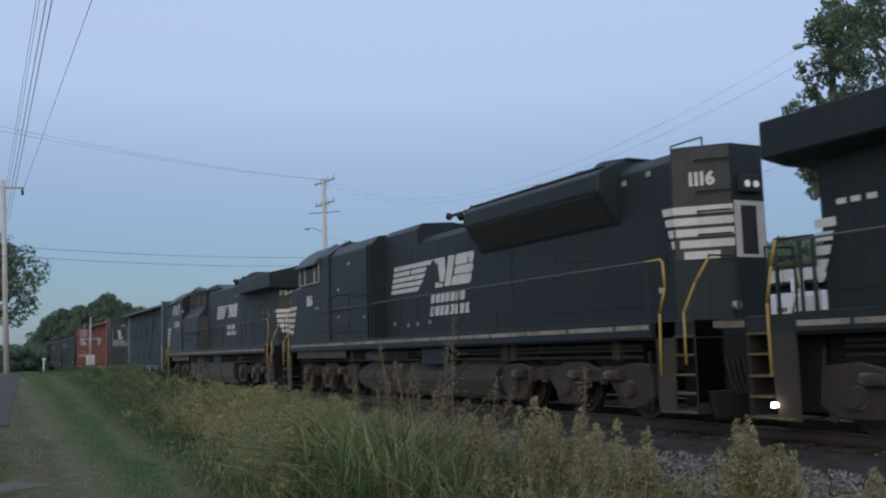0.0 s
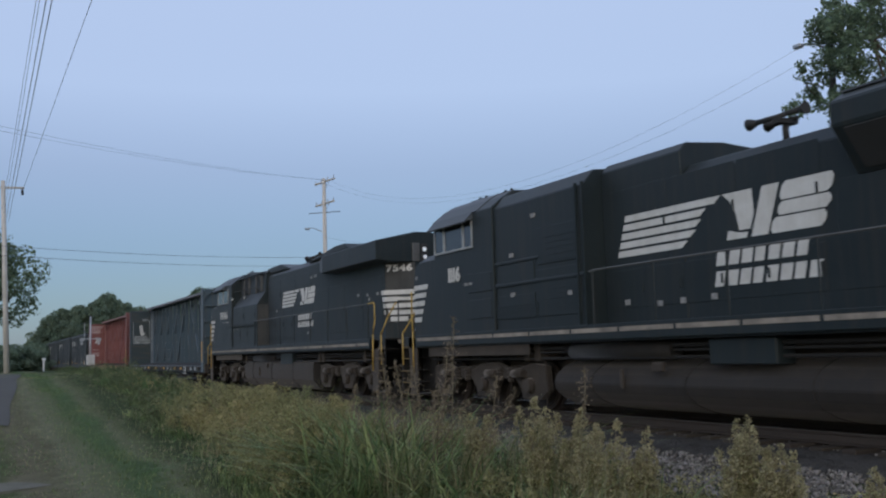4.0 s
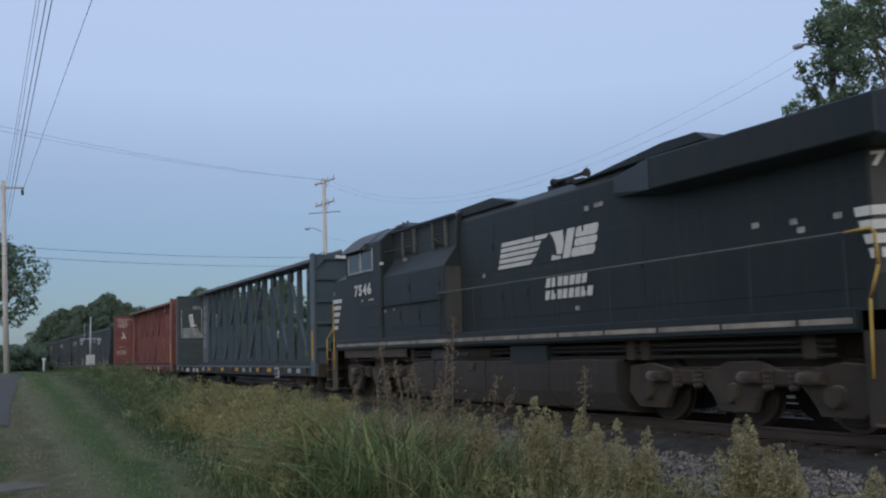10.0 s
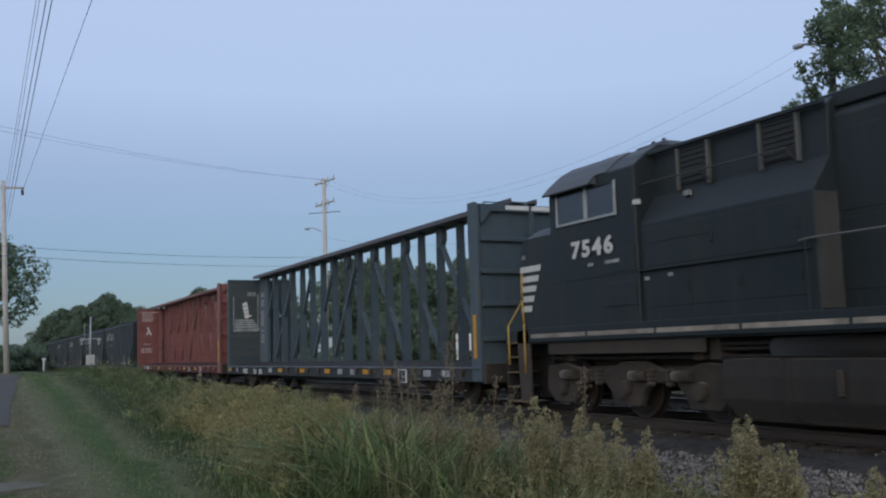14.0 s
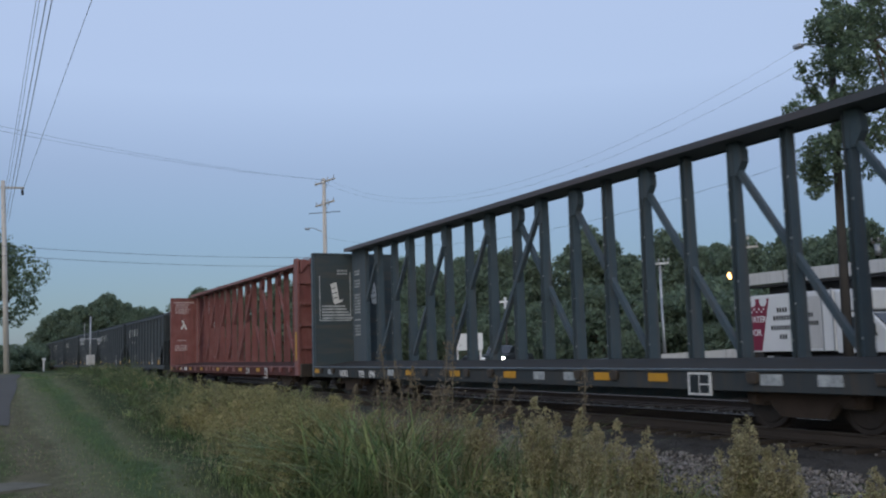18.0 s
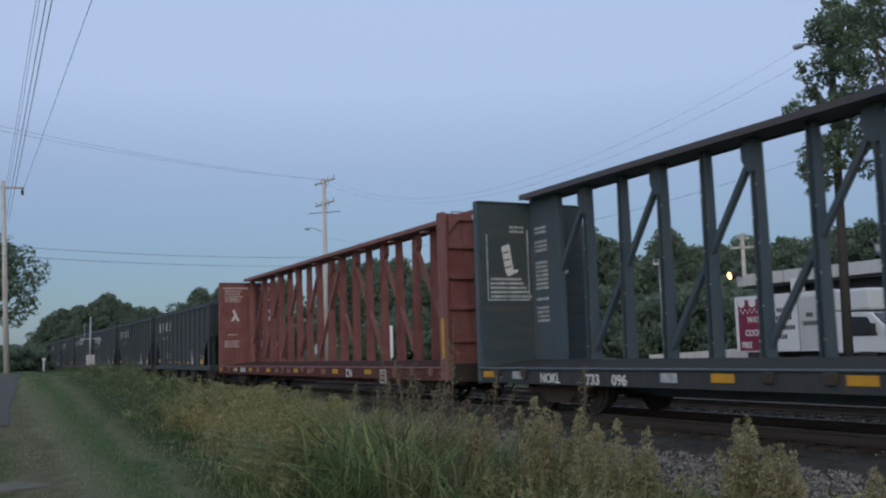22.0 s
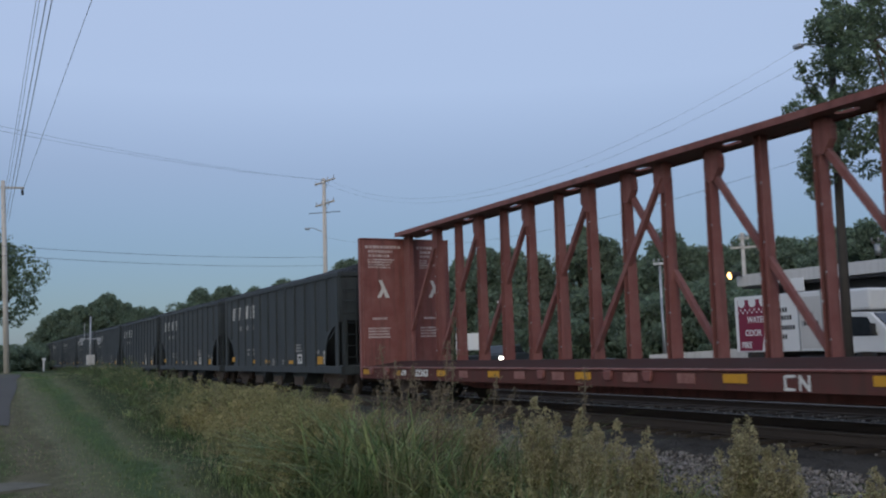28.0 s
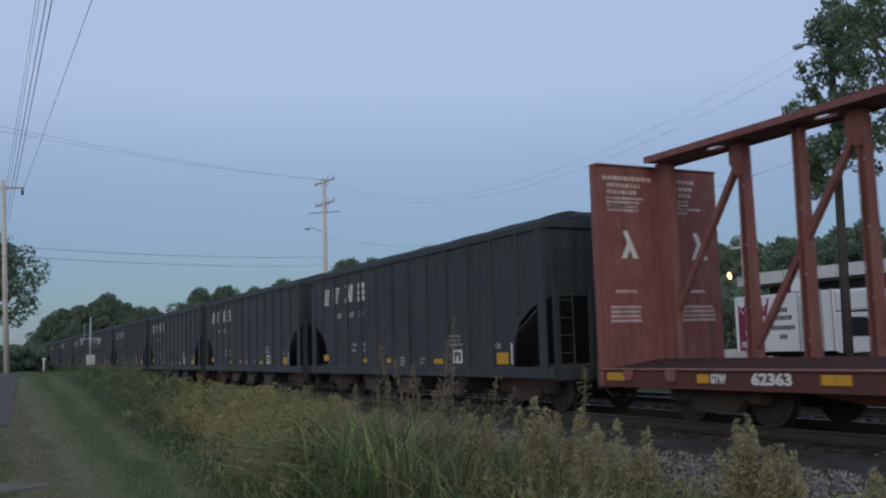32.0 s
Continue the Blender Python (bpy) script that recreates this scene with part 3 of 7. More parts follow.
def centerbeam(s, paint, label, red):
    """A bulkhead flat car with a truss down its middle; x runs from -12.25 to 12.25 between coupler faces."""
    car = thing("centerbeam_flatcar", label, "freight car", (s, TRACK_Y, 0), "cars of the train")
    MOVING.append((car, s))
    xe = 11.45
    part("deck", prism_of([(-1.37, 0.90), (-0.22, 1.045), (0.22, 1.045), (1.37, 0.90), (1.37, 0.84), (-1.37, 0.84)], "x", -xe, xe), DECK_RED if red else DECK_STEEL, car)
    part("center_sill", prism_of([(-xe, 0.93), (-xe, 0.60), (-8.0, 0.52), (-6.6, 0.36), (6.6, 0.36), (8.0, 0.52), (xe, 0.60), (xe, 0.93)], "y", -0.35, 0.35, 0.015), paint, car)
    for y in (-1.42, 1.42):
        lo, hi = y - 0.05, y + 0.05
        sill = part("side_sill", box(-xe, xe, lo, hi, 0.58, 0.875, 0.01), GRIMY_RED if red else GRIMY_BLUE, car)
        part("sill_lip", box(-xe, xe, y - 0.09, y + 0.06, 0.878, 0.915, 0.012), paint, sill)
        if y < 0:
            for k in range(20):
                px = -10.6 + k * 1.116
                if any(a - 0.08 < px < b + 0.08 for a, b in sill_marks(red)):
                    continue
                rb = prism_of([(px - 0.11, 0.875), (px + 0.11, 0.875), (px + 0.12, 0.80), (px + 0.08, 0.70), (px - 0.08, 0.70), (px - 0.12, 0.80)], "y", lo - 0.07, lo, 0.02, 2)
                part("tie_down_winch", rb, paint if red else LOCO_GRIME, sill)
    # truss
    step = 1.215
    chord = prism_of([(-0.385, 4.88), (-0.385, 4.76), (-0.355, 4.76), (-0.355, 4.88)], "x", -xe + 0.2, xe - 0.2)
    prism(chord, [(0.33, 4.88), (0.33, 4.74), (0.36, 4.74), (0.36, 4.88)], "x", -xe + 0.2, xe - 0.2)
    chord = part("top_chord", chord, paint if red else CHORD_BLUE, car)
    holes = [2 * step * i for i in range(-4, 5)] if red else []
    part("chord_plate", pierced_plate(-xe + 0.2, xe - 0.2, 0.345, 4.77, 4.80, holes, 0.21, 0.12), paint if red else CHORD_BLUE, chord, "top plate with oval holes" if red else "")
    for i in range(-8, 8):
        px = (i + 0.5) * step + 0.05
        p = bmesh.new()
        shape = ((-0.07, -1), (-0.055, -1), (-0.055, -0.25), (0.055, -0.25), (0.055, -1), (0.07, -1), (0.07, 1), (0.055, 1), (0.055, 0.25), (-0.055, 0.25), (-0.055, 1), (-0.07, 1))
        foot = [p.verts.new((px + a, b * 0.135, 1.04)) for a, b in shape]
        head = [p.verts.new((px + a, b * 0.09, 4.767)) for a, b in shape]
        for k in range(12):
            p.faces.new((foot[k], foot[(k + 1) % 12], head[(k + 1) % 12], head[k]))
        p.faces.new(foot[::-1])
        p.faces.new(head)
        post = part("post", p, paint, car)
        eyes = bmesh.new()
        for k, z in enumerate((1.32, 1.9, 2.35, 2.95, 3.4, 3.95)):
            half = 0.135 - 0.045 * (z - 1.04) / 3.73
            ex = px + (0.057 if (k + i) % 2 else -0.057)
            quad_box(eyes, ex - 0.012, ex + 0.012, -half - 0.003, -half + 0.01, z - 0.018, z + 0.018)
        tagged(part("lashing_strip", eyes, GALVANISED, post, "bright worn lashing eyes"), kind="stuff")
    for sgn in (-1, 1):
        for k in range(-1, 8, 2):
            a, b = (k + 0.5) * step * sgn, (k + 2.5) * step * sgn
            d = bmesh.new()
            beam(d, (a, 0, 4.5), (b, 0, 1.1), 0.11, 0.1)
            if k == -1:
                bmesh.ops.translate(d, verts=d.verts[:], vec=(0, 0.06 * sgn, 0))
            part("diagonal_brace", d, paint, car)
            g = prism_of([(a - 0.03 * sgn + 0.05, 4.764), (a + 0.18 * sgn + 0.05, 4.764), (a + 0.27 * sgn + 0.05, 4.6), (a + 0.27 * sgn + 0.05, 4.4), (a + 0.13 * sgn + 0.05, 4.18), (a - 0.03 * sgn + 0.05, 4.18)], "y", -0.082, 0.082)
            part("gusset", g, paint, car)
    # bulkheads
    for sgn in (-1, 1):
        face, back = sgn * 11.45, sgn * 11.33
        bulk = part("bulkhead", box(min(face, back), max(face, back), -1.40, 1.40, 0.92, 4.68, 0.01), paint if red or sgn > 0 else RUSTY_BLUE, car)
        for y in (-1, 1):
            col = prism_of([(sgn * 11.08, 0.6), (sgn * 11.52, 0.6), (sgn * 11.52, 4.62), (sgn * 11.42, 4.72), (sgn * 11.08, 4.72)] if sgn > 0 else [(sgn * 11.36, 0.6), (sgn * 11.52, 0.6), (sgn * 11.52, 4.72), (sgn * 11.36, 4.72)], "y", y * 1.44 - 0.04, y * 1.44 + 0.04, 0.012)
            part("corner_post", col, paint, bulk)
        for z in ((1.55, 2.35, 3.1, 3.85) if sgn > 0 else (1.55, 2.25, 2.95, 3.65, 4.32)):
            part("rib", box(min(face, face + sgn * 0.09), max(face, face + sgn * 0.09), -1.38, 1.38, z - 0.05, z + 0.05, 0.01), paint, bulk)
        part("rib", box(min(face, face + sgn * 0.11), max(face, face + sgn * 0.11), -0.06, 0.06, 1.0, 4.66, 0.01), paint, bulk)
        if sgn < 0:
            part("cap_plate", box(-11.52, -11.30, -1.46, 1.46, 4.685, 4.72, 0.006), paint, bulk)
        grab = None if sgn < 0 else pipe([(face - sgn * 0.05, -1.2, 4.68), (face - sgn * 0.05, -1.2, 4.73), (face - sgn * 0.05, -0.5, 4.73), (face - sgn * 0.05, -0.5, 4.68)], 0.015, 6)
        if grab:
            part("grab_iron", grab, paint, bulk)
        # dark material instead of car paint: shade of the gap between cars put into colour
        part("end_sill", box(min(face, face + sgn * 0.2), max(face, face + sgn * 0.2), -1.42, 1.42, 0.55, 1.0, 0.015), LOCO_GRIME, car)
        inboard = 10.9 if red else 10.12
        web = part("end_web_plate", box(min(sgn * 11.32, sgn * inboard), max(sgn * 11.32, sgn * inboard), -0.07, 0.07, 1.045, 4.768, 0.01), paint, car)
        if sgn < 0 and not red:
            for z, n in ((4.10, 2), (3.78, 3), (3.30, 7), (2.46, 1), (2.26, 4)):
                for k in range(n):
                    zz = z - 0.098 * k
                    part("faded_bar", box(-11.12, -10.62, -0.076, -0.071, zz - 0.06, zz), WORN_ON_BLUE, web)
        coupler(car, sgn * 11.65, sgn)
        freight_truck(car, sgn * 8.9)
        if sgn > 0:
            for ya, yb in ((-0.72, -0.08), (0.0, 0.72)):
                plac = part("placard", box(face + 0.115, face + 0.12, ya, yb, 4.54, 4.64), STENCIL, bulk, "white placard with worn lettering")
                if red and ya < -0.5:
                    lettering("placard_word", "CAUTION", 0.085, RUBBER, plac, Matrix.Translation((face + 0.123, ya + 0.08, 4.558)) @ Matrix.Rotation(radians(90), 4, "Z") @ Matrix.Rotation(radians(90), 4, "X"), "dark warning word")
            part("head_beam", prism_of([(-1.36, 4.66), (-1.36, 4.2), (-1.1, 4.5), (1.1, 4.5), (1.36, 4.2), (1.36, 4.66)], "x", face, face + 0.105), paint, bulk)
            bars_x(bulk, 1, 0.22, 3.30, 0.85, 0.12, face + 0.002, WORN_ON_RED if red else WORN_ON_BLUE)
            part("reflector", box(11.22, 11.36, -1.492, -1.484, 1.12, 2.11), YELLOW_TAPE, bulk, "upright strip of yellow tape")
        else:
            inner = back
            worn = WORN_ON_RED if red else WORN_ON_BLUE
            if red:
                for y in (-1.28, 0.42):
                    bars_x(bulk, 1, y - 0.04, 4.50, 1.25 if y < 0 else 0.6, 0.08, inner, worn)
                    bars_x(bulk, 2, y + 0.06, 4.36, 0.85 if y < 0 else 0.4, 0.075, inner, worn)
                    bars_x(bulk, 4, y + 0.04, 4.10, 0.86 if y < 0 else 0.3, 0.045, inner, worn)
                    bars_x(bulk, 1, y + 0.1, 3.95, 0.55, 0.05, inner, worn)
                    bars_x(bulk, 1, y + 0.15, 2.35, 0.5, 0.06, inner, worn)
                    bars_x(bulk, 4, y + 0.02, 2.05, 0.85, 0.05, inner, worn)
                    lg = prism_of([(y + 0.38, 3.46), (y + 0.48, 3.46), (y + 0.72, 2.94), (y + 0.60, 2.94), (y + 0.52, 3.11), (y + 0.44, 2.94), (y + 0.32, 2.94), (y + 0.47, 3.23)], "x", inner, inner + 0.005)
                    part("emblem", lg, LOCO_WHITE, bulk, "worn white emblem")
            else:
                fr = prism_of([(-1.26, 2.42), (-0.13, 2.42), (-0.13, 4.08), (-0.16, 4.08), (-0.16, 2.46), (-1.23, 2.46), (-1.23, 3.95), (-1.26, 3.95)], "x", inner, inner + 0.006)
                part("emblem_border", fr, worn, bulk, "worn white border")
                bars_x(bulk, 2, -0.62, 4.16, 0.45, 0.06, inner, worn)
                for y in (-0.86, 0.55):
                    lg = prism_of([(y, 3.66), (y + 0.19, 3.74), (y + 0.22, 3.70), (y + 0.31, 3.12), (y + 0.42, 3.16), (y + 0.43, 3.09), (y + 0.17, 2.98), (y + 0.10, 3.05)], "x", inner, inner + 0.006)
                    part("emblem", lg, STENCIL, bulk, "tilted white house emblem")
                    for k in range(3):
                        part("emblem_line", prism_of([(y + 0.03 + 0.03 * k, 3.53 - 0.17 * k), (y + 0.19 + 0.03 * k, 3.57 - 0.17 * k), (y + 0.19 + 0.03 * k, 3.54 - 0.17 * k), (y + 0.03 + 0.03 * k, 3.50 - 0.17 * k)], "x", inner + 0.007, inner + 0.01), GRIMY_BLUE, bulk)
                for k in range(5):
                    z = 2.92 - 0.1 * k
                    part("faded_line", box(inner, inner + 0.005, -1.18, -0.35 + 0.07 * k, z - 0.03, z + 0.025), worn, bulk)
    sill_mark(car, red)
    return car


def sill_mark(car, red):
    """Number, yellow tape and panels on the near side sill."""
    turn = Matrix.Rotation(radians(90), 4, "X")
    y = -1.482
    if red:
        lettering("car_number", "62363", 0.27, STENCIL, car, Matrix.Translation((-7.72, y, 0.675)) @ turn, "white stencilled car number", fill=(0.77, 0.185))
        part("reflector", box(-8.88, -8.62, y - 0.006, y, 0.69, 0.825), YELLOW_TAPE, car, "yellow reflector tape")
        lettering("reporting_mark", "GTW", 0.25, STENCIL, car, Matrix.Translation((-8.58, y, 0.685)) @ turn, "white stencilled letters", fill=(0.33, 0.15))
        mark = bmesh.new()
        for o in ([(4.66, 0.61), (4.86, 0.61), (4.86, 0.645), (4.70, 0.655), (4.70, 0.79), (4.88, 0.80), (4.88, 0.835), (4.68, 0.835), (4.66, 0.80)], [(4.93, 0.61), (4.965, 0.61), (4.965, 0.75), (5.09, 0.61), (5.13, 0.61), (5.13, 0.835), (5.095, 0.835), (5.095, 0.68), (4.965, 0.835), (4.93, 0.835)]):
            prism(mark, o, "y", y - 0.004, y)
        part("railway_mark", mark, STENCIL, car, "thin white curved mark")
        plate = part("data_plate", box(7.32, 7.72, y - 0.014, y, 0.46, 0.84), STENCIL, car, "white square data panel")
        inner = bmesh.new()
        for a, b, c, d in ((7.36, 7.42, 0.5, 0.80), (7.46, 7.68, 0.5, 0.60), (7.46, 7.68, 0.63, 0.72), (7.46, 7.68, 0.75, 0.80)):
            quad_box(inner, a, b, y - 0.018, y - 0.014, c, d)
        part("panel_print", inner, GRIMY_RED, plate)
    else:
        lettering("car_number", "733", 0.27, STENCIL, car, Matrix.Translation((-7.35, y, 0.61)) @ turn, "white stencilled car number", narrow=1.1)
        lettering("car_number", "096", 0.27, STENCIL, car, Matrix.Translation((-6.55, y, 0.61)) @ turn, "white stencilled car number", narrow=1.1)
        lettering("reporting_mark", "NOKL", 0.27, STENCIL, car, Matrix.Translation((-8.92, y, 0.62)) @ turn, "white stencilled letters", narrow=0.95)
        plate = part("data_plate", box(6.95, 7.48, y - 0.014, y, 0.50, 0.86), STENCIL, car, "white square data panel")
        inner = bmesh.new()
        for a, b, c, d in ((7.0, 7.2, 0.535, 0.825), (7.225, 7.43, 0.535, 0.66), (7.225, 7.43, 0.685, 0.825)):
            quad_box(inner, a, b, y - 0.018, y - 0.014, c, d)
        part("panel_print", inner, LOCO_BLACK, plate)
    for px in SILL_TAPE[red]:
        part("reflector", box(px, px + 0.5, y - 0.006, y, 0.70, 0.84), YELLOW_TAPE, car, "yellow reflector tape")
    for px in SILL_PANEL[red]:
        part("sill_panel", box(px, px + 0.42, y - 0.006, y, 0.68, 0.84), WORN_ON_BLUE if not red else RED_PANEL, car, "worn pale panel")


def hopper(s):
    """A three-bay coal hopper, 15.55 m between coupler faces."""
    car = thing("coal_hopper", "sooty black steel coal hopper car with worn white lettering", "freight car", (s, TRACK_Y, 0), "coal hoppers of the train")
    MOVING.append((car, s))
    xe = 7.15
    for y in (-1.5, 1.5):
        o = [(-xe, 3.80), (xe, 3.80), (xe, 2.30), (6.55, 2.14), (6.05, 1.85), (5.80, 1.45), (5.74, 0.92), (-5.74, 0.92), (-5.80, 1.45), (-6.05, 1.85), (-6.55, 2.14), (-xe, 2.30)]
        wall = part("side_wall", prism_of(o, "y", y - 0.02, y + 0.02), HOPPER_BLACK, car)
        sg = -1 if y < 0 else 1
        part("top_chord", box(-xe - 0.02, xe + 0.02, y - 0.06, y + 0.06, 3.72, 3.87, 0.015), HOPPER_BLACK, wall)
        part("side_sill", box(-xe - 0.15, xe + 0.15, y - 0.05, y + 0.05, 0.70, 0.93, 0.012), HOPPER_BLACK, car)
        for e in (-1, 1):
            part("corner_post", box(e * 6.95 - 0.13, e * 6.95 + 0.13, min(y, y + sg * 0.06), max(y, y + sg * 0.06), 0.93, 3.73, 0.01), HOPPER_BLACK, wall)
        for k in range(1, 13):
            px = -xe + 0.02 + k * (2 * xe - 0.04) / 13
            z0 = 0.93 if abs(px) < 5.7 else 2.05
            st = box(px - 0.05, px + 0.05, min(y, y + sg * 0.075), max(y, y + sg * 0.075), z0, 3.73, 0.01)
            part("side_stake", st, HOPPER_BLACK, wall)
    for sgn in (-1, 1):
        sl = prism_of([(sgn * xe, 3.80), (sgn * (xe + 0.03), 3.80), (sgn * (xe + 0.03), 2.35), (sgn * (xe - 2.9), 0.75), (sgn * (xe - 2.94), 0.78), (sgn * xe, 2.38)], "y", -1.48, 1.48)
        part("end_slope_sheet", sl, HOPPER_BLACK, car)
        part("end_sill", box(min(sgn * (xe - 0.1), sgn * (xe + 0.15)), max(sgn * (xe - 0.1), sgn * (xe + 0.15)), -1.5, 1.5, 0.66, 0.95, 0.015), HOPPER_BLACK, car)
        part("end_chord", box(min(sgn * xe, sgn * (xe + 0.08)), max(sgn * xe, sgn * (xe + 0.08)), -1.5, 1.5, 3.72, 3.87, 0.012), HOPPER_BLACK, car)
        for y in (-1.35, -0.5, 0.5, 1.35):
            part("end_post", box(min(sgn * (xe - 0.02), sgn * (xe + 0.1)), max(sgn * (xe - 0.02), sgn * (xe + 0.1)), y - 0.05, y + 0.05, 0.95, 2.5, 0.01), HOPPER_BLACK, car)
        lad = bmesh.new()
        for y in (-1.48, -1.02):
            tube(lad, (sgn * (xe + 0.14), y, 1.0), (sgn * (xe + 0.14), y, 3.5), 0.016, n=6)
        for z in (1.2, 1.55, 1.9, 2.25, 2.6, 2.95, 3.3):
            tube(lad, (sgn * (xe + 0.14), -1.48, z), (sgn * (xe + 0.14), -1.02, z), 0.014, n=6)
        part("ladder", lad, HOPPER_BLACK, car)
        part("center_sill", box(min(sgn * 3.6, sgn * (xe + 0.1)), max(sgn * 3.6, sgn * (xe + 0.1)), -0.3, 0.3, 0.62, 0.95, 0.012), HOPPER_BLACK, car)
        coupler(car, sgn * 7.1, sgn)
        freight_truck(car, sgn * 5.55)
    for k in (-1, 0, 1):
        c = k * 2.5
        bay = prism_of([(c - 1.2, 0.95), (c + 1.2, 0.95), (c + 0.4, 0.28), (c - 0.4, 0.28)], "y", -1.3, 1.3, 0.01)
        b = part("discharge_bay", bay, HOPPER_BLACK, car)
        part("bay_door", box(c - 0.5, c + 0.5, -1.34, -1.3, 0.26, 0.55, 0.008), RUST_STEEL, b)
    heap = bmesh.new()
    nx, ny = 36, 10
    vs = [[heap.verts.new((-xe + 0.05 + (2 * xe - 0.1) * i / nx, -1.46 + 2.92 * j / ny, 3.72 + 0.52 * math.sin(math.pi * j / ny) ** 0.7 * min(1, 5 * math.sin(math.pi * i / nx) ** 0.8) + random.uniform(-0.025, 0.025))) for j in range(ny + 1)] for i in range(nx + 1)]
    for i in range(nx):
        for j in range(ny):
            heap.faces.new((vs[i][j], vs[i + 1][j], vs[i + 1][j + 1], vs[i][j + 1]))
    part("coal_load", heap, COAL, car, "heaped black coal load")
    # plain shapes for the worn railway mark, each on the panel between two stakes
    y = -1.522

    def mark(outline, name="mark_block"):
        part(name, prism_of(outline, "y", y - 0.004, y), LOCO_WHITE, car, "worn white painted mark")

    for i in range(5):
        z0 = 2.86 + i * 0.105
        mark([(-5.95 + 0.02 * i, z0), (-5.55 + 0.02 * i, z0), (-5.53 + 0.02 * i, z0 + 0.075), (-5.93 + 0.02 * i, z0 + 0.075)], "mark_stripe")
        mark([(-5.15, z0), (-4.78 + 0.05 * i, z0), (-4.74 + 0.05 * i, z0 + 0.075), (-5.13, z0 + 0.075)], "mark_stripe")
    mark([(-4.07, 3.38), (-3.78, 3.38), (-3.62, 3.05), (-3.62, 3.38), (-3.42, 3.38), (-3.50, 2.86), (-3.72, 2.86), (-3.85, 3.12)])
    mark([(-4.10, 2.86), (-3.84, 2.86), (-3.80, 2.96), (-4.06, 2.98)])
    for z0, h, a, b in ((3.21, 0.16, -3.02, -2.50), (3.03, 0.14, -3.04, -2.50), (2.84, 0.15, -3.06, -2.52)):
        mark([(a, z0 + 0.03), (a + 0.04, z0), (b - 0.04, z0), (b, z0 + 0.03), (b, z0 + h - 0.03), (b - 0.04, z0 + h), (a + 0.04, z0 + h), (a, z0 + h - 0.03)])
    for x, w in ((-4.74, 0.34), (-3.72, 0.36), (-2.98, 0.44)):
        bars(car, 1, x, 2.56, w, 0.17, y, WORN_ON_BLACK)
    for x, w, z, h in ((5.06, 0.50, 0.99, 0.25), (1.97, 0.48, 1.0, 0.12), (-0.97, 0.5, 1.03, 0.12), (-2.87, 0.46, 1.04, 0.12), (-6.03, 0.42, 1.10, 0.19)):
        part("reflector", box(x, x + w, y - 0.006, y, z, z + h), YELLOW_TAPE, car, "yellow reflector plate")
    part("white_strip", box(5.68, 5.73, y - 0.006, y, 0.99, 1.43), STENCIL, car, "upright white strip")
    for a, b, c, d in ((2.98, 3.46, 1.27, 1.33), (2.98, 3.46, 1.01, 1.07), (2.98, 3.05, 1.07, 1.27), (3.38, 3.46, 1.07, 1.27), (3.16, 3.26, 1.07, 1.2)):
        part("data_panel", box(a, b, y - 0.006, y, c, d), STENCIL, car, "white data panel")
    for x, z, w, n, h in ((-3.6, 1.62, 0.4, 2, 0.10), (-2.9, 1.62, 0.45, 2, 0.10), (2.75, 1.68, 0.75, 3, 0.06), (4.83, 1.45, 0.48, 1, 0.12), (-0.1, 1.18, 0.35, 3, 0.05), (1.15, 1.15, 0.3, 2, 0.06)):
        bars(car, n, x, z, w, h, y, WORN_ON_BLACK)
    return car


centerbeam(-24.55, BLUE_STEEL, "empty blue-green centerbeam flatcar with bulkheads, running on the track", False)
centerbeam(-49.05, RED_STEEL, "empty oxide-red centerbeam flatcar with bulkheads, running on the track", True)
first_hopper = hopper(-69.25)


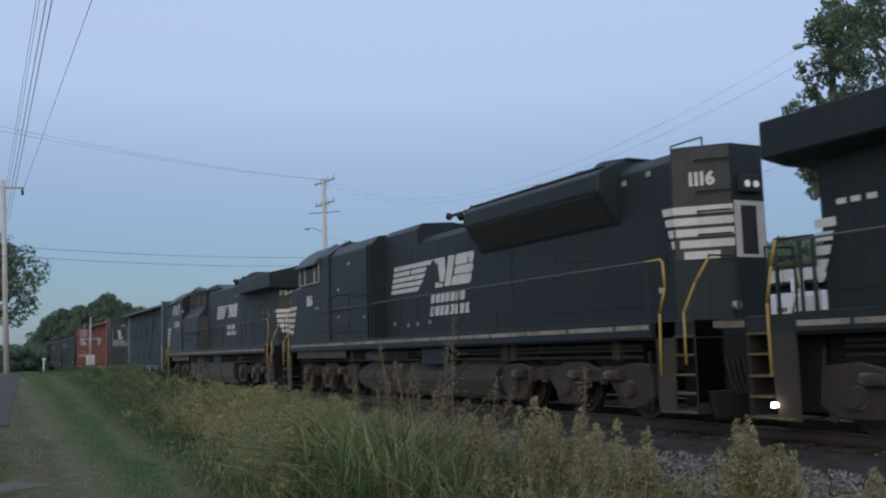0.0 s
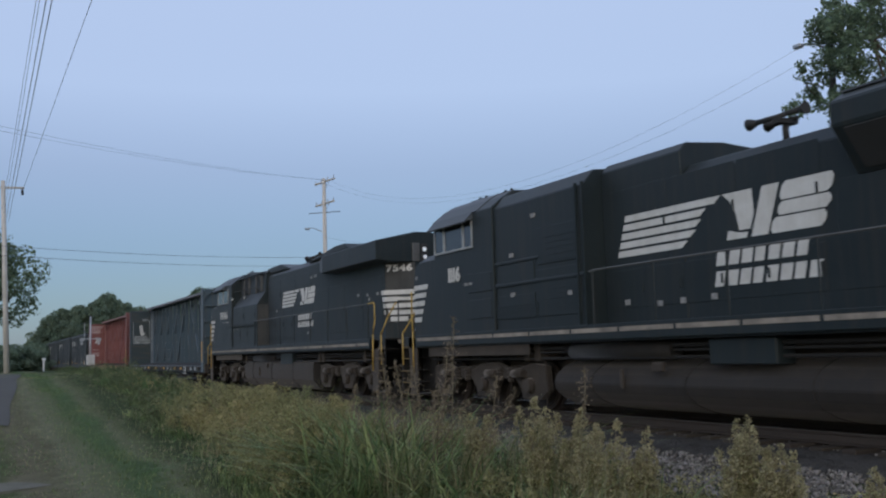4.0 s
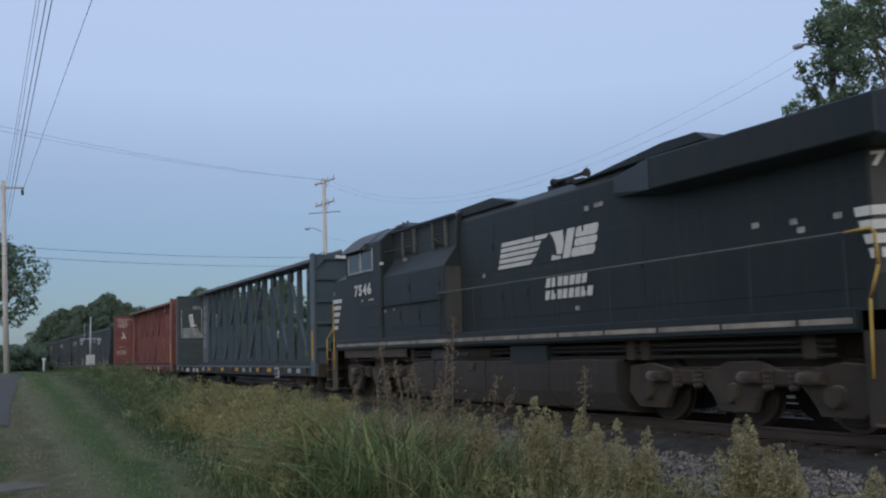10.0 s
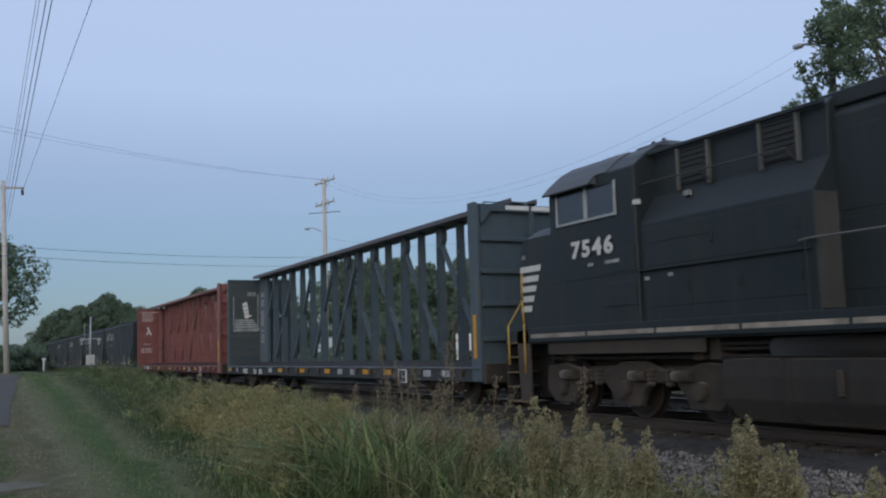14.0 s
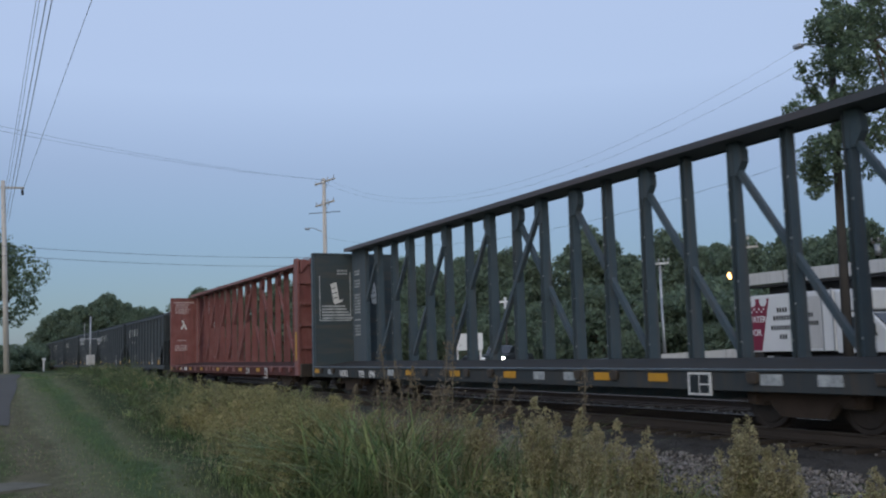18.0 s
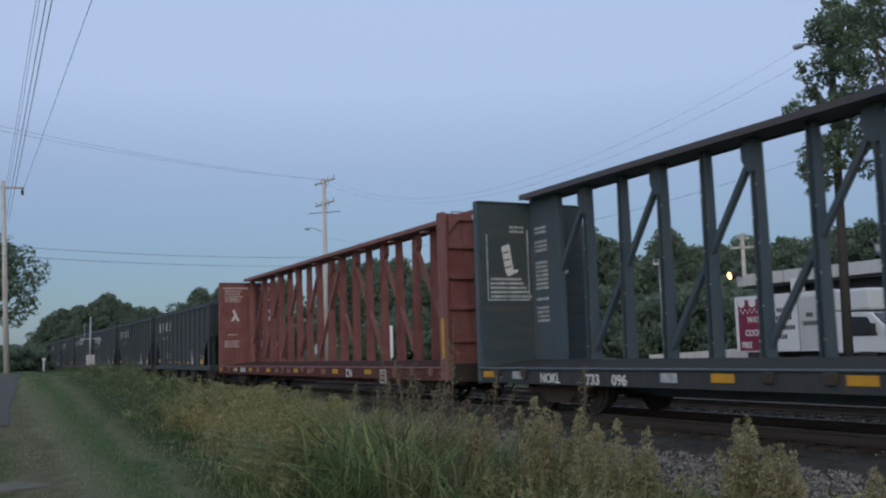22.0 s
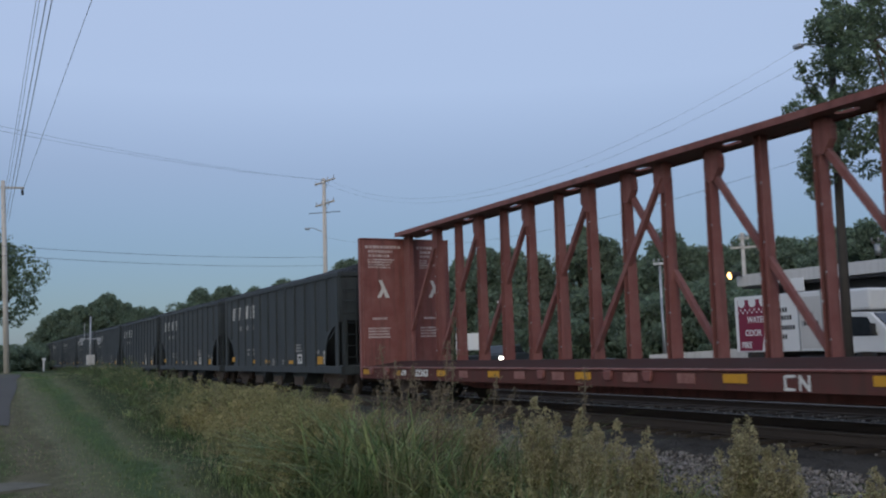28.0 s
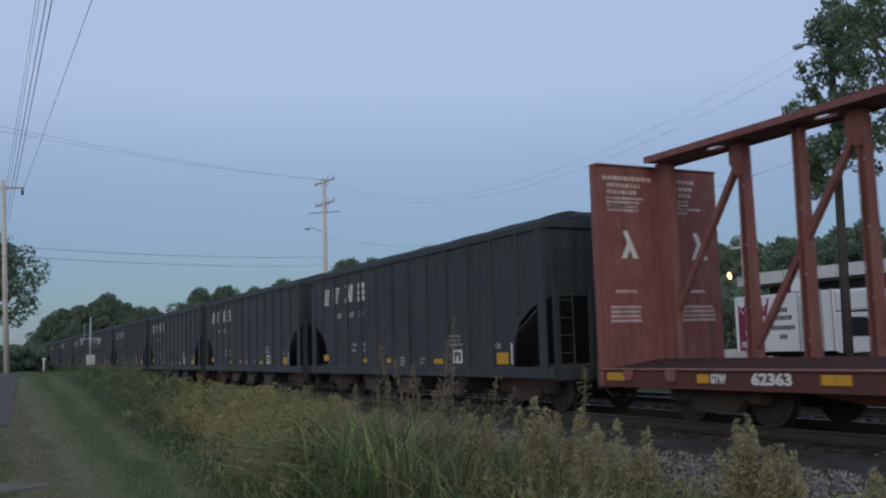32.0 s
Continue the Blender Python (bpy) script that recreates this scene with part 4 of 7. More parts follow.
# ---- locomotives: x runs towards the long hood, the cab is at -x ----
def three_axle_truck(lo, x, wheel_r=0.53):
    truck = part("truck", box(x - 2.2, x + 2.2, -0.95, 0.95, 0.62, 0.92, 0.03), LOCO_GRIME, lo, "grimy three-axle locomotive truck")
    for y in (-1.12, 1.12):
        sg = -1 if y < 0 else 1
        out = [(-2.62, 0.50), (-2.55, 0.95), (-2.0, 1.0), (-1.45, 0.88), (-0.5, 0.88), (-0.1, 1.02), (0.5, 1.02), (0.9, 0.88), (1.45, 0.88), (2.0, 1.0), (2.55, 0.95), (2.62, 0.42), (2.35, 0.24), (1.65, 0.24), (1.52, 0.46), (1.34, 0.66), (0.66, 0.66), (0.46, 0.46), (0.36, 0.24), (-0.36, 0.24), (-0.46, 0.46), (-0.66, 0.66), (-1.34, 0.66), (-1.52, 0.46), (-1.65, 0.24), (-2.35, 0.24)]
        part("side_frame", prism_of([(x + a, b) for a, b in out], "y", y - 0.08, y + 0.08, 0.02), LOCO_GRIME, truck)
        for dx in (-1.98, 0.0, 1.98):
            c = bmesh.new()
            tube(c, (x + dx, y + sg * 0.06, 0.53), (x + dx, y + sg * 0.22, 0.53), 0.17, 0.14, n=12)
            part("axle_box", c, LOCO_GRIME, truck)
        for dx in (-1.25, -0.75, 0.75, 1.25):
            part("coil_spring", coil(x + dx, y + sg * 0.12, 0.60, 0.90, 0.085, 4), LOCO_GRIME, truck)
        for dx in (-1.7, 0.45, 1.6):
            c = bmesh.new()
            tube(c, (x + dx - 0.22, y + sg * 0.16, 0.78), (x + dx + 0.22, y + sg * 0.16, 0.78), 0.09, n=10)
            part("brake_cylinder", c, LOCO_GRIME, truck)
        part("sand_pipe", pipe([(x + 2.5, y + sg * 0.05, 1.2), (x + 2.58, y + sg * 0.05, 0.5), (x + 2.45, y, 0.16)], 0.022, 6), LOCO_GRIME, truck)
    for dx in (-1.98, 0.0, 1.98):
        wheelset(truck, x + dx, wheel_r)
    return truck


def fuel_tank(lo, x0, x1, rounded):
    o = [(-1.38, 1.06), (-1.42, 0.8), (-1.40, 0.45), (-1.15, 0.16), (-0.8, 0.08), (0.8, 0.08), (1.15, 0.16), (1.40, 0.45), (1.42, 0.8), (1.38, 1.06)]
    if rounded:
        o = [(1.15 * math.cos(a) * 1.22, 0.62 + 0.54 * math.sin(a)) for a in [6.28319 * k / 22 for k in range(22)]]
    tank = part("fuel_tank", prism_of(o, "x", x0, x1, 0.02), TANK_BLACK, lo, "grimy dark fuel tank")
    for k in range(3):
        part("tank_strap", prism_of([(a * 1.012, (b - 0.6) * 1.02 + 0.6) for a, b in o], "x", x0 + 1.2 + 2.6 * k, x0 + 1.26 + 2.6 * k), TANK_BLACK, tank)
    part("filler_cap", box(x0 + 3.1, x0 + 3.4, -1.47, -1.38, 0.86, 1.02, 0.02), LOCO_GRIME, tank)
    part("fuel_gauge", box(x0 + 2.2, x0 + 2.3, -1.46, -1.41, 0.55, 0.9, 0.01), LOCO_GRIME, tank)
    return tank


def hood_doors(hood, y, x0, x1, z0, z1, n, material):
    """Latched access doors along a hood side."""
    w = (x1 - x0) / n
    sg = -1 if y < 0 else 1
    for k in range(n):
        a, b = x0 + k * w + 0.02, x0 + (k + 1) * w - 0.02
        part("hood_door", box(a, b, min(y, y + sg * 0.008), max(y, y + sg * 0.008), z0, z1, 0.004), material, hood)
        part("door_latch", box(b - 0.09, b - 0.05, min(y + sg * 0.008, y + sg * 0.03), max(y + sg * 0.008, y + sg * 0.03), (z0 + z1) / 2 - 0.08, (z0 + z1) / 2 + 0.08, 0.005), material, hood)


def grille(hood, x0, x1, z0, z1, y, rows):
    sg = -1 if y < 0 else 1
    g = part("grille", box(x0, x1, min(y, y + sg * 0.02), max(y, y + sg * 0.02), z0, z1, 0.005), RUBBER, hood, "dark louvred grille")
    for k in range(rows):
        z = z0 + (k + 0.5) * (z1 - z0) / rows
        part("louvre", box(x0 + 0.03, x1 - 0.03, min(y + sg * 0.02, y + sg * 0.04), max(y + sg * 0.02, y + sg * 0.04), z - 0.012, z + 0.012), LOCO_BLACK, g)


def railway_mark(hood, x, y, z, k, name_z, name_h):
    """The white mark on the hood side as plain shapes: five slanted stripes, leaning blocks, two rows of small bars. x, z: its upper left corner."""
    def flat(name, outline, label=""):
        part(name, prism_of([(x + (a + 0.365 * b) * k, z + b * k) for a, b in outline], "y", y - 0.004, y), LOCO_WHITE, hood, label)

    for i, end in enumerate((2.46, 2.16, 2.10, 2.02, 1.86)):
        b = -0.16 * i
        flat("mark_stripe", [(0, b - 0.115), (end - 0.10, b - 0.115), (end, b - 0.02 * (i > 0)), (end, b), (0, b)], "dirty white painted stripe")
    flat("mark_block", [(2.50, 0), (3.14, 0), (3.30, -0.36), (3.30, -0.62), (3.06, -0.62), (2.92, -0.36), (2.72, -0.14)], "dirty white painted block")
    flat("mark_block", [(2.82, -0.60), (3.10, -0.66), (3.26, -0.66), (3.26, -0.75), (2.82, -0.75)], "dirty white painted block")
    flat("mark_block", [(3.36, 0), (3.70, 0), (3.70, -0.75), (3.36, -0.75)], "dirty white painted block")
    for b, h, a0, a1 in ((0.0, 0.27, 3.78, 4.74), (-0.295, 0.20, 3.80, 4.78), (-0.52, 0.235, 3.74, 4.76)):
        flat("mark_block", [(a0 + 0.05, b), (a1 - 0.06, b), (a1, b - 0.07), (a1, b - h + 0.07), (a1 - 0.06, b - h), (a0 + 0.05, b - h), (a0, b - h + 0.06), (a0, b - 0.06)], "dirty white rounded painted block")
    for n, a0, a1, top in ((7, 2.42, 4.36, name_z), (8, 2.42, 4.62, name_z - 1.36 * name_h)):
        step = (a1 - a0) / n
        for j in range(n):
            cx = x + (a0 + j * step) * k + 0.16 * (top - z)
            w = step * k * (0.80 if j % 3 else 0.72)
            part("name_bar", prism_of([(cx, top - name_h), (cx + w, top - name_h), (cx + w + 0.25 * name_h, top), (cx + 0.25 * name_h, top)], "y", y - 0.004, y), LOCO_WHITE, hood)


def handrail(lo, x0, x1, y, z=2.72, foot=1.72):
    part("handrail", pipe([(x0, y, z - 0.02), (x0 + 0.15, y, z), (x1, y, z)], 0.019, 6), RAIL_GREY, lo, "thin grimy handrail")
    n = int((x1 - x0) / 1.7)
    for k in range(n + 1):
        px = x0 + 0.1 + k * (x1 - x0 - 0.2) / n
        b = bmesh.new()
        tube(b, (px, y, foot), (px, y, z), 0.017, n=6)
        part("stanchion", b, LOCO_BLACK, lo)


def end_steps(lo, xe, way, y):
    """Step well at a corner, with yellow grab rails; way: +1 at the long-hood end."""
    sg = -1 if y < 0 else 1
    x0, x1 = xe - way * 0.95, xe
    a, b = min(x0, x1), max(x0, x1)
    part("step_well", box(a, b, sg * 0.9 - 0.02, sg * 0.9 + 0.02, 0.28, 1.7, 0.01), DARK_GRIME, lo)
    inner = xe - way * 0.95
    part("step_cheek", prism_of([(inner, 0.18), (inner + way * 0.40, 0.18), (inner + way * 0.46, 1.0), (inner + way * 0.50, 1.7), (inner, 1.7)], "y", sg * 1.48 - 0.02, sg * 1.48 + 0.02), LOCO_GRIME, lo, "dusty brown plate beside the steps")
    part("step_cheek", box(min(xe - way * 0.03, xe), max(xe - way * 0.03, xe), min(sg * 0.92, sg * 1.5), max(sg * 0.92, sg * 1.5), 0.2, 1.7), DARK_GRIME, lo)
    for z in (0.20, 0.50, 0.80, 1.12, 1.42):
        e0, e1 = xe - way * (0.86 if z < 0.3 else 0.48), xe - way * 0.03
        a, b = min(e0, e1), max(e0, e1)
        t = part("step", box(a, b, min(sg * 0.92, sg * 1.5), max(sg * 0.92, sg * 1.5), z, z + 0.03, 0.005), DARK_GRIME, lo)
        part("step_edge", box(a, b, min(sg * 1.5, sg * 1.515), max(sg * 1.5, sg * 1.515), z, z + 0.03), WORN_YELLOW, t, "worn yellow step edge")
    if way > 0:
        rails = [[(x0 - 0.14, y, 2.72), (x0 + 0.26, y, 2.73), (x0 + 0.32, y, 2.66), (x0 + 0.34, y, 2.25), (x0 + 0.18, y, 1.83), (x0 + 0.14, y, 0.80)],
                 [(x1 + 0.07, y * 0.76, 2.70), (x1 - 0.06, y * 0.9, 2.28), (x1 - 0.18, y, 1.82), (x1 - 0.18, y, 0.98)]]
    else:
        rails = [[(xe + 0.80, y, 2.86), (xe + 0.78, y, 2.3), (xe + 0.82, y, 1.83), (xe + 0.82, y, 0.80)],
                 [(xe + 0.22, y * 0.66, 2.68), (xe + 0.20, y * 0.8, 2.25), (xe + 0.18, y, 1.80), (xe + 0.18, y, 0.98)]]
    for points in rails:
        part("grab_rail", pipe(points, 0.021, 7), SAFETY_YELLOW, lo, "yellow corner grab rail")


def cab_windows(cab, y, spans, z0, z1):
    sg = -1 if y < 0 else 1
    for a, b in spans:
        w = part("cab_window", box(a, b, min(y, y + sg * 0.012), max(y, y + sg * 0.012), z0, z1, 0.004), GLASS_DARK, cab, "dusty dark cab window")
        for r in ((a - 0.05, a, z0 - 0.05, z1 + 0.05), (b, b + 0.05, z0 - 0.05, z1 + 0.05), (a, b, z1, z1 + 0.05), (a, b, z0 - 0.05, z0)):
            part("window_frame", box(r[0], r[1], min(y, y + sg * 0.03), max(y, y + sg * 0.03), r[2], r[3], 0.004), PALE_FRAME if r[1] - r[0] < 0.06 or r[2] < z0 - 0.01 else LOCO_BLACK, w)


def hood_section(y):
    return [(-y, 1.70), (-y, 4.46), (-y + 0.2, 4.66), (0, 4.73), (y - 0.2, 4.66), (y, 4.46), (y, 1.70)]


def frame_and_ends(lo, x0, x1, white_from):
    part("underframe", box(x0, x1, -1.50, 1.50, 1.40, 1.70, 0.02), LOCO_BLACK, lo, "heavy black underframe")
    part("center_sill", box(x0 + 0.3, x1 - 0.3, -0.7, 0.7, 0.85, 1.42, 0.03), LOCO_GRIME, lo, "grimy center sill")
    lift = 0.055 if white_from < -5 else 0.0
    for bx in (-5.0, -4.6, 4.6, 5.0, -8.6, 8.6):
        part("hanger_bracket", box(bx - 0.12, bx + 0.12, -1.3, -0.7, 1.05, 1.42, 0.02), LOCO_GRIME, lo)
    for y in (-1, 1):
        edge = part("walkway_edge", box(x0 + 1.0, x1 - 1.0, y * 1.53 - 0.03, y * 1.53 + 0.03, 1.44, 1.72, 0.008), LOCO_BLACK, lo)
        px = x0 + 1.1
        while px < x1 - 1.3:
            w = 1.42 if px > white_from else 1.9
            if y < 0 or white_from > -5:
                part("sill_stripe", box(px, min(px + w, x1 - 1.05), y * 1.563 - 0.004, y * 1.563 + 0.004, 1.515 + lift, 1.595 + lift), SILL_WHITE, edge, "grimy white sill stripe")
            px += w + 0.07
        # piping and air tanks under the walkway
        for z, r in ((1.30, 0.035), (1.22, 0.025), (1.10, 0.03)):
            b = bmesh.new()
            tube(b, (x0 + 1.4, y * 1.25, z), (x1 - 1.6, y * 1.25, z), r, n=6)
            part("pipe", b, DARK_GRIME, lo)
        b = bmesh.new()
        tube(b, (-3.4, y * 1.18, 1.22), (-0.4, y * 1.18, 1.22), 0.16, n=12)
        part("air_reservoir", b, DARK_GRIME, lo)
        part("battery_box", box(0.6, 2.0, y * 1.2 - 0.2, y * 1.2 + 0.2, 0.98, 1.38, 0.02), LOCO_BLACK, lo)
        part("skirt_plate", box(x0 + 1.6, -4.6, y * 1.46 - 0.015, y * 1.46 + 0.015, 1.18, 1.44, 0.006), LOCO_GRIME, lo, "dusty skirt plate under the walkway")
        for xe, way in ((x1, 1), (x0, -1)):
            end_steps(lo, xe, way, y * 1.54)
    for xe, way in ((x1, 1), (x0, -1)):
        pilot = part("pilot", box(min(xe - way * 0.06, xe), max(xe - way * 0.06, xe), -1.5, 1.5, 0.35, 1.42, 0.02), DARK_GRIME, lo, "oily black end plate")
        pl = prism_of([(-1.3, 0.55), (-1.2, 0.12), (1.2, 0.12), (1.3, 0.55)], "x", xe + way * 0.01, xe + way * 0.07, 0.01)
        part("plow", pl, DARK_GRIME, pilot)
        part("end_stripe", box(min(xe, xe + way * 0.006), max(xe, xe + way * 0.006), -1.10, 1.10, 1.555, 1.665), SILL_WHITE, lo, "dirty white end sill stripe")
        for y in (-1, 1):
            rail = pipe([(xe - way * 0.06, y * 0.45, 1.7), (xe - way * 0.06, y * 0.45, 2.75), (xe - way * 0.06, y * 1.05, 2.75), (xe - way * 0.06, y * 1.05, 1.7)], 0.018, 6)
            part("end_rail", rail, LOCO_BLACK, lo)
        for k in range(4):
            o = pipe([(xe + way * 0.02, -0.9 + 0.12 * k, 1.1), (xe + way * 0.12, -0.9 + 0.12 * k, 0.7), (xe + way * 0.22, -0.86 + 0.1 * k, 0.5)], 0.02, 5)
            part("brake_hose", o, RUBBER, lo)
        coupler(lo, xe + way * 0.02, way)
        ditch = bmesh.new()
        tube(ditch, (xe - way * 0.20, -0.42, 1.93), (xe - way * 0.10, -0.42, 1.93), 0.075, n=14)
        part("ditch_light", ditch, GALVANISED, lo, "round silver ditch light")
        part("lamp_bracket", box(min(xe - way * 0.16, xe - way * 0.20), max(xe - way * 0.16, xe - way * 0.20), -0.46, -0.38, 1.7, 1.87), LOCO_BLACK, lo)


def hood_end(hood, xc, xe, y, cy, number, top, stripe0, number_at, number_size):
    """Chamfered end of the long hood with its number, stripes, lamps and grab rails."""
    length = Vector((xe - xc, y - cy, 0)).length
    turn = Matrix.Translation((xc, -y, 0)) @ Matrix.Rotation(math.atan2(y - cy, xe - xc), 4, "Z")
    pitch, high = 0.194, 0.132
    foot = stripe0 - 4 * pitch - high
    face = part("end_panel", box(0.02, length - 0.02, -0.02, 0.0, foot - 0.02, top, 0.004), DUSTY_BLACK, hood, "dusty chamfered end panel", at=turn)
    lettering("unit_number", number.replace("1", "I"), 0.3, LOCO_WHITE, face, Matrix.Translation((number_at[0], -0.024, number_at[1])) @ Matrix.Rotation(radians(90), 4, "X"), "white painted unit number", fill=number_size, spacing=1.1)
    for i in range(5):
        z1 = stripe0 - i * pitch
        a = max(0.0, -0.10 + i * 0.064)
        st = prism_of([(a, z1 - high), (length - (0.25 if i == 4 else 0.0), z1 - high), (length - (0.25 if i == 4 else 0.0), z1), (a, z1)], "y", -0.026, -0.02)
        part("end_stripe", st, LOCO_WHITE, face, "dirty white end stripe")
        if i < 4:
            b = 0.26 - 0.065 * i
            part("end_stripe", prism_of([(xc - b + 0.03, z1 - high), (xc, z1 - high), (xc, z1), (xc - b, z1)], "y", -y - 0.026, -y - 0.001), LOCO_WHITE, hood, "dirty white end stripe")
    for z in ((top - 0.24, number_at[1] - 0.10, stripe0 - 0.10, stripe0 - 0.50) if number == "1116" else (stripe0 - 0.16, stripe0 - 0.55)):
        g = pipe([(0.42, -0.02, z), (0.42, -0.09, z), (length - 0.04, -0.09, z), (length - 0.04, -0.02, z)], 0.017, 5)
        part("grab_iron", g, RUBBER, face)
    if number == "1116":
        for a, b, c, d in ((-0.34, -0.20, foot, stripe0 + 0.06), (0.16, 0.34, foot, stripe0 + 0.06), (-0.20, 0.16, stripe0 - 0.02, stripe0 + 0.06), (-0.20, 0.16, foot, foot + 0.05)):
            part("end_emblem", box(xe, xe + 0.01, a, b, c, d), LOCO_WHITE, hood, "white frame round a dark end door")
        part("end_door", box(xe, xe + 0.006, -0.20, 0.16, foot + 0.05, stripe0 - 0.02), RUBBER, hood)
    else:
        part("end_emblem", box(xe, xe + 0.01, -cy + 0.01, cy - 0.01, foot, stripe0 + 0.02), LOCO_WHITE, hood, "white end panel with a dark emblem")
        em = prism_of([(-0.16, foot + 0.16), (-0.04, foot + 0.20), (0.02, foot + 0.42), (0.12, foot + 0.55), (0.10, foot + 0.70), (0.0, foot + 0.80), (-0.02, foot + 0.66), (-0.07, foot + 0.50), (-0.18, foot + 0.36)], "x", xe + 0.012, xe + 0.02)
        part("dark_emblem", em, LOCO_BLACK, hood)
        part("end_bell", box(xe, xe + 0.12, -0.24, -0.06, stripe0 + 0.05, stripe0 + 0.22, 0.03), LOCO_GRIME, hood)
    lamps = ((-0.1, 3.99), (0.1, 3.99)) if number == "1116" else ((0.0, 4.27), (0.02, 4.05))
    out = 0.09 if number == "1116" else 0.06
    zs = [b for a, b in lamps]
    box_ = part("headlight_box", box(xe, xe + out, -0.24 if number == "1116" else -0.10, 0.24 if number == "1116" else 0.12, min(zs) - 0.14, max(zs) + 0.16, 0.02), RUBBER, hood)
    for yy, zz in lamps:
        h = bmesh.new()
        tube(h, (xe + out, yy, zz), (xe + out + 0.02, yy, zz), 0.06, n=14)
        part("headlight", h, DIM_LENS, box_, "pale round headlight lens")


def level_nose(lo, x, x_cab):
    """Nearly level nose with a bevelled top edge and a rounded front, its stripes cut back downwards."""
    nose = bmesh.new()
    rings = []
    for px, shoulder, top in ((x, 3.05, 3.08), (x + 0.08, 3.42, 3.48), (x + 0.16, 3.51, 3.64), (x + 0.30, 3.565, 3.75), (x_cab, 3.565, 3.78)):
        rings.append([nose.verts.new((px, p, q)) for p, q in ((-1.5, 1.70), (-1.5, shoulder), (-1.2, top), (1.2, top), (1.5, shoulder), (1.5, 1.70))])
    for a, b in zip(rings, rings[1:]):
        for i in range(6):
            nose.faces.new((a[i], a[(i + 1) % 6], b[(i + 1) % 6], b[i]))
    nose.faces.new(rings[0])
    nose.faces.new(rings[-1][::-1])
    nose = part("nose", nose, LOCO_BLACK, lo, "broad black nose with a level top")
    for i in range(5):
        z1 = 3.0 - 0.204 * i
        r = x + 0.81 - 0.095 * i
        part("nose_stripe", prism_of([(x + 0.01, z1 - 0.122), (r - 0.038, z1 - 0.122), (r, z1), (x + 0.01, z1)], "y", -1.505, -1.5), LOCO_WHITE, nose, "dirty white nose stripe")
    part("nose_label", box(x + 0.09, x + 0.21, -1.505, -1.5, 3.15, 3.24), WORN_ON_BLACK, nose, "small pale label")


def cab_body(lo, x_nose, x_front, x_back, number, nx):
    """Wide nose and cab with sloping roof edges, drop visors and framed side windows."""
    emd = number == "1116"
    level_nose(lo, x_nose, x_front + 0.02)
    o = [(-1.52, 1.70), (-1.52, 4.46), (-1.20, 4.72), (-0.92, 4.88), (0, 4.94), (0.92, 4.88), (1.20, 4.72), (1.52, 4.46), (1.52, 1.70)]
    cab = part("cab", prism_of(o, "x", x_front, x_back, 0.02), LOCO_BLACK, lo, "black cab")
    roof = prism_of([(-1.535, 4.47), (-1.205, 4.74), (-0.92, 4.90), (-0.92, 4.885), (-1.20, 4.725), (-1.52, 4.455)], "x", x_front - 0.01, x_front + (2.25 if emd else 1.9))
    part("roof_edge_plate", roof, VISOR_GREY, cab, "pale grey sloping roof edge")
    for z, h in ((2.02, 0.42), (2.62, 0.42)):
        part("cab_panel", box(x_front + 1.75, x_back - 0.08, -1.535, -1.52, z, z + h, 0.005), LOCO_BLACK, cab)
    spans = ((-8.70, -8.26), (-8.16, -7.28), (-7.19, -6.84)) if emd else ((-8.48, -7.60), (-7.50, -6.68))
    for yy in (-1.52, 1.52):
        cab_windows(cab, yy, spans, 3.70, 4.24)
    a, b = (x_front + 0.08, -6.74) if emd else (x_front + 0.04, -7.2)
    tip = (-1.76, 4.245) if emd else (-1.72, 4.30)
    # visor in the lightened grey, so it looks lit against the black cab
    visor = prism_of([tip, (-1.535, 4.485), (-1.52, 4.455), (tip[0] + 0.02, tip[1] - 0.03)], "x", a, b, 0.006)
    part("sun_visor", visor, VISOR_GREY, cab, "sloping sun visor, its grey lightened as if lit")
    for px in (a, b - 0.012):
        part("visor_end", prism_of([tip, (-1.53, 4.47), (-1.52, 4.30)], "x", px, px + 0.012), VISOR_GREY, cab)
    if not emd:
        part("door_marking", box(-6.16, -6.02, -1.53, -1.46, 3.76, 3.84), LOCO_WHITE, cab, "small white label")
    for yy in (-0.62, 0.62):
        part("windshield", box(x_front - 0.02, x_front, yy - 0.5, yy + 0.5, 3.62, 4.3, 0.004), GLASS_DARK, cab, "dark windshield pane")
    boxes = ((x_front + 0.05, 1.1, 0.10), (x_front + 1.3, 1.05, 0.08)) if emd else ((x_front + 0.3, 0.8, 0.05), (x_front + 1.5, 1.1, 0.10))
    for px, w, h in boxes:
        part("roof_unit", prism_of([(px, 4.90), (px + 0.12, 4.94 + h), (px + w - 0.15, 4.94 + h), (px + w, 4.90)], "y", -0.55, 0.55, 0.02), DARK_GRIME if emd else VISOR_GREY, cab, "low roof-mounted unit")
        for dx in (0.45, 0.72):
            knob = bmesh.new()
            tube(knob, (px + dx * w, -0.45, 4.92), (px + dx * w, -0.45, 5.0 + h), 0.05, 0.035, n=8)
            part("roof_antenna", knob, LOCO_BLACK, cab)
    turn = Matrix.Rotation(radians(90), 4, "X")
    size = (0.59, 0.36) if emd else (1.30, 0.345)
    lettering("cab_number", number.replace("1", "I"), 0.5, LOCO_WHITE, lo, Matrix.Translation((nx, -1.545, 2.925 if emd else 2.975)) @ turn, "white painted cab number", fill=size, spacing=1.05 if emd else 1.25)
    for a, b in (((-7.23, -6.86),) if emd else ((-7.54, -7.40), (-7.02, -6.60))):
        part("side_marking", box(a, b, -1.545, -1.521, 2.80, 2.86), WORN_ON_BLACK, cab, "small white marking bar")
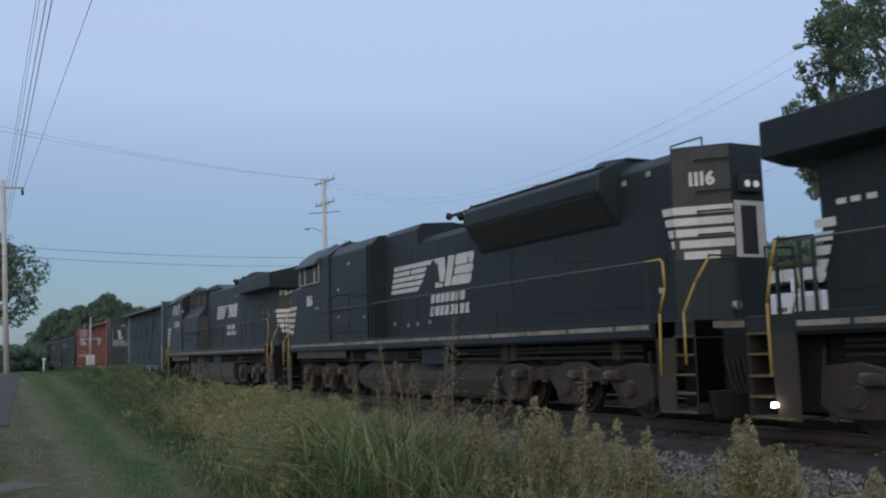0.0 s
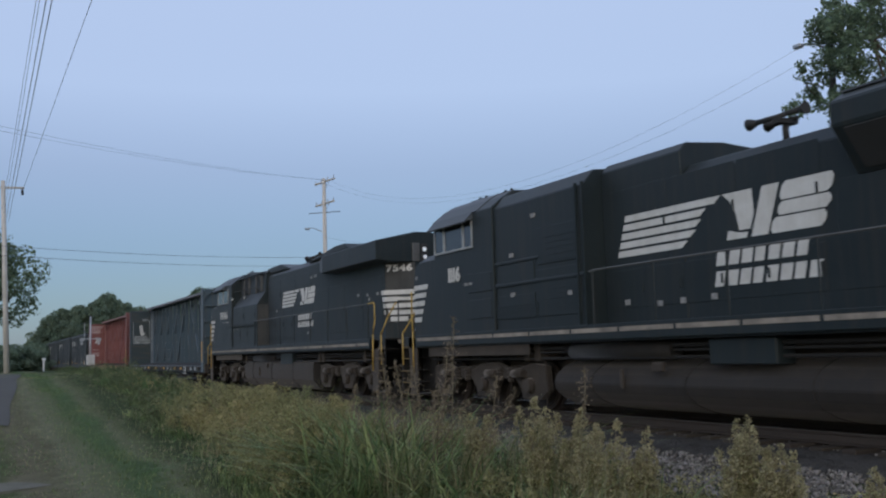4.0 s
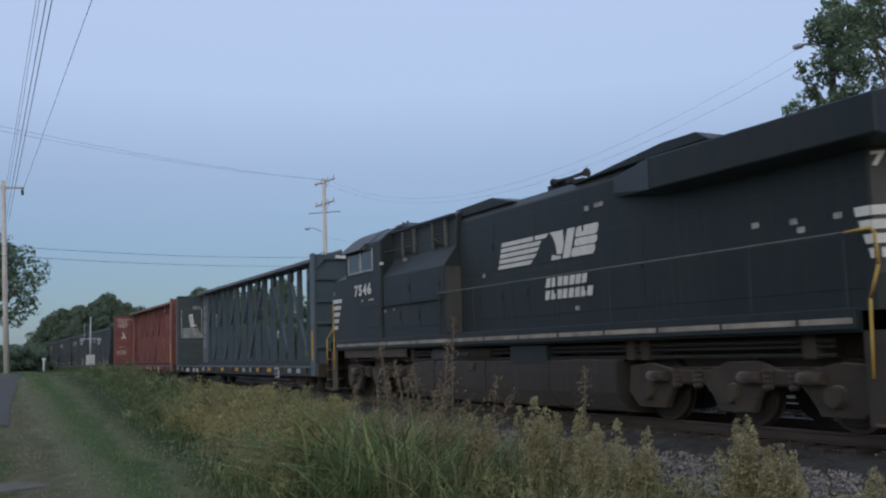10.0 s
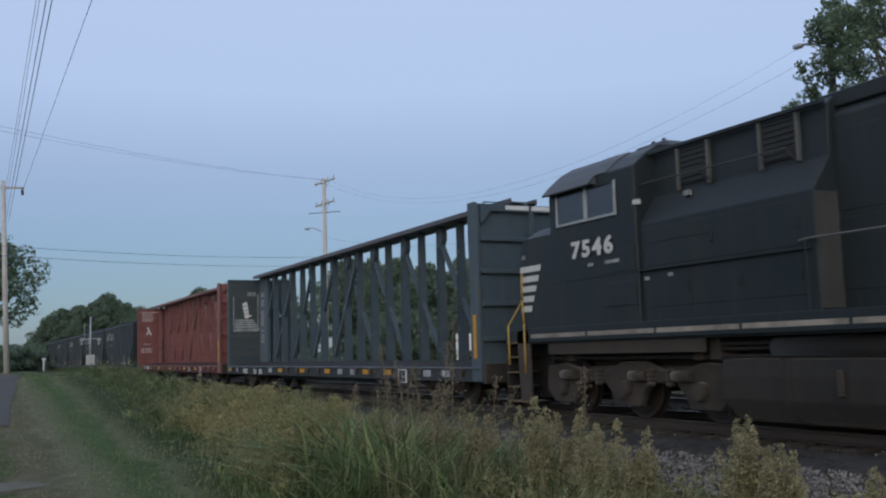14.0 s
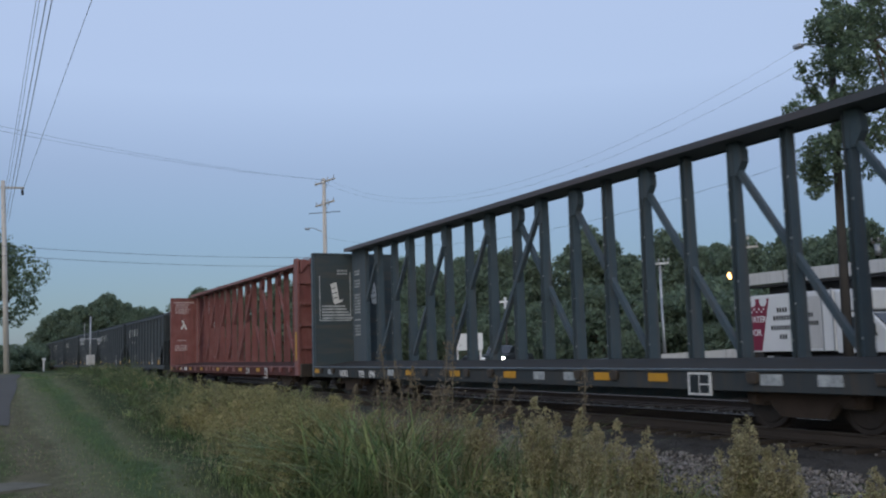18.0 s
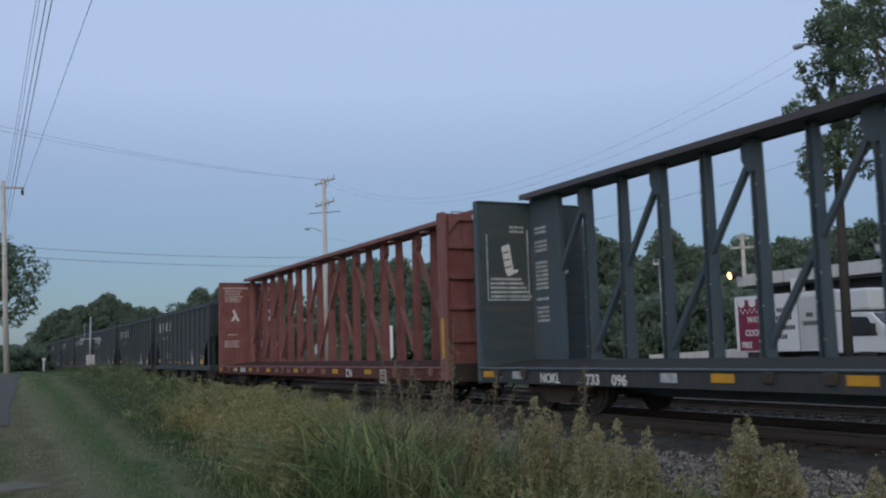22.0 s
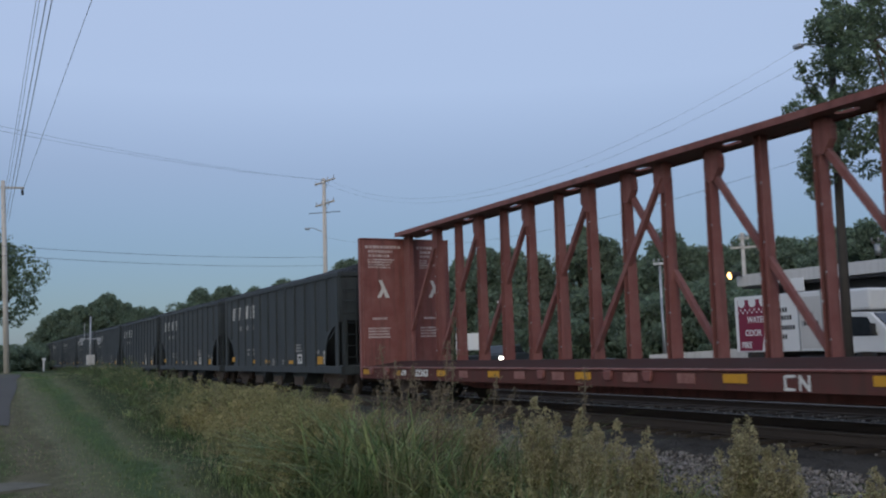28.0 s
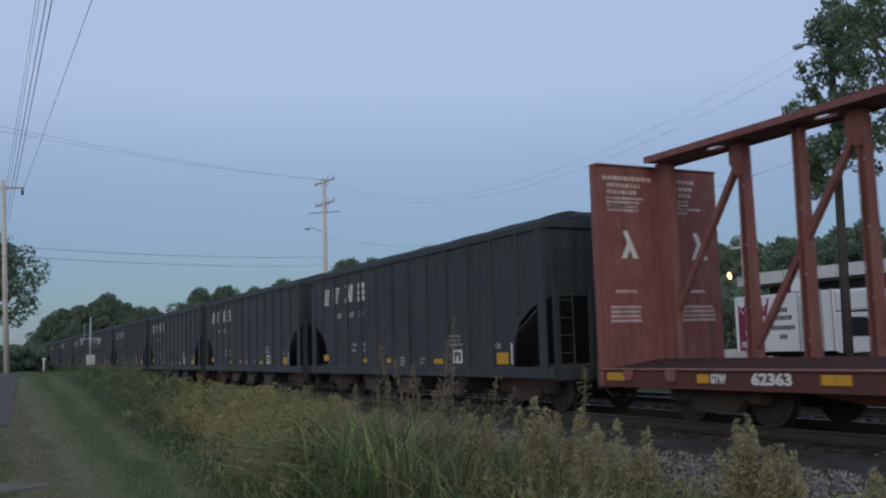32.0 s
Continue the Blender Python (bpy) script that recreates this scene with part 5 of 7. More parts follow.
    return cab


def ge_loco(at, label, number):
    lo = thing("diesel_locomotive", label, "locomotive", at, "locomotives of the train")
    y = 0.98
    frame_and_ends(lo, -10.70, 10.65, -2.0)
    fuel_tank(lo, -4.35, 4.3, False)
    three_axle_truck(lo, -7.0)
    three_axle_truck(lo, 7.0)
    cab_body(lo, -10.02, -8.80, -6.1, number, -8.05)
    # equipment section behind the cab, with open framed blower bays at the top
    aux = part("blower_section", prism_of([(-1.46, 1.70), (-1.46, 3.40), (-1.10, 3.90), (-1.06, 4.66), (-0.92, 4.78), (0.92, 4.78), (1.06, 4.66), (1.10, 3.90), (1.46, 3.40), (1.46, 1.70)], "x", -6.1, -2.3, 0.015), LOCO_BLACK, lo, "black equipment section behind the cab")
    for a, b in ((-5.36, -4.69), (-3.5, -2.83)):
        grille(aux, a, b, 3.98, 4.60, -1.10, 7)
        for px in (a - 0.05, b + 0.01):
            part("bay_post", box(px, px + 0.045, -1.17, -1.08, 3.90, 4.66, 0.006), RAIL_GREY, aux, "pale grimy bay post")
    part("bay_rail", box(-6.6, -2.3, -1.20, -1.10, 4.64, 4.70, 0.006), LOCO_BLACK, aux)
    part("bay_rail", pipe([(-6.6, -1.40, 4.12), (-2.8, -1.40, 4.08)], 0.015, 6), DUSTY_BLACK, aux)
    for px in (-6.5, -4.6, -2.85):
        part("bay_bracket", pipe([(px, -1.40, 4.10), (px, -1.12, 3.93)], 0.014, 5), DUSTY_BLACK, aux)
    # sheet over the step's end face: dust, and the light it catches, as paler colour
    part("cabinet_end", box(-2.3, -2.285, -1.44, -1.0, 1.75, 3.38), DUSTY_BLACK, aux, "dusty end of the cabinet, lightened as its lit face")
    for x, z, c in ((-5.15, 3.80, WORN_ON_BLACK), (-6.0, 2.42, WORN_ON_BLACK), (-5.4, 2.44, WORN_ON_BLACK)):
        part("door_marking", box(x, x + 0.12, -1.475, -1.46, z, z + 0.06) if z < 3 else box(x, x + 0.14, -1.27, -1.20, z - 0.04, z + 0.05), c, aux, "small white label")
    part("body_seam", box(-8.6, -2.4, -1.528, -1.45, 2.58, 2.60), LOCO_BLACK, aux)
    part("body_seam", box(-5.9, -4.3, -1.475, -1.45, 3.05, 3.07), LOCO_BLACK, aux)
    hood_doors(aux, -1.46, -6.0, -2.5, 1.95, 2.55, 3, LOCO_BLACK)
    hood_doors(aux, -1.46, -6.0, -2.5, 2.65, 3.30, 2, LOCO_BLACK)
    hood = part("engine_hood", prism_of(hood_section(y), "x", -2.3, 9.55, 0.02), LOCO_BLACK, lo, "long black engine hood")
    part("hood_end", prism_of([(9.55, -y), (10.15, -0.27), (10.15, 0.27), (9.55, y)], "z", 1.70, 3.98, 0.01), LOCO_BLACK, hood)
    for yy in (-y, y):
        hood_doors(hood, yy, -2.4, 3.0, 2.0, 3.0, 5, LOCO_BLACK)
        hood_doors(hood, yy, -2.4, 3.0, 3.1, 4.25, 3, LOCO_BLACK)
        hood_doors(hood, yy, 3.2, 9.4, 2.0, 3.55, 4, LOCO_BLACK)
    # radiator section: wide wings over the rear third, higher towards the ridge
    wing = [(-1.0, 3.90), (-1.50, 3.96), (-1.50, 4.51), (-0.25, 4.79), (0.25, 4.79), (1.50, 4.53), (1.50, 3.98), (1.0, 3.90)]
    rad = part("radiator", prism_of(wing, "x", 5.6, 10.13, 0.02), LOCO_BLACK, hood, "overhanging radiator wings")
    part("radiator_end_strip", box(10.13, 10.17, -0.36, -0.13, 3.92, 4.46, 0.01), RAIL_GREY, rad, "dusty strip beside the lamps")
    hatch = prism_of([(2.5, 4.60), (5.3, 4.88), (6.2, 4.88), (6.5, 4.70)], "y", -0.95, 0.95, 0.02)
    part("roof_hatch", hatch, LOCO_BLACK, hood)
    part("roof_hump", prism_of([(-2.6, 4.60), (-2.6, 4.82), (-0.8, 4.86), (0.2, 4.62)], "y", -0.92, 0.92, 0.02), LOCO_BLACK, hood)
    slope = bmesh.new()
    a = [slope.verts.new((4.0, p, q)) for p, q in ((-0.97, 4.10), (-1.02, 4.18), (-1.02, 4.46), (-0.8, 4.70), (0.8, 4.70), (1.02, 4.46), (1.02, 4.18), (0.97, 4.10))]
    b = [slope.verts.new((5.6, p, q)) for p, q in wing]
    for i in range(8):
        slope.faces.new((a[i], a[(i + 1) % 8], b[(i + 1) % 8], b[i]))
    slope.faces.new(a)
    slope.faces.new(b[::-1])
    part("radiator_fairing", slope, LOCO_BLACK, hood)
    b = bmesh.new()
    quad_box(b, 0.9, 1.9, -0.45, 0.45, 4.68, 4.86)
    part("exhaust_outlet", b, LOCO_BLACK, hood)
    horn(hood, 1.9, -0.4, 4.66, 0.12)
    hood_end(hood, 9.55, 10.15, y, 0.27, "7546", 3.92, 3.11, (0.04, 3.645), (0.80, 0.21))
    railway_mark(hood, -0.25, -y - 0.01, 3.71, 0.78, 2.76, 0.19)
    for x, z in ((7.4, 3.06), (8.95, 3.0), (8.15, 3.02), (8.28, 2.88), (3.0, 3.98), (3.33, 4.0), (3.47, 4.0), (2.55, 2.04), (-1.2, 3.0)):
        part("door_marking", box(x, x + 0.14, -y - 0.026, -y - 0.018, z, z + 0.09), WORN_ON_BLACK, hood, "small white label")
    for yy in (-1.52, 1.52):
        handrail(lo, -2.55, 9.6, yy)
    return lo


def horn(parent, x, y, z, stand):
    """Three trumpets on a stand, two facing one way and one the other."""
    b = bmesh.new()
    tube(b, (x, y, z), (x, y, z + stand), 0.05, n=8)
    h = z + stand + 0.07
    for dy, way, dz, long in ((-0.14, -1, 0.02, 0.62), (0.0, 1, 0.07, 0.42), (0.14, -1, 0.0, 0.5)):
        tube(b, (x - way * 0.12, y + dy, h + dz), (x + way * long * 0.7, y + dy, h + dz), 0.035, 0.045, n=10)
        tube(b, (x + way * long * 0.7, y + dy, h + dz), (x + way * long, y + dy, h + dz), 0.045, 0.10, n=12)
    quad_box(b, x - 0.08, x + 0.08, y - 0.2, y + 0.2, z + stand - 0.02, z + stand + 0.06)
    part("air_horn", b, RUBBER, parent, "three-chime black air horn")


def emd_loco(at, label, number):
    lo = thing("diesel_locomotive", label, "locomotive", at, "locomotives of the train")
    y = 1.02
    frame_and_ends(lo, -10.95, 10.95, -6.0)
    fuel_tank(lo, -3.85, 4.25, True)
    three_axle_truck(lo, -7.0)
    three_axle_truck(lo, 6.9)
    cab_body(lo, -10.06, -8.80, -5.9, number, -8.02)
    inv = part("equipment_cabinet", prism_of([(-1.46, 1.70), (-1.46, 4.40), (-1.2, 4.70), (0, 4.82), (1.2, 4.70), (1.46, 4.40), (1.46, 1.70)], "x", -5.9, -2.5, 0.02), LOCO_BLACK, lo, "full-width black equipment cabinet")
    for a, b, z0, z1 in ((-5.75, -4.3, 1.95, 2.45), (-5.75, -4.3, 2.65, 3.1), (-4.15, -2.65, 1.95, 2.9), (-4.15, -2.65, 3.0, 3.75)):
        part("cabinet_door", box(a, b, -1.48, -1.46, z0, z1, 0.006), LOCO_BLACK, inv)
    part("body_ledge", prism_of([(-1.50, 2.66), (-1.50, 2.70), (-1.46, 2.74), (-1.46, 2.66)], "x", -6.45, -2.55), LOCO_BLACK, inv)
    part("body_ledge", prism_of([(-1.49, 3.14), (-1.49, 3.18), (-1.46, 3.20), (-1.46, 3.14)], "x", -6.1, -4.1), LOCO_BLACK, inv)
    for a, b, z0, z1 in ((-5.9, -4.2, 1.98, 2.26), (-3.95, -2.75, 2.05, 2.55), (-3.95, -2.75, 3.0, 3.6)):
        vent = part("vent_panel", box(a, b, -1.475, -1.46, z0, z1, 0.005), LOCO_BLACK, inv)
        for k in range(5):
            z = z0 + (k + 0.5) * (z1 - z0) / 5
            part("louvre", box(a + 0.04, b - 0.04, -1.487, -1.475, z - 0.012, z + 0.012), LOCO_BLACK, vent)
    for x, z in ((-5.25, 3.30), (-5.25, 2.45), (-4.35, 4.04), (-3.1, 2.36)):
        part("door_marking", box(x, x + 0.15, -1.49, -1.46, z - 0.04, z + 0.05), WORN_ON_BLACK, inv, "small white label")
    for px in (-2.72, -2.50):
        part("cabinet_edge_rail", box(px, px + 0.03, -1.52, -1.46, 1.75, 4.45), LOCO_BLACK, inv)
    low = [(-y, 1.70), (-y, 4.14), (-0.82, 4.37), (0, 4.44), (0.82, 4.37), (y, 4.14), (y, 1.70)]
    hood = part("engine_hood", prism_of(low, "x", -0.25, 8.5, 0.02), LOCO_BLACK, lo, "long black engine hood")
    part("hood_rear", prism_of(hood_section(y), "x", 8.5, 10.05, 0.02), LOCO_BLACK, hood)
    part("hood_end", prism_of([(10.05, -y), (10.80, -0.36), (10.80, 0.36), (10.05, y)], "z", 1.70, 4.70, 0.01), LOCO_BLACK, hood)
    tall = [(-y, 1.70), (-y, 4.62), (-0.86, 4.78), (0, 4.84), (0.86, 4.78), (y, 4.62), (y, 1.70)]
    part("hood_front", prism_of(tall, "x", -2.5, -0.25, 0.02), LOCO_BLACK, hood, "taller front bay of the hood")
    for yy in (-y, y):
        hood_doors(hood, yy, -2.3, 2.7, 2.0, 2.7, 5, LOCO_BLACK)
        hood_doors(hood, yy, -2.3, 2.7, 2.8, 4.2, 3, LOCO_BLACK)
        hood_doors(hood, yy, 2.9, 9.9, 2.0, 3.55, 4, LOCO_BLACK)
    wing = [(-1.03, 3.54), (-1.50, 4.18), (-1.50, 4.51), (-1.2, 4.68), (-0.85, 4.80), (0.85, 4.80), (1.2, 4.68), (1.50, 4.51), (1.50, 4.18), (1.03, 3.54)]
    rad = part("radiator", prism_of(wing, "x", 3.3, 8.58, 0.03), LOCO_BLACK, hood, "flared radiator housing")
    for yy in (-1, 1):
        g = prism_of([(yy * 1.08, 3.63), (yy * 1.46, 4.14), (yy * 1.48, 4.12), (yy * 1.10, 3.61)], "x", 3.5, 8.35)
        part("radiator_screen", g, RUBBER, rad, "dark radiator intake screen")
    part("roof_vent", box(3.4, 8.6, -0.82, 0.82, 4.79, 4.85, 0.02), LOCO_BLACK, rad)
    part("housing_edge", box(3.35, 8.5, -1.30, -1.20, 4.66, 4.685), VISOR_GREY, rad, "thin pale strip along the upper edge")
    part("wall_vent", box(6.93, 7.55, -y - 0.03, -y, 2.98, 3.27), RUBBER, hood, "dark wall vent")
    for px, fr in ((4.95, 0.5), (6.6, 0.5), (7.6, 0.66)):
        f = bmesh.new()
        tube(f, (px, -0.1, 4.84), (px, -0.1, 4.955), fr, fr * 0.86, n=20)
        part("roof_fan", f, LOCO_BLACK, rad)
    horn(hood, 1.72, -0.6, 4.38, 0.3)
    part("roof_rail", pipe([(9.6, -0.6, 4.72), (9.6, -0.6, 4.86), (10.4, -0.6, 4.86), (10.4, -0.6, 4.72)], 0.016, 6), LOCO_BLACK, hood)
    hood_end(hood, 10.05, 10.80, y, 0.36, number, 4.68, 3.65, (0.30, 3.995), (0.43, 0.255))
    railway_mark(hood, -1.79, -y - 0.01, 3.69, 1.0, 2.795, 0.245)
    for x, z in ((-1.9, 2.05), (-1.0, 1.98), (-0.4, 2.0), (0.35, 2.02), (7.2, 3.62), (8.7, 4.25), (9.4, 4.3), (9.6, 2.2)):
        part("door_marking", box(x, x + 0.14, -y - 0.026, -y - 0.018, z, z + 0.1), WORN_ON_BLACK, hood, "small white label")
    for yy in (-1.54, 1.54):
        handrail(lo, -2.3, 10.0, yy)
    return lo


second_loco = ge_loco(Matrix.Translation((-1.15, TRACK_Y, 0)), "grimy black road diesel with white stripes and unit number 7546", "7546")
MOVING.append((second_loco, -1.15))
first_loco = emd_loco(Matrix.Translation((21.55, TRACK_Y, 0)), "grimy black road diesel with flared radiator and unit number 1116", "1116")
MOVING.append((first_loco, 21.55))


# ---- beyond the tracks: road, truck, building, poles ----
def car_at(m, label, paint, lit):
    car = thing("parked_car", label, "car", m, "parked cars beyond the tracks")
    body = prism_of([(-2.15, 0.30), (-2.2, 0.62), (-2.05, 0.82), (-1.1, 0.90), (0.9, 0.92), (1.9, 0.84), (2.15, 0.62), (2.15, 0.30)], "y", -0.86, 0.86, 0.05, 2)
    part("body", body, paint, car)
    part("cabin", prism_of([(-1.55, 0.88), (-0.95, 1.36), (0.35, 1.38), (1.05, 0.90)], "y", -0.74, 0.74, 0.05, 2), GLASS_DARK, car, "dark glazed cabin")
    for x in (-1.35, 1.3):
        for y in (-0.84, 0.84):
            b = bmesh.new()
            tube(b, (x, y - 0.1, 0.31), (x, y + 0.1, 0.31), 0.31, n=18)
            w = part("wheel", b, RUBBER, car)
            b = bmesh.new()
            tube(b, (x, y - 0.105, 0.31), (x, y + 0.105, 0.31), 0.19, n=14)
            part("rim", b, GALVANISED, w)
    for y in (-0.6, 0.6):
        part("tail_light", box(2.13, 2.2, y - 0.16, y + 0.16, 0.62, 0.76, 0.02), TAIL_GLOW if lit else MAROON, car, "red tail light")
        part("headlight", box(-2.22, -2.14, y - 0.16, y + 0.16, 0.58, 0.72, 0.02), HEADLIGHT_GLOW if lit and y < 0 else DIM_LENS, car)
    return car


def box_truck():
    """White box truck parked parallel to the tracks; x along its length, its side towards -y."""
    t = thing("box_truck", "white box truck with maroon side panel parked beyond the tracks", "truck", (-25.7, 28.0, 0.40))
    cargo = part("cargo_box", box(-2.2, 2.55, -1.0, 1.1, 0.50, 2.64, 0.02), WHITE_PAINT, t, "white cargo box")
    part("maroon_panel", prism_of([(-2.02, 0.55), (-0.88, 0.55), (-0.40, 2.50), (-2.02, 2.50)], "y", -1.006, -1.0), MAROON, cargo, "maroon panel with a slanted edge")
    turn = Matrix.Rotation(radians(90), 4, "X")
    for words, x, z in (("WATER", -1.55, 1.62), ("ODOR", -1.70, 1.12), ("FIRE", -1.90, 0.66)):
        lettering("side_word", words, 0.33, WHITE_PAINT, cargo, Matrix.Translation((x, -1.008, z)) @ turn, "white painted word", narrow=0.85)
    for k in range(3):
        b = bmesh.new()
        tube(b, (-1.82 + k * 0.56, -1.012, 2.40), (-1.82 + k * 0.56, -1.006, 2.40), 0.19, n=14)
        part("painted_scallop", b, WHITE_PAINT, cargo)
    for i in range(2):
        for k in range(6):
            b = bmesh.new()
            tube(b, (-2.0 + k * 0.24 + 0.12 * i, -1.012, 2.02 + 0.10 * i), (-2.0 + k * 0.24 + 0.12 * i, -1.006, 2.02 + 0.10 * i), 0.04, n=8)
            part("painted_dot", b, WHITE_PAINT, cargo)
    for k, (n, z) in enumerate(((4, 1.95), (7, 1.66), (9, 1.30), (3, 0.96))):
        for i in range(n):
            x = 0.22 - n * 0.065 + i * 0.13
            part("name_bar", box(x, x + 0.09, -1.006, -1.0, z, z + 0.17), RUBBER, cargo)
    door = part("side_door", box(1.03, 1.97, -1.02, -1.0, 0.60, 2.46, 0.01), GREY_FASCIA, t, "pale grey side door")
    for z, n in ((1.72, 3), (1.42, 7)):
        for i in range(n):
            part("door_bar", box(1.5 - n * 0.055 + i * 0.11, 1.58 - n * 0.055 + i * 0.11, -1.026, -1.02, z, z + 0.16), RUBBER, door)
    part("door_handle", box(1.12, 1.2, -1.05, -1.02, 1.4, 1.55, 0.008), GALVANISED, door)
    for x in (0.95, 2.0, 2.46):
        part("corner_post", box(x, x + 0.06, -1.03, -0.97, 0.48, 2.68, 0.01), GALVANISED, cargo)
    part("chassis", box(-2.1, 5.0, -0.5, 0.5, 0.34, 0.5, 0.02), RUBBER, t)
    cab = prism_of([(2.56, 0.42), (5.15, 0.42), (5.25, 0.85), (4.78, 1.0), (3.98, 1.78), (2.56, 1.84)], "y", -0.98, 1.0, 0.05, 2)
    c = part("truck_cab", cab, WHITE_PAINT, t, "white van-style cab")
    part("overcab_box", box(2.56, 4.0, -0.97, 1.0, 1.86, 2.60, 0.09, 2), WHITE_PAINT, t)
    part("side_window", prism_of([(3.12, 0.98), (4.25, 0.98), (3.86, 1.62), (3.12, 1.66)], "y", -0.99, -0.975), GLASS_DARK, c, "dark cab side window")
    part("windshield", prism_of([(4.72, 1.07), (4.75, 1.09), (4.07, 1.745), (4.04, 1.72)], "y", -0.86, 0.88), GLASS_DARK, c)
    part("bumper", box(5.12, 5.32, -0.98, 1.0, 0.36, 0.58, 0.03), RUBBER, c)
    part("wing_mirror", box(4.1, 4.22, -1.2, -1.02, 1.02, 1.4, 0.02), RUBBER, c)
    for x in (-1.3, 3.72):
        for y in (-0.85, 0.9):
            b = bmesh.new()
            tube(b, (x, y - 0.12, 0.36), (x, y + 0.12, 0.36), 0.37, n=18)
            w = part("wheel", b, RUBBER, t)
            b = bmesh.new()
            tube(b, (x, y - 0.125, 0.36), (x, y + 0.125, 0.36), 0.2, n=14)
            part("rim", b, LOCO_GRIME, w)
    return t


def low_building():
    b = thing("low_building", "long low building with a pale flat-roof fascia and dark walls", "building", (0, 0, 0))
    y0 = 31.5
    part("wall", box(-30.4, -8.0, y0, y0 + 9, 0.2, 3.75, 0.02), DARK_WALL, b, "dark wall")
    for k in range(9):
        x = -31.4 + k * 2.7
        part("fascia_panel", box(x + 0.015, x + 2.685, y0 - 0.9, y0 - 0.78, 3.74, 4.24, 0.01), GREY_FASCIA, b)
    part("roof", box(-31.4, -7.1, y0 - 0.8, y0 + 9.5, 3.95, 4.20, 0.02), GREY_FASCIA, b, "flat grey roof")
    part("soffit", box(-31.2, -7.2, y0 - 0.78, y0, 3.62, 3.72, 0.01), DARK_WALL, b)
    for x in (-29.5, -26.0, -22.5, -19.0, -15.0):
        w = part("window", box(x, x + 1.8, y0 - 0.03, y0, 1.4, 2.7, 0.01), GLASS_DARK, b, "dark window")
        part("window_frame", box(x - 0.06, x + 1.86, y0 - 0.05, y0 - 0.031, 2.7, 2.78, 0.005), GREY_FASCIA, w)
    part("notice", box(-28.3, -27.6, y0 - 0.95, y0 - 0.91, 3.3, 3.85, 0.01), WHITE_PAINT, b, "small white notice")
    part("lamp_arm", pipe([(-31.0, y0 - 0.8, 4.15), (-31.1, y0 - 1.1, 4.25)], 0.03, 6), RUBBER, b)
    h = bmesh.new()
    tube(h, (-30.98, y0 - 1.05, 4.30), (-31.2, y0 - 1.45, 4.2), 0.06, 0.20, n=14, cap=False)
    lamp = part("lamp_hood", h, RUBBER, b, "black lamp hood")
    g = bmesh.new()
    bmesh.ops.create_uvsphere(g, u_segments=14, v_segments=8, radius=0.16, matrix=Matrix.Translation((-31.18, y0 - 1.42, 4.22)))
    part("lamp_bulb", g, LAMP_GLOW, lamp, "lit warm bulb")


def utility_pole(name, label, at, height, wood, arms, lean=0.0, r=0.15, group="utility poles"):
    """arms: height below the top, half length, turn in degrees."""
    p = thing(name, label, "utility pole", at @ pose(0, 0, 0, 0, lean, 0) if isinstance(at, Matrix) else Matrix.Translation(at) @ pose(0, 0, 0, 0, lean, 0), group)
    b = bmesh.new()
    tube(b, (0, 0, -0.5), (0, 0, height), r, r * 0.68, n=12)
    part("pole", b, wood, p)
    for drop, half, turn in arms:
        arm = part("crossarm", box(-0.055, 0.055, -half, half, -0.06, 0.06, 0.008), wood, p, at=Matrix.Translation((0.12, 0, height - drop)) @ pose(0, 0, 0, 0, 0, turn))
        for k in range(4):
            y = -half * 0.92 + k * half * 1.84 / 3
            i = bmesh.new()
            tube(i, (0, y, 0.06), (0, y, 0.14), 0.02, n=6)
            tube(i, (0, y, 0.14), (0, y, 0.26), 0.055, 0.035, n=8)
            part("insulator", i, GALVANISED, arm)
        br = bmesh.new()
        for s in (-1, 1):
            beam(br, (0.0, s * half * 0.5, -0.05), (-0.06, 0, -0.5), 0.04, 0.012)
        part("arm_brace", br, GALVANISED, arm)
    return p


def cable(points, r, sag, label, n=14):
    """A hanging cable through the points."""
    cu = bpy.data.curves.new("overhead_cable", "CURVE")
    cu.dimensions, cu.bevel_depth, cu.bevel_resolution = "3D", r, 1
    out = []
    for a, b in zip(points, points[1:]):
        a, b = Vector(a), Vector(b)
        for i in range(n + 1):
            t = i / n
            p = a.lerp(b, t)
            p.z -= sag * 4 * t * (1 - t)
            out.append(p)
    sp = cu.splines.new("POLY")
    sp.points.add(len(out) - 1)
    for q, p in zip(sp.points, out):
        q.co = (*p, 1)
    tmp = bpy.data.objects.new("overhead_cable", cu)
    me = bpy.data.meshes.new_from_object(tmp)
    bpy.data.objects.remove(tmp)
    me.materials.clear()
    me.materials.append(WIRE_BLACK)
    return tagged(new("overhead_cable", me), label, "cable", "overhead cables")


box_truck()
low_building()
rx, ry = np.meshgrid(np.arange(-160, 61, 2.0), np.linspace(22.6, 27.2, 8), indexing="ij")
rz = ground_z(rx, ry) + 0.04
ri = np.arange(rx.size).reshape(rx.shape)
road = fast_mesh("access_road", np.stack([rx, ry, rz], -1).reshape(-1, 3), np.stack([ri[:-1, :-1], ri[1:, :-1], ri[1:, 1:], ri[:-1, 1:]], -1).reshape(-1, 4), ASPHALT, True)
tagged(new("access_road", road), "grey asphalt road beyond the tracks", "road", kind="structure")
car_at(pose(-48.38, 28.70, 0.13, 0, 0, 126.2), "dark car with one lit headlight beside the road", LOCO_BLACK, True)
car_at(pose(-42.2, 31.0, -0.75, 0, 0, 24), "dull grey parked car beside the road", GALVANISED, False)
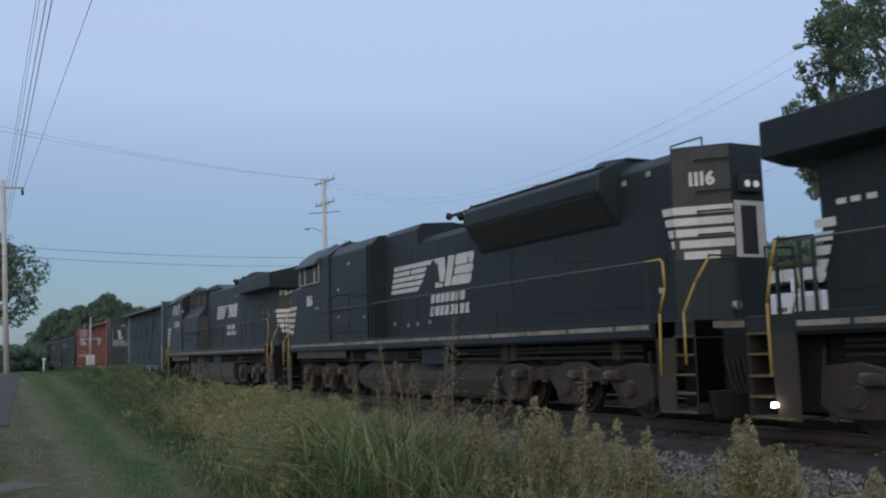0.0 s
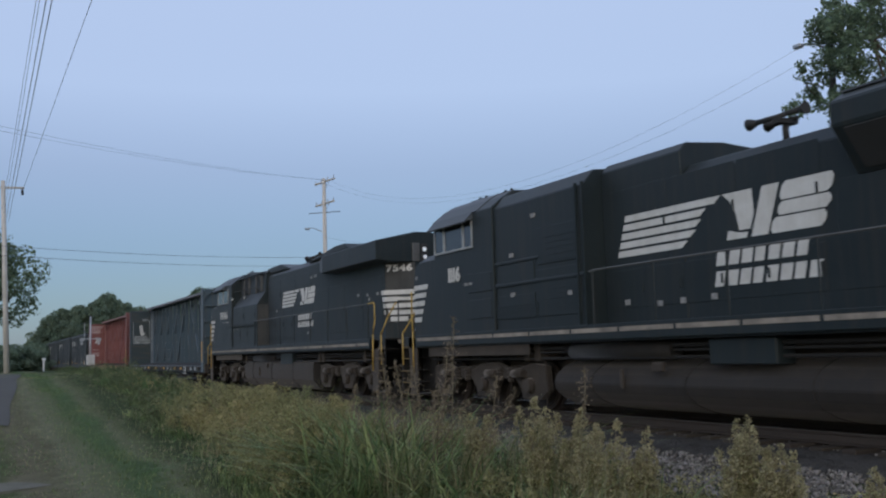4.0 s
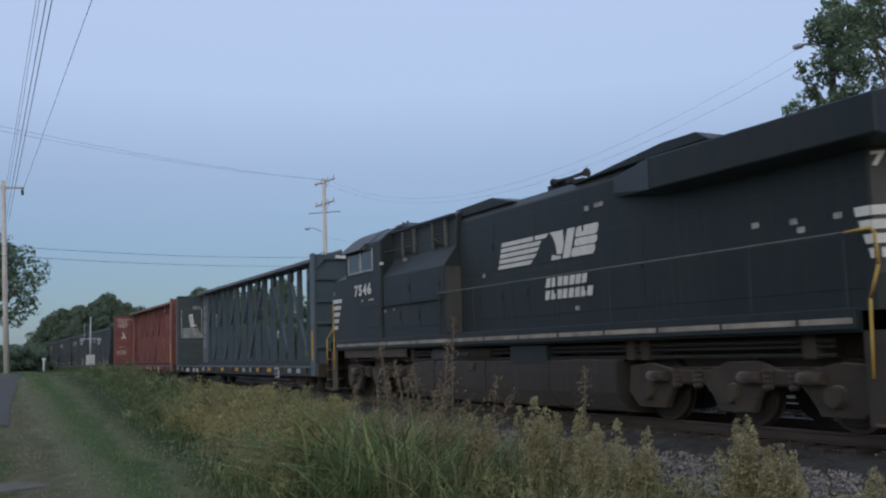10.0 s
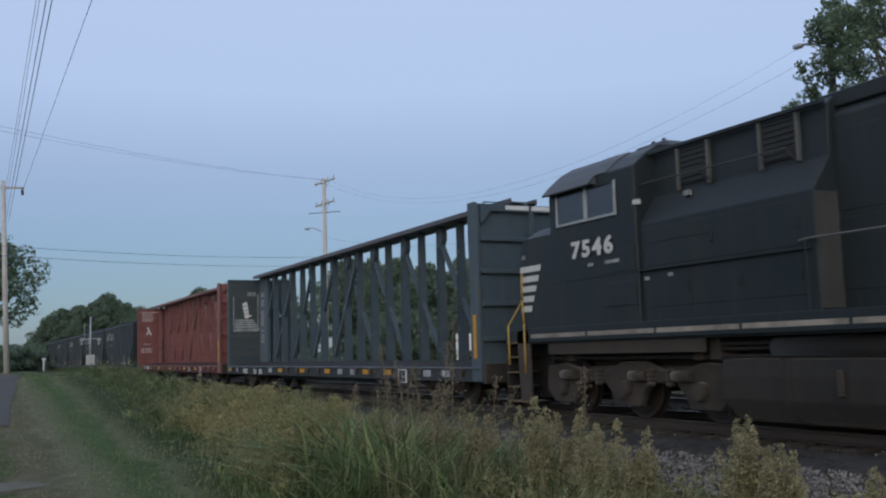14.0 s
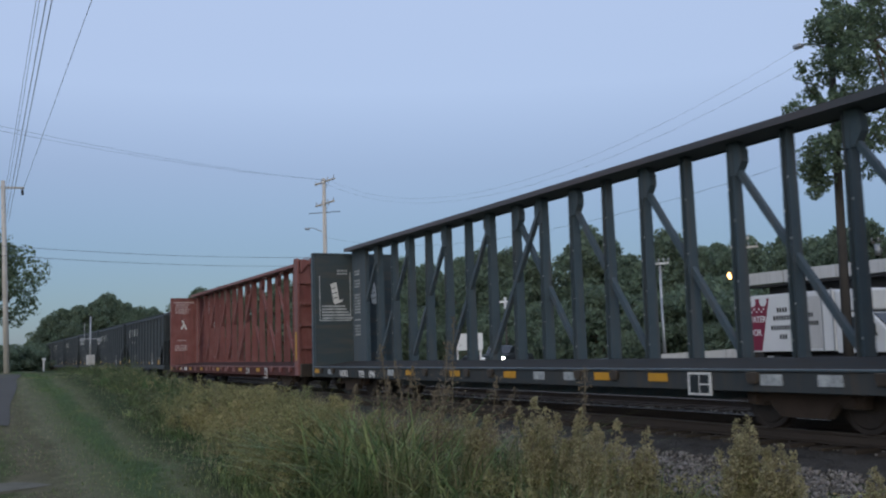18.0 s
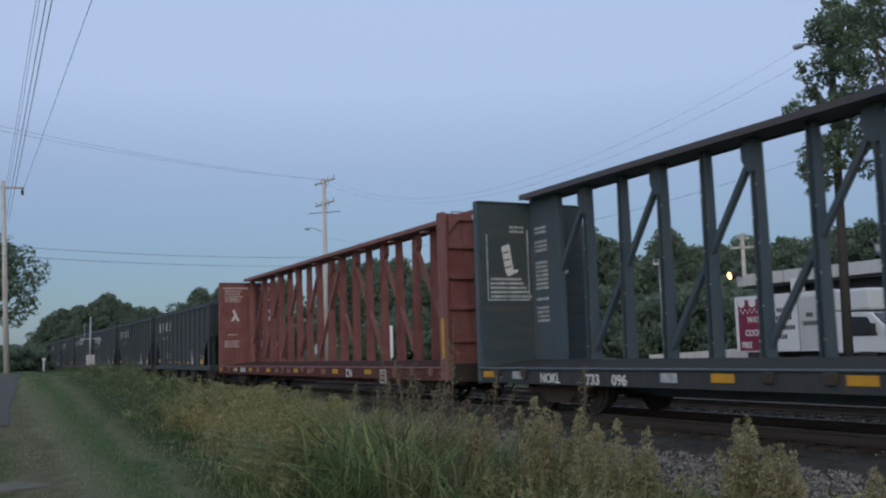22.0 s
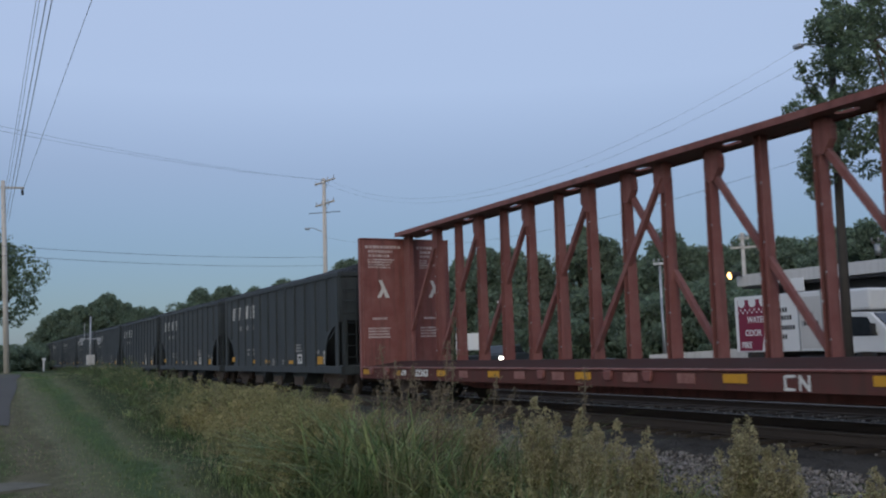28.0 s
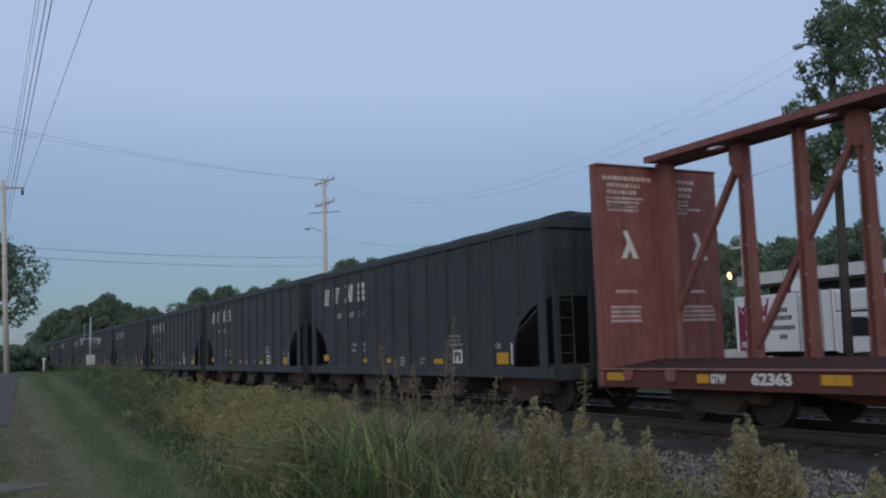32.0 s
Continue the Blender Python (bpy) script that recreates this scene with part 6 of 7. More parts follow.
car_at(pose(-52.6, 29.4, -0.45, 0, 0, 30), "dark parked car beside the road", LOCO_BLACK, False)
sign = thing("notice_board", "plain white board sign on two short posts", "sign", (-39.5, 21.4, 0.1))
part("board", box(-0.02, 0.02, -0.66, 0.62, 1.18, 1.98, 0.01), WHITE_PAINT, sign, at=pose(0, 0, 0, 0, 0, -28))
for y in (-0.6, 0.5):
    part("post", box(-0.10, -0.022, y - 0.05, y + 0.05, -0.3, 1.9, 0.005), WHITE_PAINT, sign, at=pose(0, 0, 0, 0, 0, -28))
board = thing("white_post_board", "tall narrow white board beyond the tracks", "sign", (-48.9, 21.4, 0.1), "white boards")
part("board", box(-0.03, 0.03, -0.16, 0.16, 0.9, 2.68, 0.01), WHITE_PAINT, board, at=pose(0, 0, 0, 0, 0, -24))
part("post", box(-0.09, -0.03, -0.04, 0.04, -0.3, 2.4, 0.005), GALVANISED, board, at=pose(0, 0, 0, 0, 0, -24))
wall_bm = bmesh.new()
for k in range(6):
    a, b = -43.0 + k * 2.1, -43.0 + (k + 1) * 2.1 - 0.03
    za = 0.78 + k * 0.09
    prism(wall_bm, [(a, 0.2), (b, 0.2), (b, za + 0.09), (a, za)], "y", -0.15, 0.15)
solo("low_concrete_wall", wall_bm, GREY_FASCIA, "low pale concrete wall beside the road", "wall", at=pose(3.2, 44.0, 0, 0, 0, 18), kind="structure")

pole_left = utility_pole("utility_pole", "tall weathered pale wooden utility pole beside the road", pose(-54.96, 2.03, 0.6, 1.99, 0, 0), 10.46, POLE_WOOD, (), r=0.155)
part("side_arm", box(-0.05, 0.05, -0.15, 1.04, 10.04, 10.14, 0.01), POLE_WOOD, pole_left)
b = bmesh.new()
tube(b, (0, 0.94, 9.71), (0, 0.94, 10.04), 0.07, 0.05, n=8)
part("insulator", b, RUBBER, pole_left, "dark hanging insulator")
pole_mid = utility_pole("utility_pole", "pale wooden utility pole with two crossarms and a street lamp", pose(-67.7, 24.4, 0.2, 0, 0, 0), 14.5, POLE_WOOD, ((0.25, 1.6, -82), (1.95, 1.5, -82)), r=0.20)
part("lamp_arm", pipe([(0, 0, 10.3), (-0.3, -0.75, 10.68), (-0.42, -1.1, 10.7)], 0.03, 6), GALVANISED, pole_mid)
part("lamp_head", box(-0.55, -0.35, -1.4, -1.05, 10.55, 10.7, 0.03), GALVANISED, pole_mid)
part("lower_arm", pipe([(-0.7, -1.0, 11.85), (0.7, 1.0, 11.9)], 0.03, 6), DARK_POLE, pole_mid)
utility_pole("utility_pole", "pale utility pole with crossarms behind the low building", pose(-42.6, 42.2, 0.3, 0, 0, 0), 7.6, POLE_WOOD, ((0.9, 0.8, -45), (0.35, 0.3, -45)), r=0.16)
can_pole = utility_pole("utility_pole", "short dark pole with two pale transformer cans behind the low building", pose(-33.3, 42.6, 0.3, 0, 0, 0), 6.1, DARK_POLE, ((0.15, 0.5, -45),), r=0.10)
for dy in (-0.28, 0.3):
    b = bmesh.new()
    tube(b, (0.12, dy, 5.25), (0.12, dy, 5.85), 0.2, n=12)
    part("transformer_can", b, GALVANISED, can_pole, "pale grey transformer can")
utility_pole("light_pole", "slim pale pole with a short crossbar", pose(-38.3, 32.1, 0.3, 0, 0, 0), 5.2, GALVANISED, ((0.05, 0.4, -45),), r=0.09, group="slim poles")
utility_pole("light_pole", "slim leaning pale pole", pose(-38.05, 32.0, 0.3, 0, 0, 0), 3.4, GALVANISED, (), lean=-3, r=0.06, group="slim poles")
dark_pole = utility_pole("utility_pole", "dark creosoted utility pole with a street lamp arm, among tree branches", pose(-19.30, 22.97, 0.2, 0, 0, 0), 10.2, DARK_POLE, (), lean=1.06, r=0.15)
part("lamp_arm", pipe([(0, 0, 9.75), (-0.3, -0.28, 9.95), (-0.6, -0.52, 10.0)], 0.035, 6), GALVANISED, dark_pole)
part("lamp_head", box(-0.85, -0.55, -0.66, -0.46, 9.9, 10.03, 0.03), GALVANISED, dark_pole)
nest = thing("nest_box_post", "white cross-shaped box on a slim post before the trees", "post", (-51.6, 30.6, 0.3), "slim poles")
part("post", box(-0.05, 0.05, -0.05, 0.05, -0.4, 3.9, 0.01), DARK_POLE, nest)
part("upright", box(-0.06, 0.06, -0.08, 0.08, 3.5, 4.25, 0.015), WHITE_PAINT, nest, "white upright")
part("crossbar", box(-0.06, 0.06, -0.5, 0.5, 3.9, 4.02, 0.015), WHITE_PAINT, nest, "white crossbar", at=pose(0, 0, 0, 0, 0, -30))

# crossing signal and marker posts near the level crossing
xs_ = thing("crossing_signal", "silver railway crossing signal with flashers and a white relay box", "signal", (-74.5, 8.35, 0.15))
b = bmesh.new()
tube(b, (0, 0, 0), (0, 0, 4.45), 0.075, 0.06, n=10)
part("mast", b, GALVANISED, xs_)
part("flasher_bar", box(-0.03, 0.03, -0.65, 0.65, 2.75, 2.82, 0.005), GALVANISED, xs_)
for y in (-0.6, 0.6):
    b = bmesh.new()
    tube(b, (0.0, y, 2.72), (0.16, y, 2.72), 0.15, n=14)
    part("flasher", b, GALVANISED, xs_)
    b = bmesh.new()
    tube(b, (-0.04, y, 2.45), (0.02, y, 2.45), 0.10, n=14)
    part("flasher", b, GALVANISED, xs_)
part("relay_box", box(-0.25, 0.25, -0.25, 0.30, 0.85, 1.62, 0.03), GREY_FASCIA, xs_, "white relay box")
part("thin_mast", pipe([(0.0, -0.42, 2.8), (0.0, -0.42, 4.0)], 0.025, 6), GALVANISED, xs_)
for x, y, h in ((-69.8, 4.85, 1.2),):
    z0 = float(ground_z(x, y))
    p = thing("marker_post", "short white marker post in the grass", "post", (x, y, z0), "marker posts")
    part("post", box(-0.05, 0.05, -0.05, 0.05, -0.3, h - 0.35, 0.01), WHITE_PAINT, p)
    part("plate", box(-0.01, 0.02, -0.13, 0.13, h - 0.36, h - 0.20, 0.01), WHITE_PAINT, p)
rx, ry = np.meshgrid(np.arange(-46, -24.4, 0.5), np.append(np.linspace(-60.0, 0.0, 61), 0.3), indexing="ij")
ry = np.where(ry > 0.2, 0.90 + 0.062 * (-24 - rx) + 0.04 * np.sin(rx * 0.7), np.minimum(ry, 0.80 + 0.062 * (-24 - rx) - 0.02 * (0 - ry)))
rz = ground_z(rx, ry) + 0.02 + 0.06 * smooth(-6, -9, ry)
ri = np.arange(rx.size).reshape(rx.shape)
side = fast_mesh("side_road", np.stack([rx, ry, rz], -1).reshape(-1, 3), np.stack([ri[:-1, :-1], ri[1:, :-1], ri[1:, 1:], ri[:-1, 1:]], -1).reshape(-1, 4), ASPHALT, True)
slab = []
apron = random.Random(8)
for k in range(18):
    a = 2 * math.pi * k / 18
    slab.append((-16.42 + 0.82 * math.cos(a) * apron.uniform(0.88, 1.1), 0.25 + 1.15 * math.sin(a) * apron.uniform(0.92, 1.06)))
solo("gravel_apron", prism_of(slab, "z", -0.66, -0.56), surface("packed_pale_gravel", (0.165, 0.158, 0.13), (0.11, 0.105, 0.08), 0.95, coarse=2.5, fine=40, mix=0.7, bump=0.5, spec=0.1), "pale packed gravel patch in the verge", "gravel patch", kind="structure")
tagged(new("side_road", side), "grey asphalt of the road beside the verge", "road", kind="structure")

# cables: along the road overhead, and across behind the tracks
for start, over, r in (
        ((-54.77, 1.85, 9.05), (34.46, 0.58, 8.40), 0.010),
        ((-54.76, 1.96, 8.84), (34.45, 0.69, 8.76), 0.010),
        ((-54.78, 1.65, 9.44), (30.55, 0.64, 9.13), 0.006),
        ((-54.77, 1.74, 9.26), (30.54, 0.67, 9.44), 0.006),
        ((-54.74, 2.62, 10.52), (24.27, 2.78, 10.13), 0.008),
        ):
    cable([start, over], r, 0.0, "black overhead power cable beside the road")
for k, (dy, z) in enumerate(((-0.9, 14.6), (0.9, 14.6))):
    cable([(-40.0, -9.0 + dy, 12.2), (-67.7, 24.4 + dy * 0.5, z)], 0.006, 0.6, "thin overhead wire reaching the utility pole")
    cable([(-67.7, 24.4 + dy * 0.5, z), (-19.4, 22.9 + dy * 0.3, 10.2 + dy * 0.45)], 0.0038, 3.0, "thin overhead wire behind the train")
for z, z2 in ((8.65, 6.5), (8.0, 6.1)):
    cable([(-44.0, -6.0, z2 + 0.3), (-67.7, 24.4, z)], 0.011, 0.4, "dark bundled cable below the wires")
cable([(-67.7, 24.4, 10.2), (-19.4, 22.9, 6.9)], 0.006, 1.6, "thin overhead wire behind the train")


# ---- trees ----
def leaf_cloud(rng, centers, radii, per, size, squash=0.8):
    """Many small leaf faces round the given centres."""
    cs = np.repeat(centers, per, axis=0)
    rs = np.repeat(radii, per)
    n = len(cs)
    d = rng.normal(size=(n, 3))
    d /= np.linalg.norm(d, axis=1)[:, None]
    p = cs + d * (rs * rng.uniform(0.35, 1.0, n) ** 0.6)[:, None] * np.array([1, 1, squash])
    u = rng.normal(size=(n, 3))
    u /= np.linalg.norm(u, axis=1)[:, None]
    v = np.cross(u, rng.normal(size=(n, 3)))
    v /= np.linalg.norm(v, axis=1)[:, None]
    s = (size * rng.uniform(0.6, 1.4, n))[:, None]
    quad = np.stack([p - u * s, p + v * s * 0.45, p + u * s, p - v * s * 0.45], 1).reshape(-1, 3)
    return quad, np.arange(4 * n).reshape(-1, 4)


def tree(name, seed, height, spread, base, clumps, per, size, leaves, label, at, category="tree", group="", clump=0.34, taper=0.0, trunk_r=0.22):
    rng = np.random.default_rng(seed)
    t = thing(name, label, category, at, group)
    trunk = bmesh.new()
    knots = [Vector((0, 0, -0.4))]
    for k in range(5):
        knots.append(Vector((rng.normal() * 0.12 * k, rng.normal() * 0.12 * k, height * (0.18 + 0.15 * k))))
    for k in range(5):
        tube(trunk, knots[k], knots[k + 1], trunk_r * (1 - 0.17 * k), trunk_r * (1 - 0.17 * (k + 1)), n=9, cap=False)
    centers = []
    for k in range(clumps):
        a = rng.uniform(0, 6.28319)
        h = rng.uniform(0, 1)
        r = spread * math.sqrt(max(0.05, 1 - (2 * h - 0.85) ** 2)) * rng.uniform(0.25, 1.0) * (1 + taper * (0.5 - h))
        centers.append((r * math.cos(a), r * math.sin(a), base + (height - base) * h + rng.normal() * 0.25))
    centers = np.array(centers)
    for c in centers[:: max(1, clumps // 16)]:
        k = rng.integers(2, 6)
        mid = knots[k].lerp(Vector(c), 0.55) + Vector((0, 0, 0.25))
        tube(trunk, knots[k], mid, trunk_r * 0.3, trunk_r * 0.18, n=6, cap=False)
        tube(trunk, mid, c, trunk_r * 0.18, trunk_r * 0.04, n=5, cap=False)
    part("trunk", trunk, BARK, t, "tapered trunk with limbs")
    v, f = leaf_cloud(rng, centers, rng.uniform(0.5, 1.0, clumps) * spread * clump, per, size)
    part("crown", fast_mesh("crown", v, f, leaves), leaves, t, "uneven leafy crown")
    return t


far_kinds = [tree("tree", 11, 9.5, 3.6, 1.6, 84, 190, 0.2, LEAF_DARK, "dark green broadleaf tree in the tree line", pose(-73.9, 42.0, 0.3), group="tree line"),
             tree("tree", 12, 10.5, 3.2, 1.2, 80, 190, 0.2, LEAF_DARK, "dark green broadleaf tree in the tree line", pose(-63.5, 45.3, 0.3), group="tree line"),
             tree("tree", 13, 8.5, 4.0, 0.8, 90, 190, 0.2, LEAF_DARK, "dark green broadleaf tree in the tree line", pose(-54.7, 46.8, 0.3), group="tree line"),
             tree("bush", 14, 4.2, 3.4, 0.2, 60, 170, 0.19, LEAF_DARK, "dark green undergrowth at the foot of the trees", pose(-66.0, 40.0, 0.3), category="bush", group="undergrowth")]
spots = [(-187, 29, 10.2), (-167, 29, 10.2), (-146, 32, 11.2), (-145, 36, 12), (-135, 37.6, 11.4), (-134, 41.5, 11.6), (-112, 43.6, 13), (-111, 46, 13.3), (-100, 45, 11.4), (-90, 44, 10.4), (-80, 42.3, 10.2), (-67.3, 43.2, 8.6), (-59, 46.5, 8.2), (-58, 48, 8.9), (-53.5, 48.2, 7.9), (-58.2, 55, 9.2), (-62.5, 46.7, 10.0), (-72.7, 44, 9.6), (-50, 50, 8.4), (-46, 50, 8.0), (-63.8, 63.5, 10.2), (-68.1, 73.2, 11.4), (-66, 75, 10.4), (-58, 66, 9.5), (-38.5, 46, 7.7), (-34.2, 43, 7.6), (-32, 44.5, 7.7), (-28, 46, 8),
         (-149.7, 12.2, 7.2), (-154.5, 14.5, 8.6), (-149.4, 15.2, 9.4), (-149, 17.4, 10), (-149, 19, 10.6), (-153.6, 21, 10.3), (-158, 23.4, 9.6), (-145, 23, 8.5), (-160, 17, 9), (-146, 14, 7.0), (-152, 18.2, 9.9), (-147, 21.5, 9.6), (-151, 24.5, 9.0), (-156, 26.5, 8.6), (-160, 29, 8.2), (-148, 9.4, 5.9), (-149, 11.2, 7.6), (-150.5, 13.0, 9.0)]
for k, (x, y, top) in enumerate(spots):
    src = far_kinds[k % 3]
    h = (9.5, 10.5, 8.5)[k % 3]
    s = (top - 0.2) / (h + 0.4)
    copy_thing(src, Matrix.Translation((x, y, 0.2)) @ Matrix.Rotation(k * 1.9, 4, "Z") @ Matrix.Diagonal((s, s, s, 1)))
for k in range(34):
    x = -100 + k * 2.05
    y = 41.0 + 2.0 * math.sin(k * 2.1) - (0 if x < -45 else (x + 45) * 0.1)
    s = 0.8 + 0.35 * math.sin(k * 1.7)
    copy_thing(far_kinds[3], Matrix.Translation((x, y, 0.2)) @ Matrix.Rotation(k * 2.3, 4, "Z") @ Matrix.Diagonal((s, s, s, 1)))
for k, (x, y, s) in enumerate(((-110, 4.2, 0.72), (-111, 5.9, 0.66), (-104.8, 2.2, 0.6), (-112, 1.6, 0.85), (-116, 7.2, 0.55), (-140, 8.5, 0.9), (-143, 26, 1.3), (-139, 29, 1.2), (-150, 26, 1.5), (-140, 14.8, 0.5), (-141, 18, 0.7))):
    copy_thing(far_kinds[3], Matrix.Translation((x, y, 0.0)) @ Matrix.Rotation(k * 2.9, 4, "Z") @ Matrix.Diagonal((s, s, s, 1)))
tree("tree", 21, 8.3, 3.3, 3.7, 90, 150, 0.12, LEAF_NEAR, "leafy tree overhanging the road beside the pale pole", pose(-62.5, 1.0, 0.5), trunk_r=0.25)
near_tree = tree("tree", 27, 12.6, 2.9, 6.3, 160, 190, 0.075, LEAF_NEAR, "tall leafy tree behind the dark pole beyond the tracks", pose(-16.97, 22.88, 0.37) @ Matrix.Diagonal((0.93, 0.93, 0.93, 1)), clump=0.20, taper=0.3, trunk_r=0.2)
reach = [Vector((-1.1, -0.75, 7.3)), Vector((-1.75, -1.0, 8.3)), Vector((-2.1, -1.25, 8.75)), Vector((-2.28, -1.4, 9.55))]
limb = bmesh.new()
for i in range(3):
    tube(limb, reach[i], reach[i + 1], 0.05 - 0.015 * i, 0.035 - 0.013 * i, n=6, cap=False)
limb = part("reaching_branch", limb, BARK, near_tree, "thin reaching branch")
spray = np.random.default_rng(61)
k = spray.uniform(0, 1, 46) ** 1.4 * 2.999
pos = np.array([np.array(reach[int(v)].lerp(reach[int(v) + 1], v % 1)) for v in k]) + spray.normal(size=(46, 3)) * 0.09
v, f = leaf_cloud(spray, pos, np.full(46, 0.13), 12, 0.075)
tagged(part("branch_leaves", fast_mesh("branch_leaves", v, f, LEAF_NEAR), LEAF_NEAR, limb), kind="stuff")
droop = [Vector((-1.3, -0.4, 7.6)), Vector((-2.2, -0.6, 7.2)), Vector((-2.7, -0.6, 6.4)), Vector((-2.6, -0.55, 5.5))]
bough = bmesh.new()
for i in range(3):
    tube(bough, droop[i], droop[i + 1], 0.05 - 0.012 * i, 0.038 - 0.012 * i, n=6, cap=False)
bough = part("drooping_branch", bough, BARK, near_tree, "thin drooping branch")
k = spray.uniform(0, 1, 60) ** 0.8 * 2.999
pos = np.array([np.array(droop[int(v)].lerp(droop[int(v) + 1], v % 1)) for v in k]) + spray.normal(size=(60, 3)) * 0.26
v, f = leaf_cloud(spray, pos, np.full(60, 0.26), 46, 0.075)
tagged(part("branch_leaves", fast_mesh("branch_leaves", v, f, LEAF_NEAR), LEAF_NEAR, bough), kind="stuff")
rng = np.random.default_rng(5)
ang = rng.uniform(0, 6.28319, 900)
dist = rng.uniform(260, 340, 900)
cen = np.stack([np.cos(ang) * dist, np.sin(ang) * dist, rng.uniform(0.5, 9, 900)], -1)
keep = ~((cen[:, 0] < -200) & (np.abs(cen[:, 1] - 13) < 12))
cen = cen[keep]
v, f = leaf_cloud(rng, cen, rng.uniform(2.5, 5, len(cen)), 40, 1.3)
tagged(new("far_woods", fast_mesh("far_woods", v, f, LEAF_DARK)), "far dark woods along the horizon", "woods", kind="stuff")


# ---- grass, weeds, stones ----
def blades(name, roots, heights, widths, bend, material, rng, rows=(0.0, 0.38, 0.72, 1.0)):
    """Bent tapered blades, one strip each."""
    n = len(roots)
    a = rng.uniform(0, 6.28319, n)
    side = np.stack([np.cos(a + 1.5708), np.sin(a + 1.5708), np.zeros(n)], -1)
    out = np.stack([np.cos(a), np.sin(a), np.zeros(n)], -1)
    vs = []
    for t in rows:
        c = roots + out * (bend * heights * t ** 2)[:, None]
        c[:, 2] += heights * t * (1 - 0.25 * bend * t)
        w = (widths * (1 - t) ** 0.6 + 0.0008)[:, None]
        vs += [c - side * w, c + side * w]
    v = np.stack(vs, 1).reshape(-1, 3)
    k = 2 * len(rows)
    base = (np.arange(n) * k)[:, None, None]
    quad = np.array([[2 * i, 2 * i + 1, 2 * i + 3, 2 * i + 2] for i in range(len(rows) - 1)])[None]
    return fast_mesh(name, v, (base + quad).reshape(-1, 4), material)


def verge(x):
    """Where the tall growth begins, going away from the road."""
    return 3.75 + 0.03 * (-x - 12) + 0.25 * np.sin(x * 0.6) + 0.12 * np.sin(x * 1.9 + 1)


def patch(rng, n, x0, x1, y0, y1):
    """Places, closer together near the road's bend."""
    x = x1 - (x1 - x0) * rng.uniform(0, 1, n) ** 1.6
    y = rng.uniform(y0, y1, n)
    return x, y


def growth(x, y):
    """How tall the weeds stand."""
    wave = 0.5 + 0.25 * np.sin(x * 1.7 + 0.8 * np.sin(y * 2.1)) + 0.25 * np.sin(y * 2.9 + x * 0.9)
    wave = wave + 0.22 * np.sin(x * 3.7 + 1.7 * np.sin(y * 1.3)) * np.cos(y * 3.3)
    h = 0.56 + 0.74 * wave
    h *= 0.22 + 0.78 * smooth(-0.2, 1.1, y - verge(x))
    h *= 1 - 0.55 * smooth(7.3, 8.4, y)
    far = smooth(-20, -27, x)
    h *= 1 - far * 0.62 * smooth(6.0, 7.0, y)
    h *= 1 - 0.42 * smooth(-21, -27, x) - 0.22 * smooth(-34, -50, x)
    return h


def thin_out(rng, x, y):
    a = np.degrees(np.arctan2(y, -x))
    return rng.uniform(0, 1, len(x)) > smooth(31, 41, a) * 0.97


rng = np.random.default_rng(77)


def tufts(rng, cx, cy, count, spread):
    """Blade roots gathered in tufts: places, and the tuft of each."""
    which = np.repeat(np.arange(len(cx)), count)
    n = len(which)
    r, a = spread * np.sqrt(rng.uniform(0, 1, n)), rng.uniform(0, 6.28319, n)
    return cx[which] + r * np.cos(a), cy[which] + r * np.sin(a), which


def gaps(x, y, rng):
    """Fewer plants in irregular hollows between the clumps."""
    w = np.sin(2.3 * x + 1.4 * np.sin(1.9 * y)) + np.sin(3.1 * y + 1.1 * np.sin(1.3 * x)) + 0.7 * np.sin(5.3 * x - 2.7 * y)
    return rng.uniform(0, 1, len(x)) < 0.05 + 0.95 * smooth(-0.75, 0.1, w)


def sow(rng, n, y0, y1, chance):
    x, y = patch(rng, n, -64, -5, y0, y1)
    ok = (y > verge(x) - 0.15 + 0.3 * rng.normal(size=n)) & gaps(x, y, rng) & thin_out(rng, x, y) & (rng.uniform(0, 1, n) < chance(x, y))
    return x[ok], y[ok]


def lay(name, label, material, cx, cy, count, spread, size, width, bend, vary=(0.5, 1.1)):
    x, y, which = tufts(rng, cx, cy, count, spread)
    tall = (growth(cx, cy) * rng.uniform(0.7, 1.2, len(cx)))[which]
    h = size * tall * rng.uniform(*vary, len(x))
    roots = np.stack([x, y, ground_z(x, y) - 0.03], -1)
    tagged(new(name, blades(name, roots, h, rng.uniform(*width, len(x)), rng.uniform(*bend, len(x)), material, rng)), label, "grass", kind="stuff")
    return roots, h


# fine straw-coloured grass, thickest in the middle stretch and towards the ballast
cx, cy = sow(rng, 4300, 3.1, 8.7, lambda x, y: np.clip(0.16 + 0.2 * smooth(-15, -13, x) + 0.84 * smooth(-23.5, -20.5, x) * (1 - smooth(-15.8, -13.8, x)) + (0.12 + 0.25 * smooth(-24, -20, x)) * smooth(5.6, 7.0, y), 0, 1))
straw_roots, straw_h = lay("straw_grass", "tall dry straw-coloured grass beside the ballast", GRASS_STRAW, cx, cy, 15, 0.16, 0.88, (0.0025, 0.006), (0.05, 0.4))
# green grass
cx, cy = sow(rng, 4400, 2.8, 7.6, lambda x, y: np.clip(0.9 - 0.72 * smooth(-23.5, -20.5, x) * (1 - smooth(-16, -14, x)) - 0.3 * smooth(6.2, 7.4, y), 0.1, 1))
lay("tall_grass", "tall uncut green grass along the railway", GRASS_GREEN, cx, cy, 20, 0.17, 0.80, (0.004, 0.010), (0.15, 1.0))
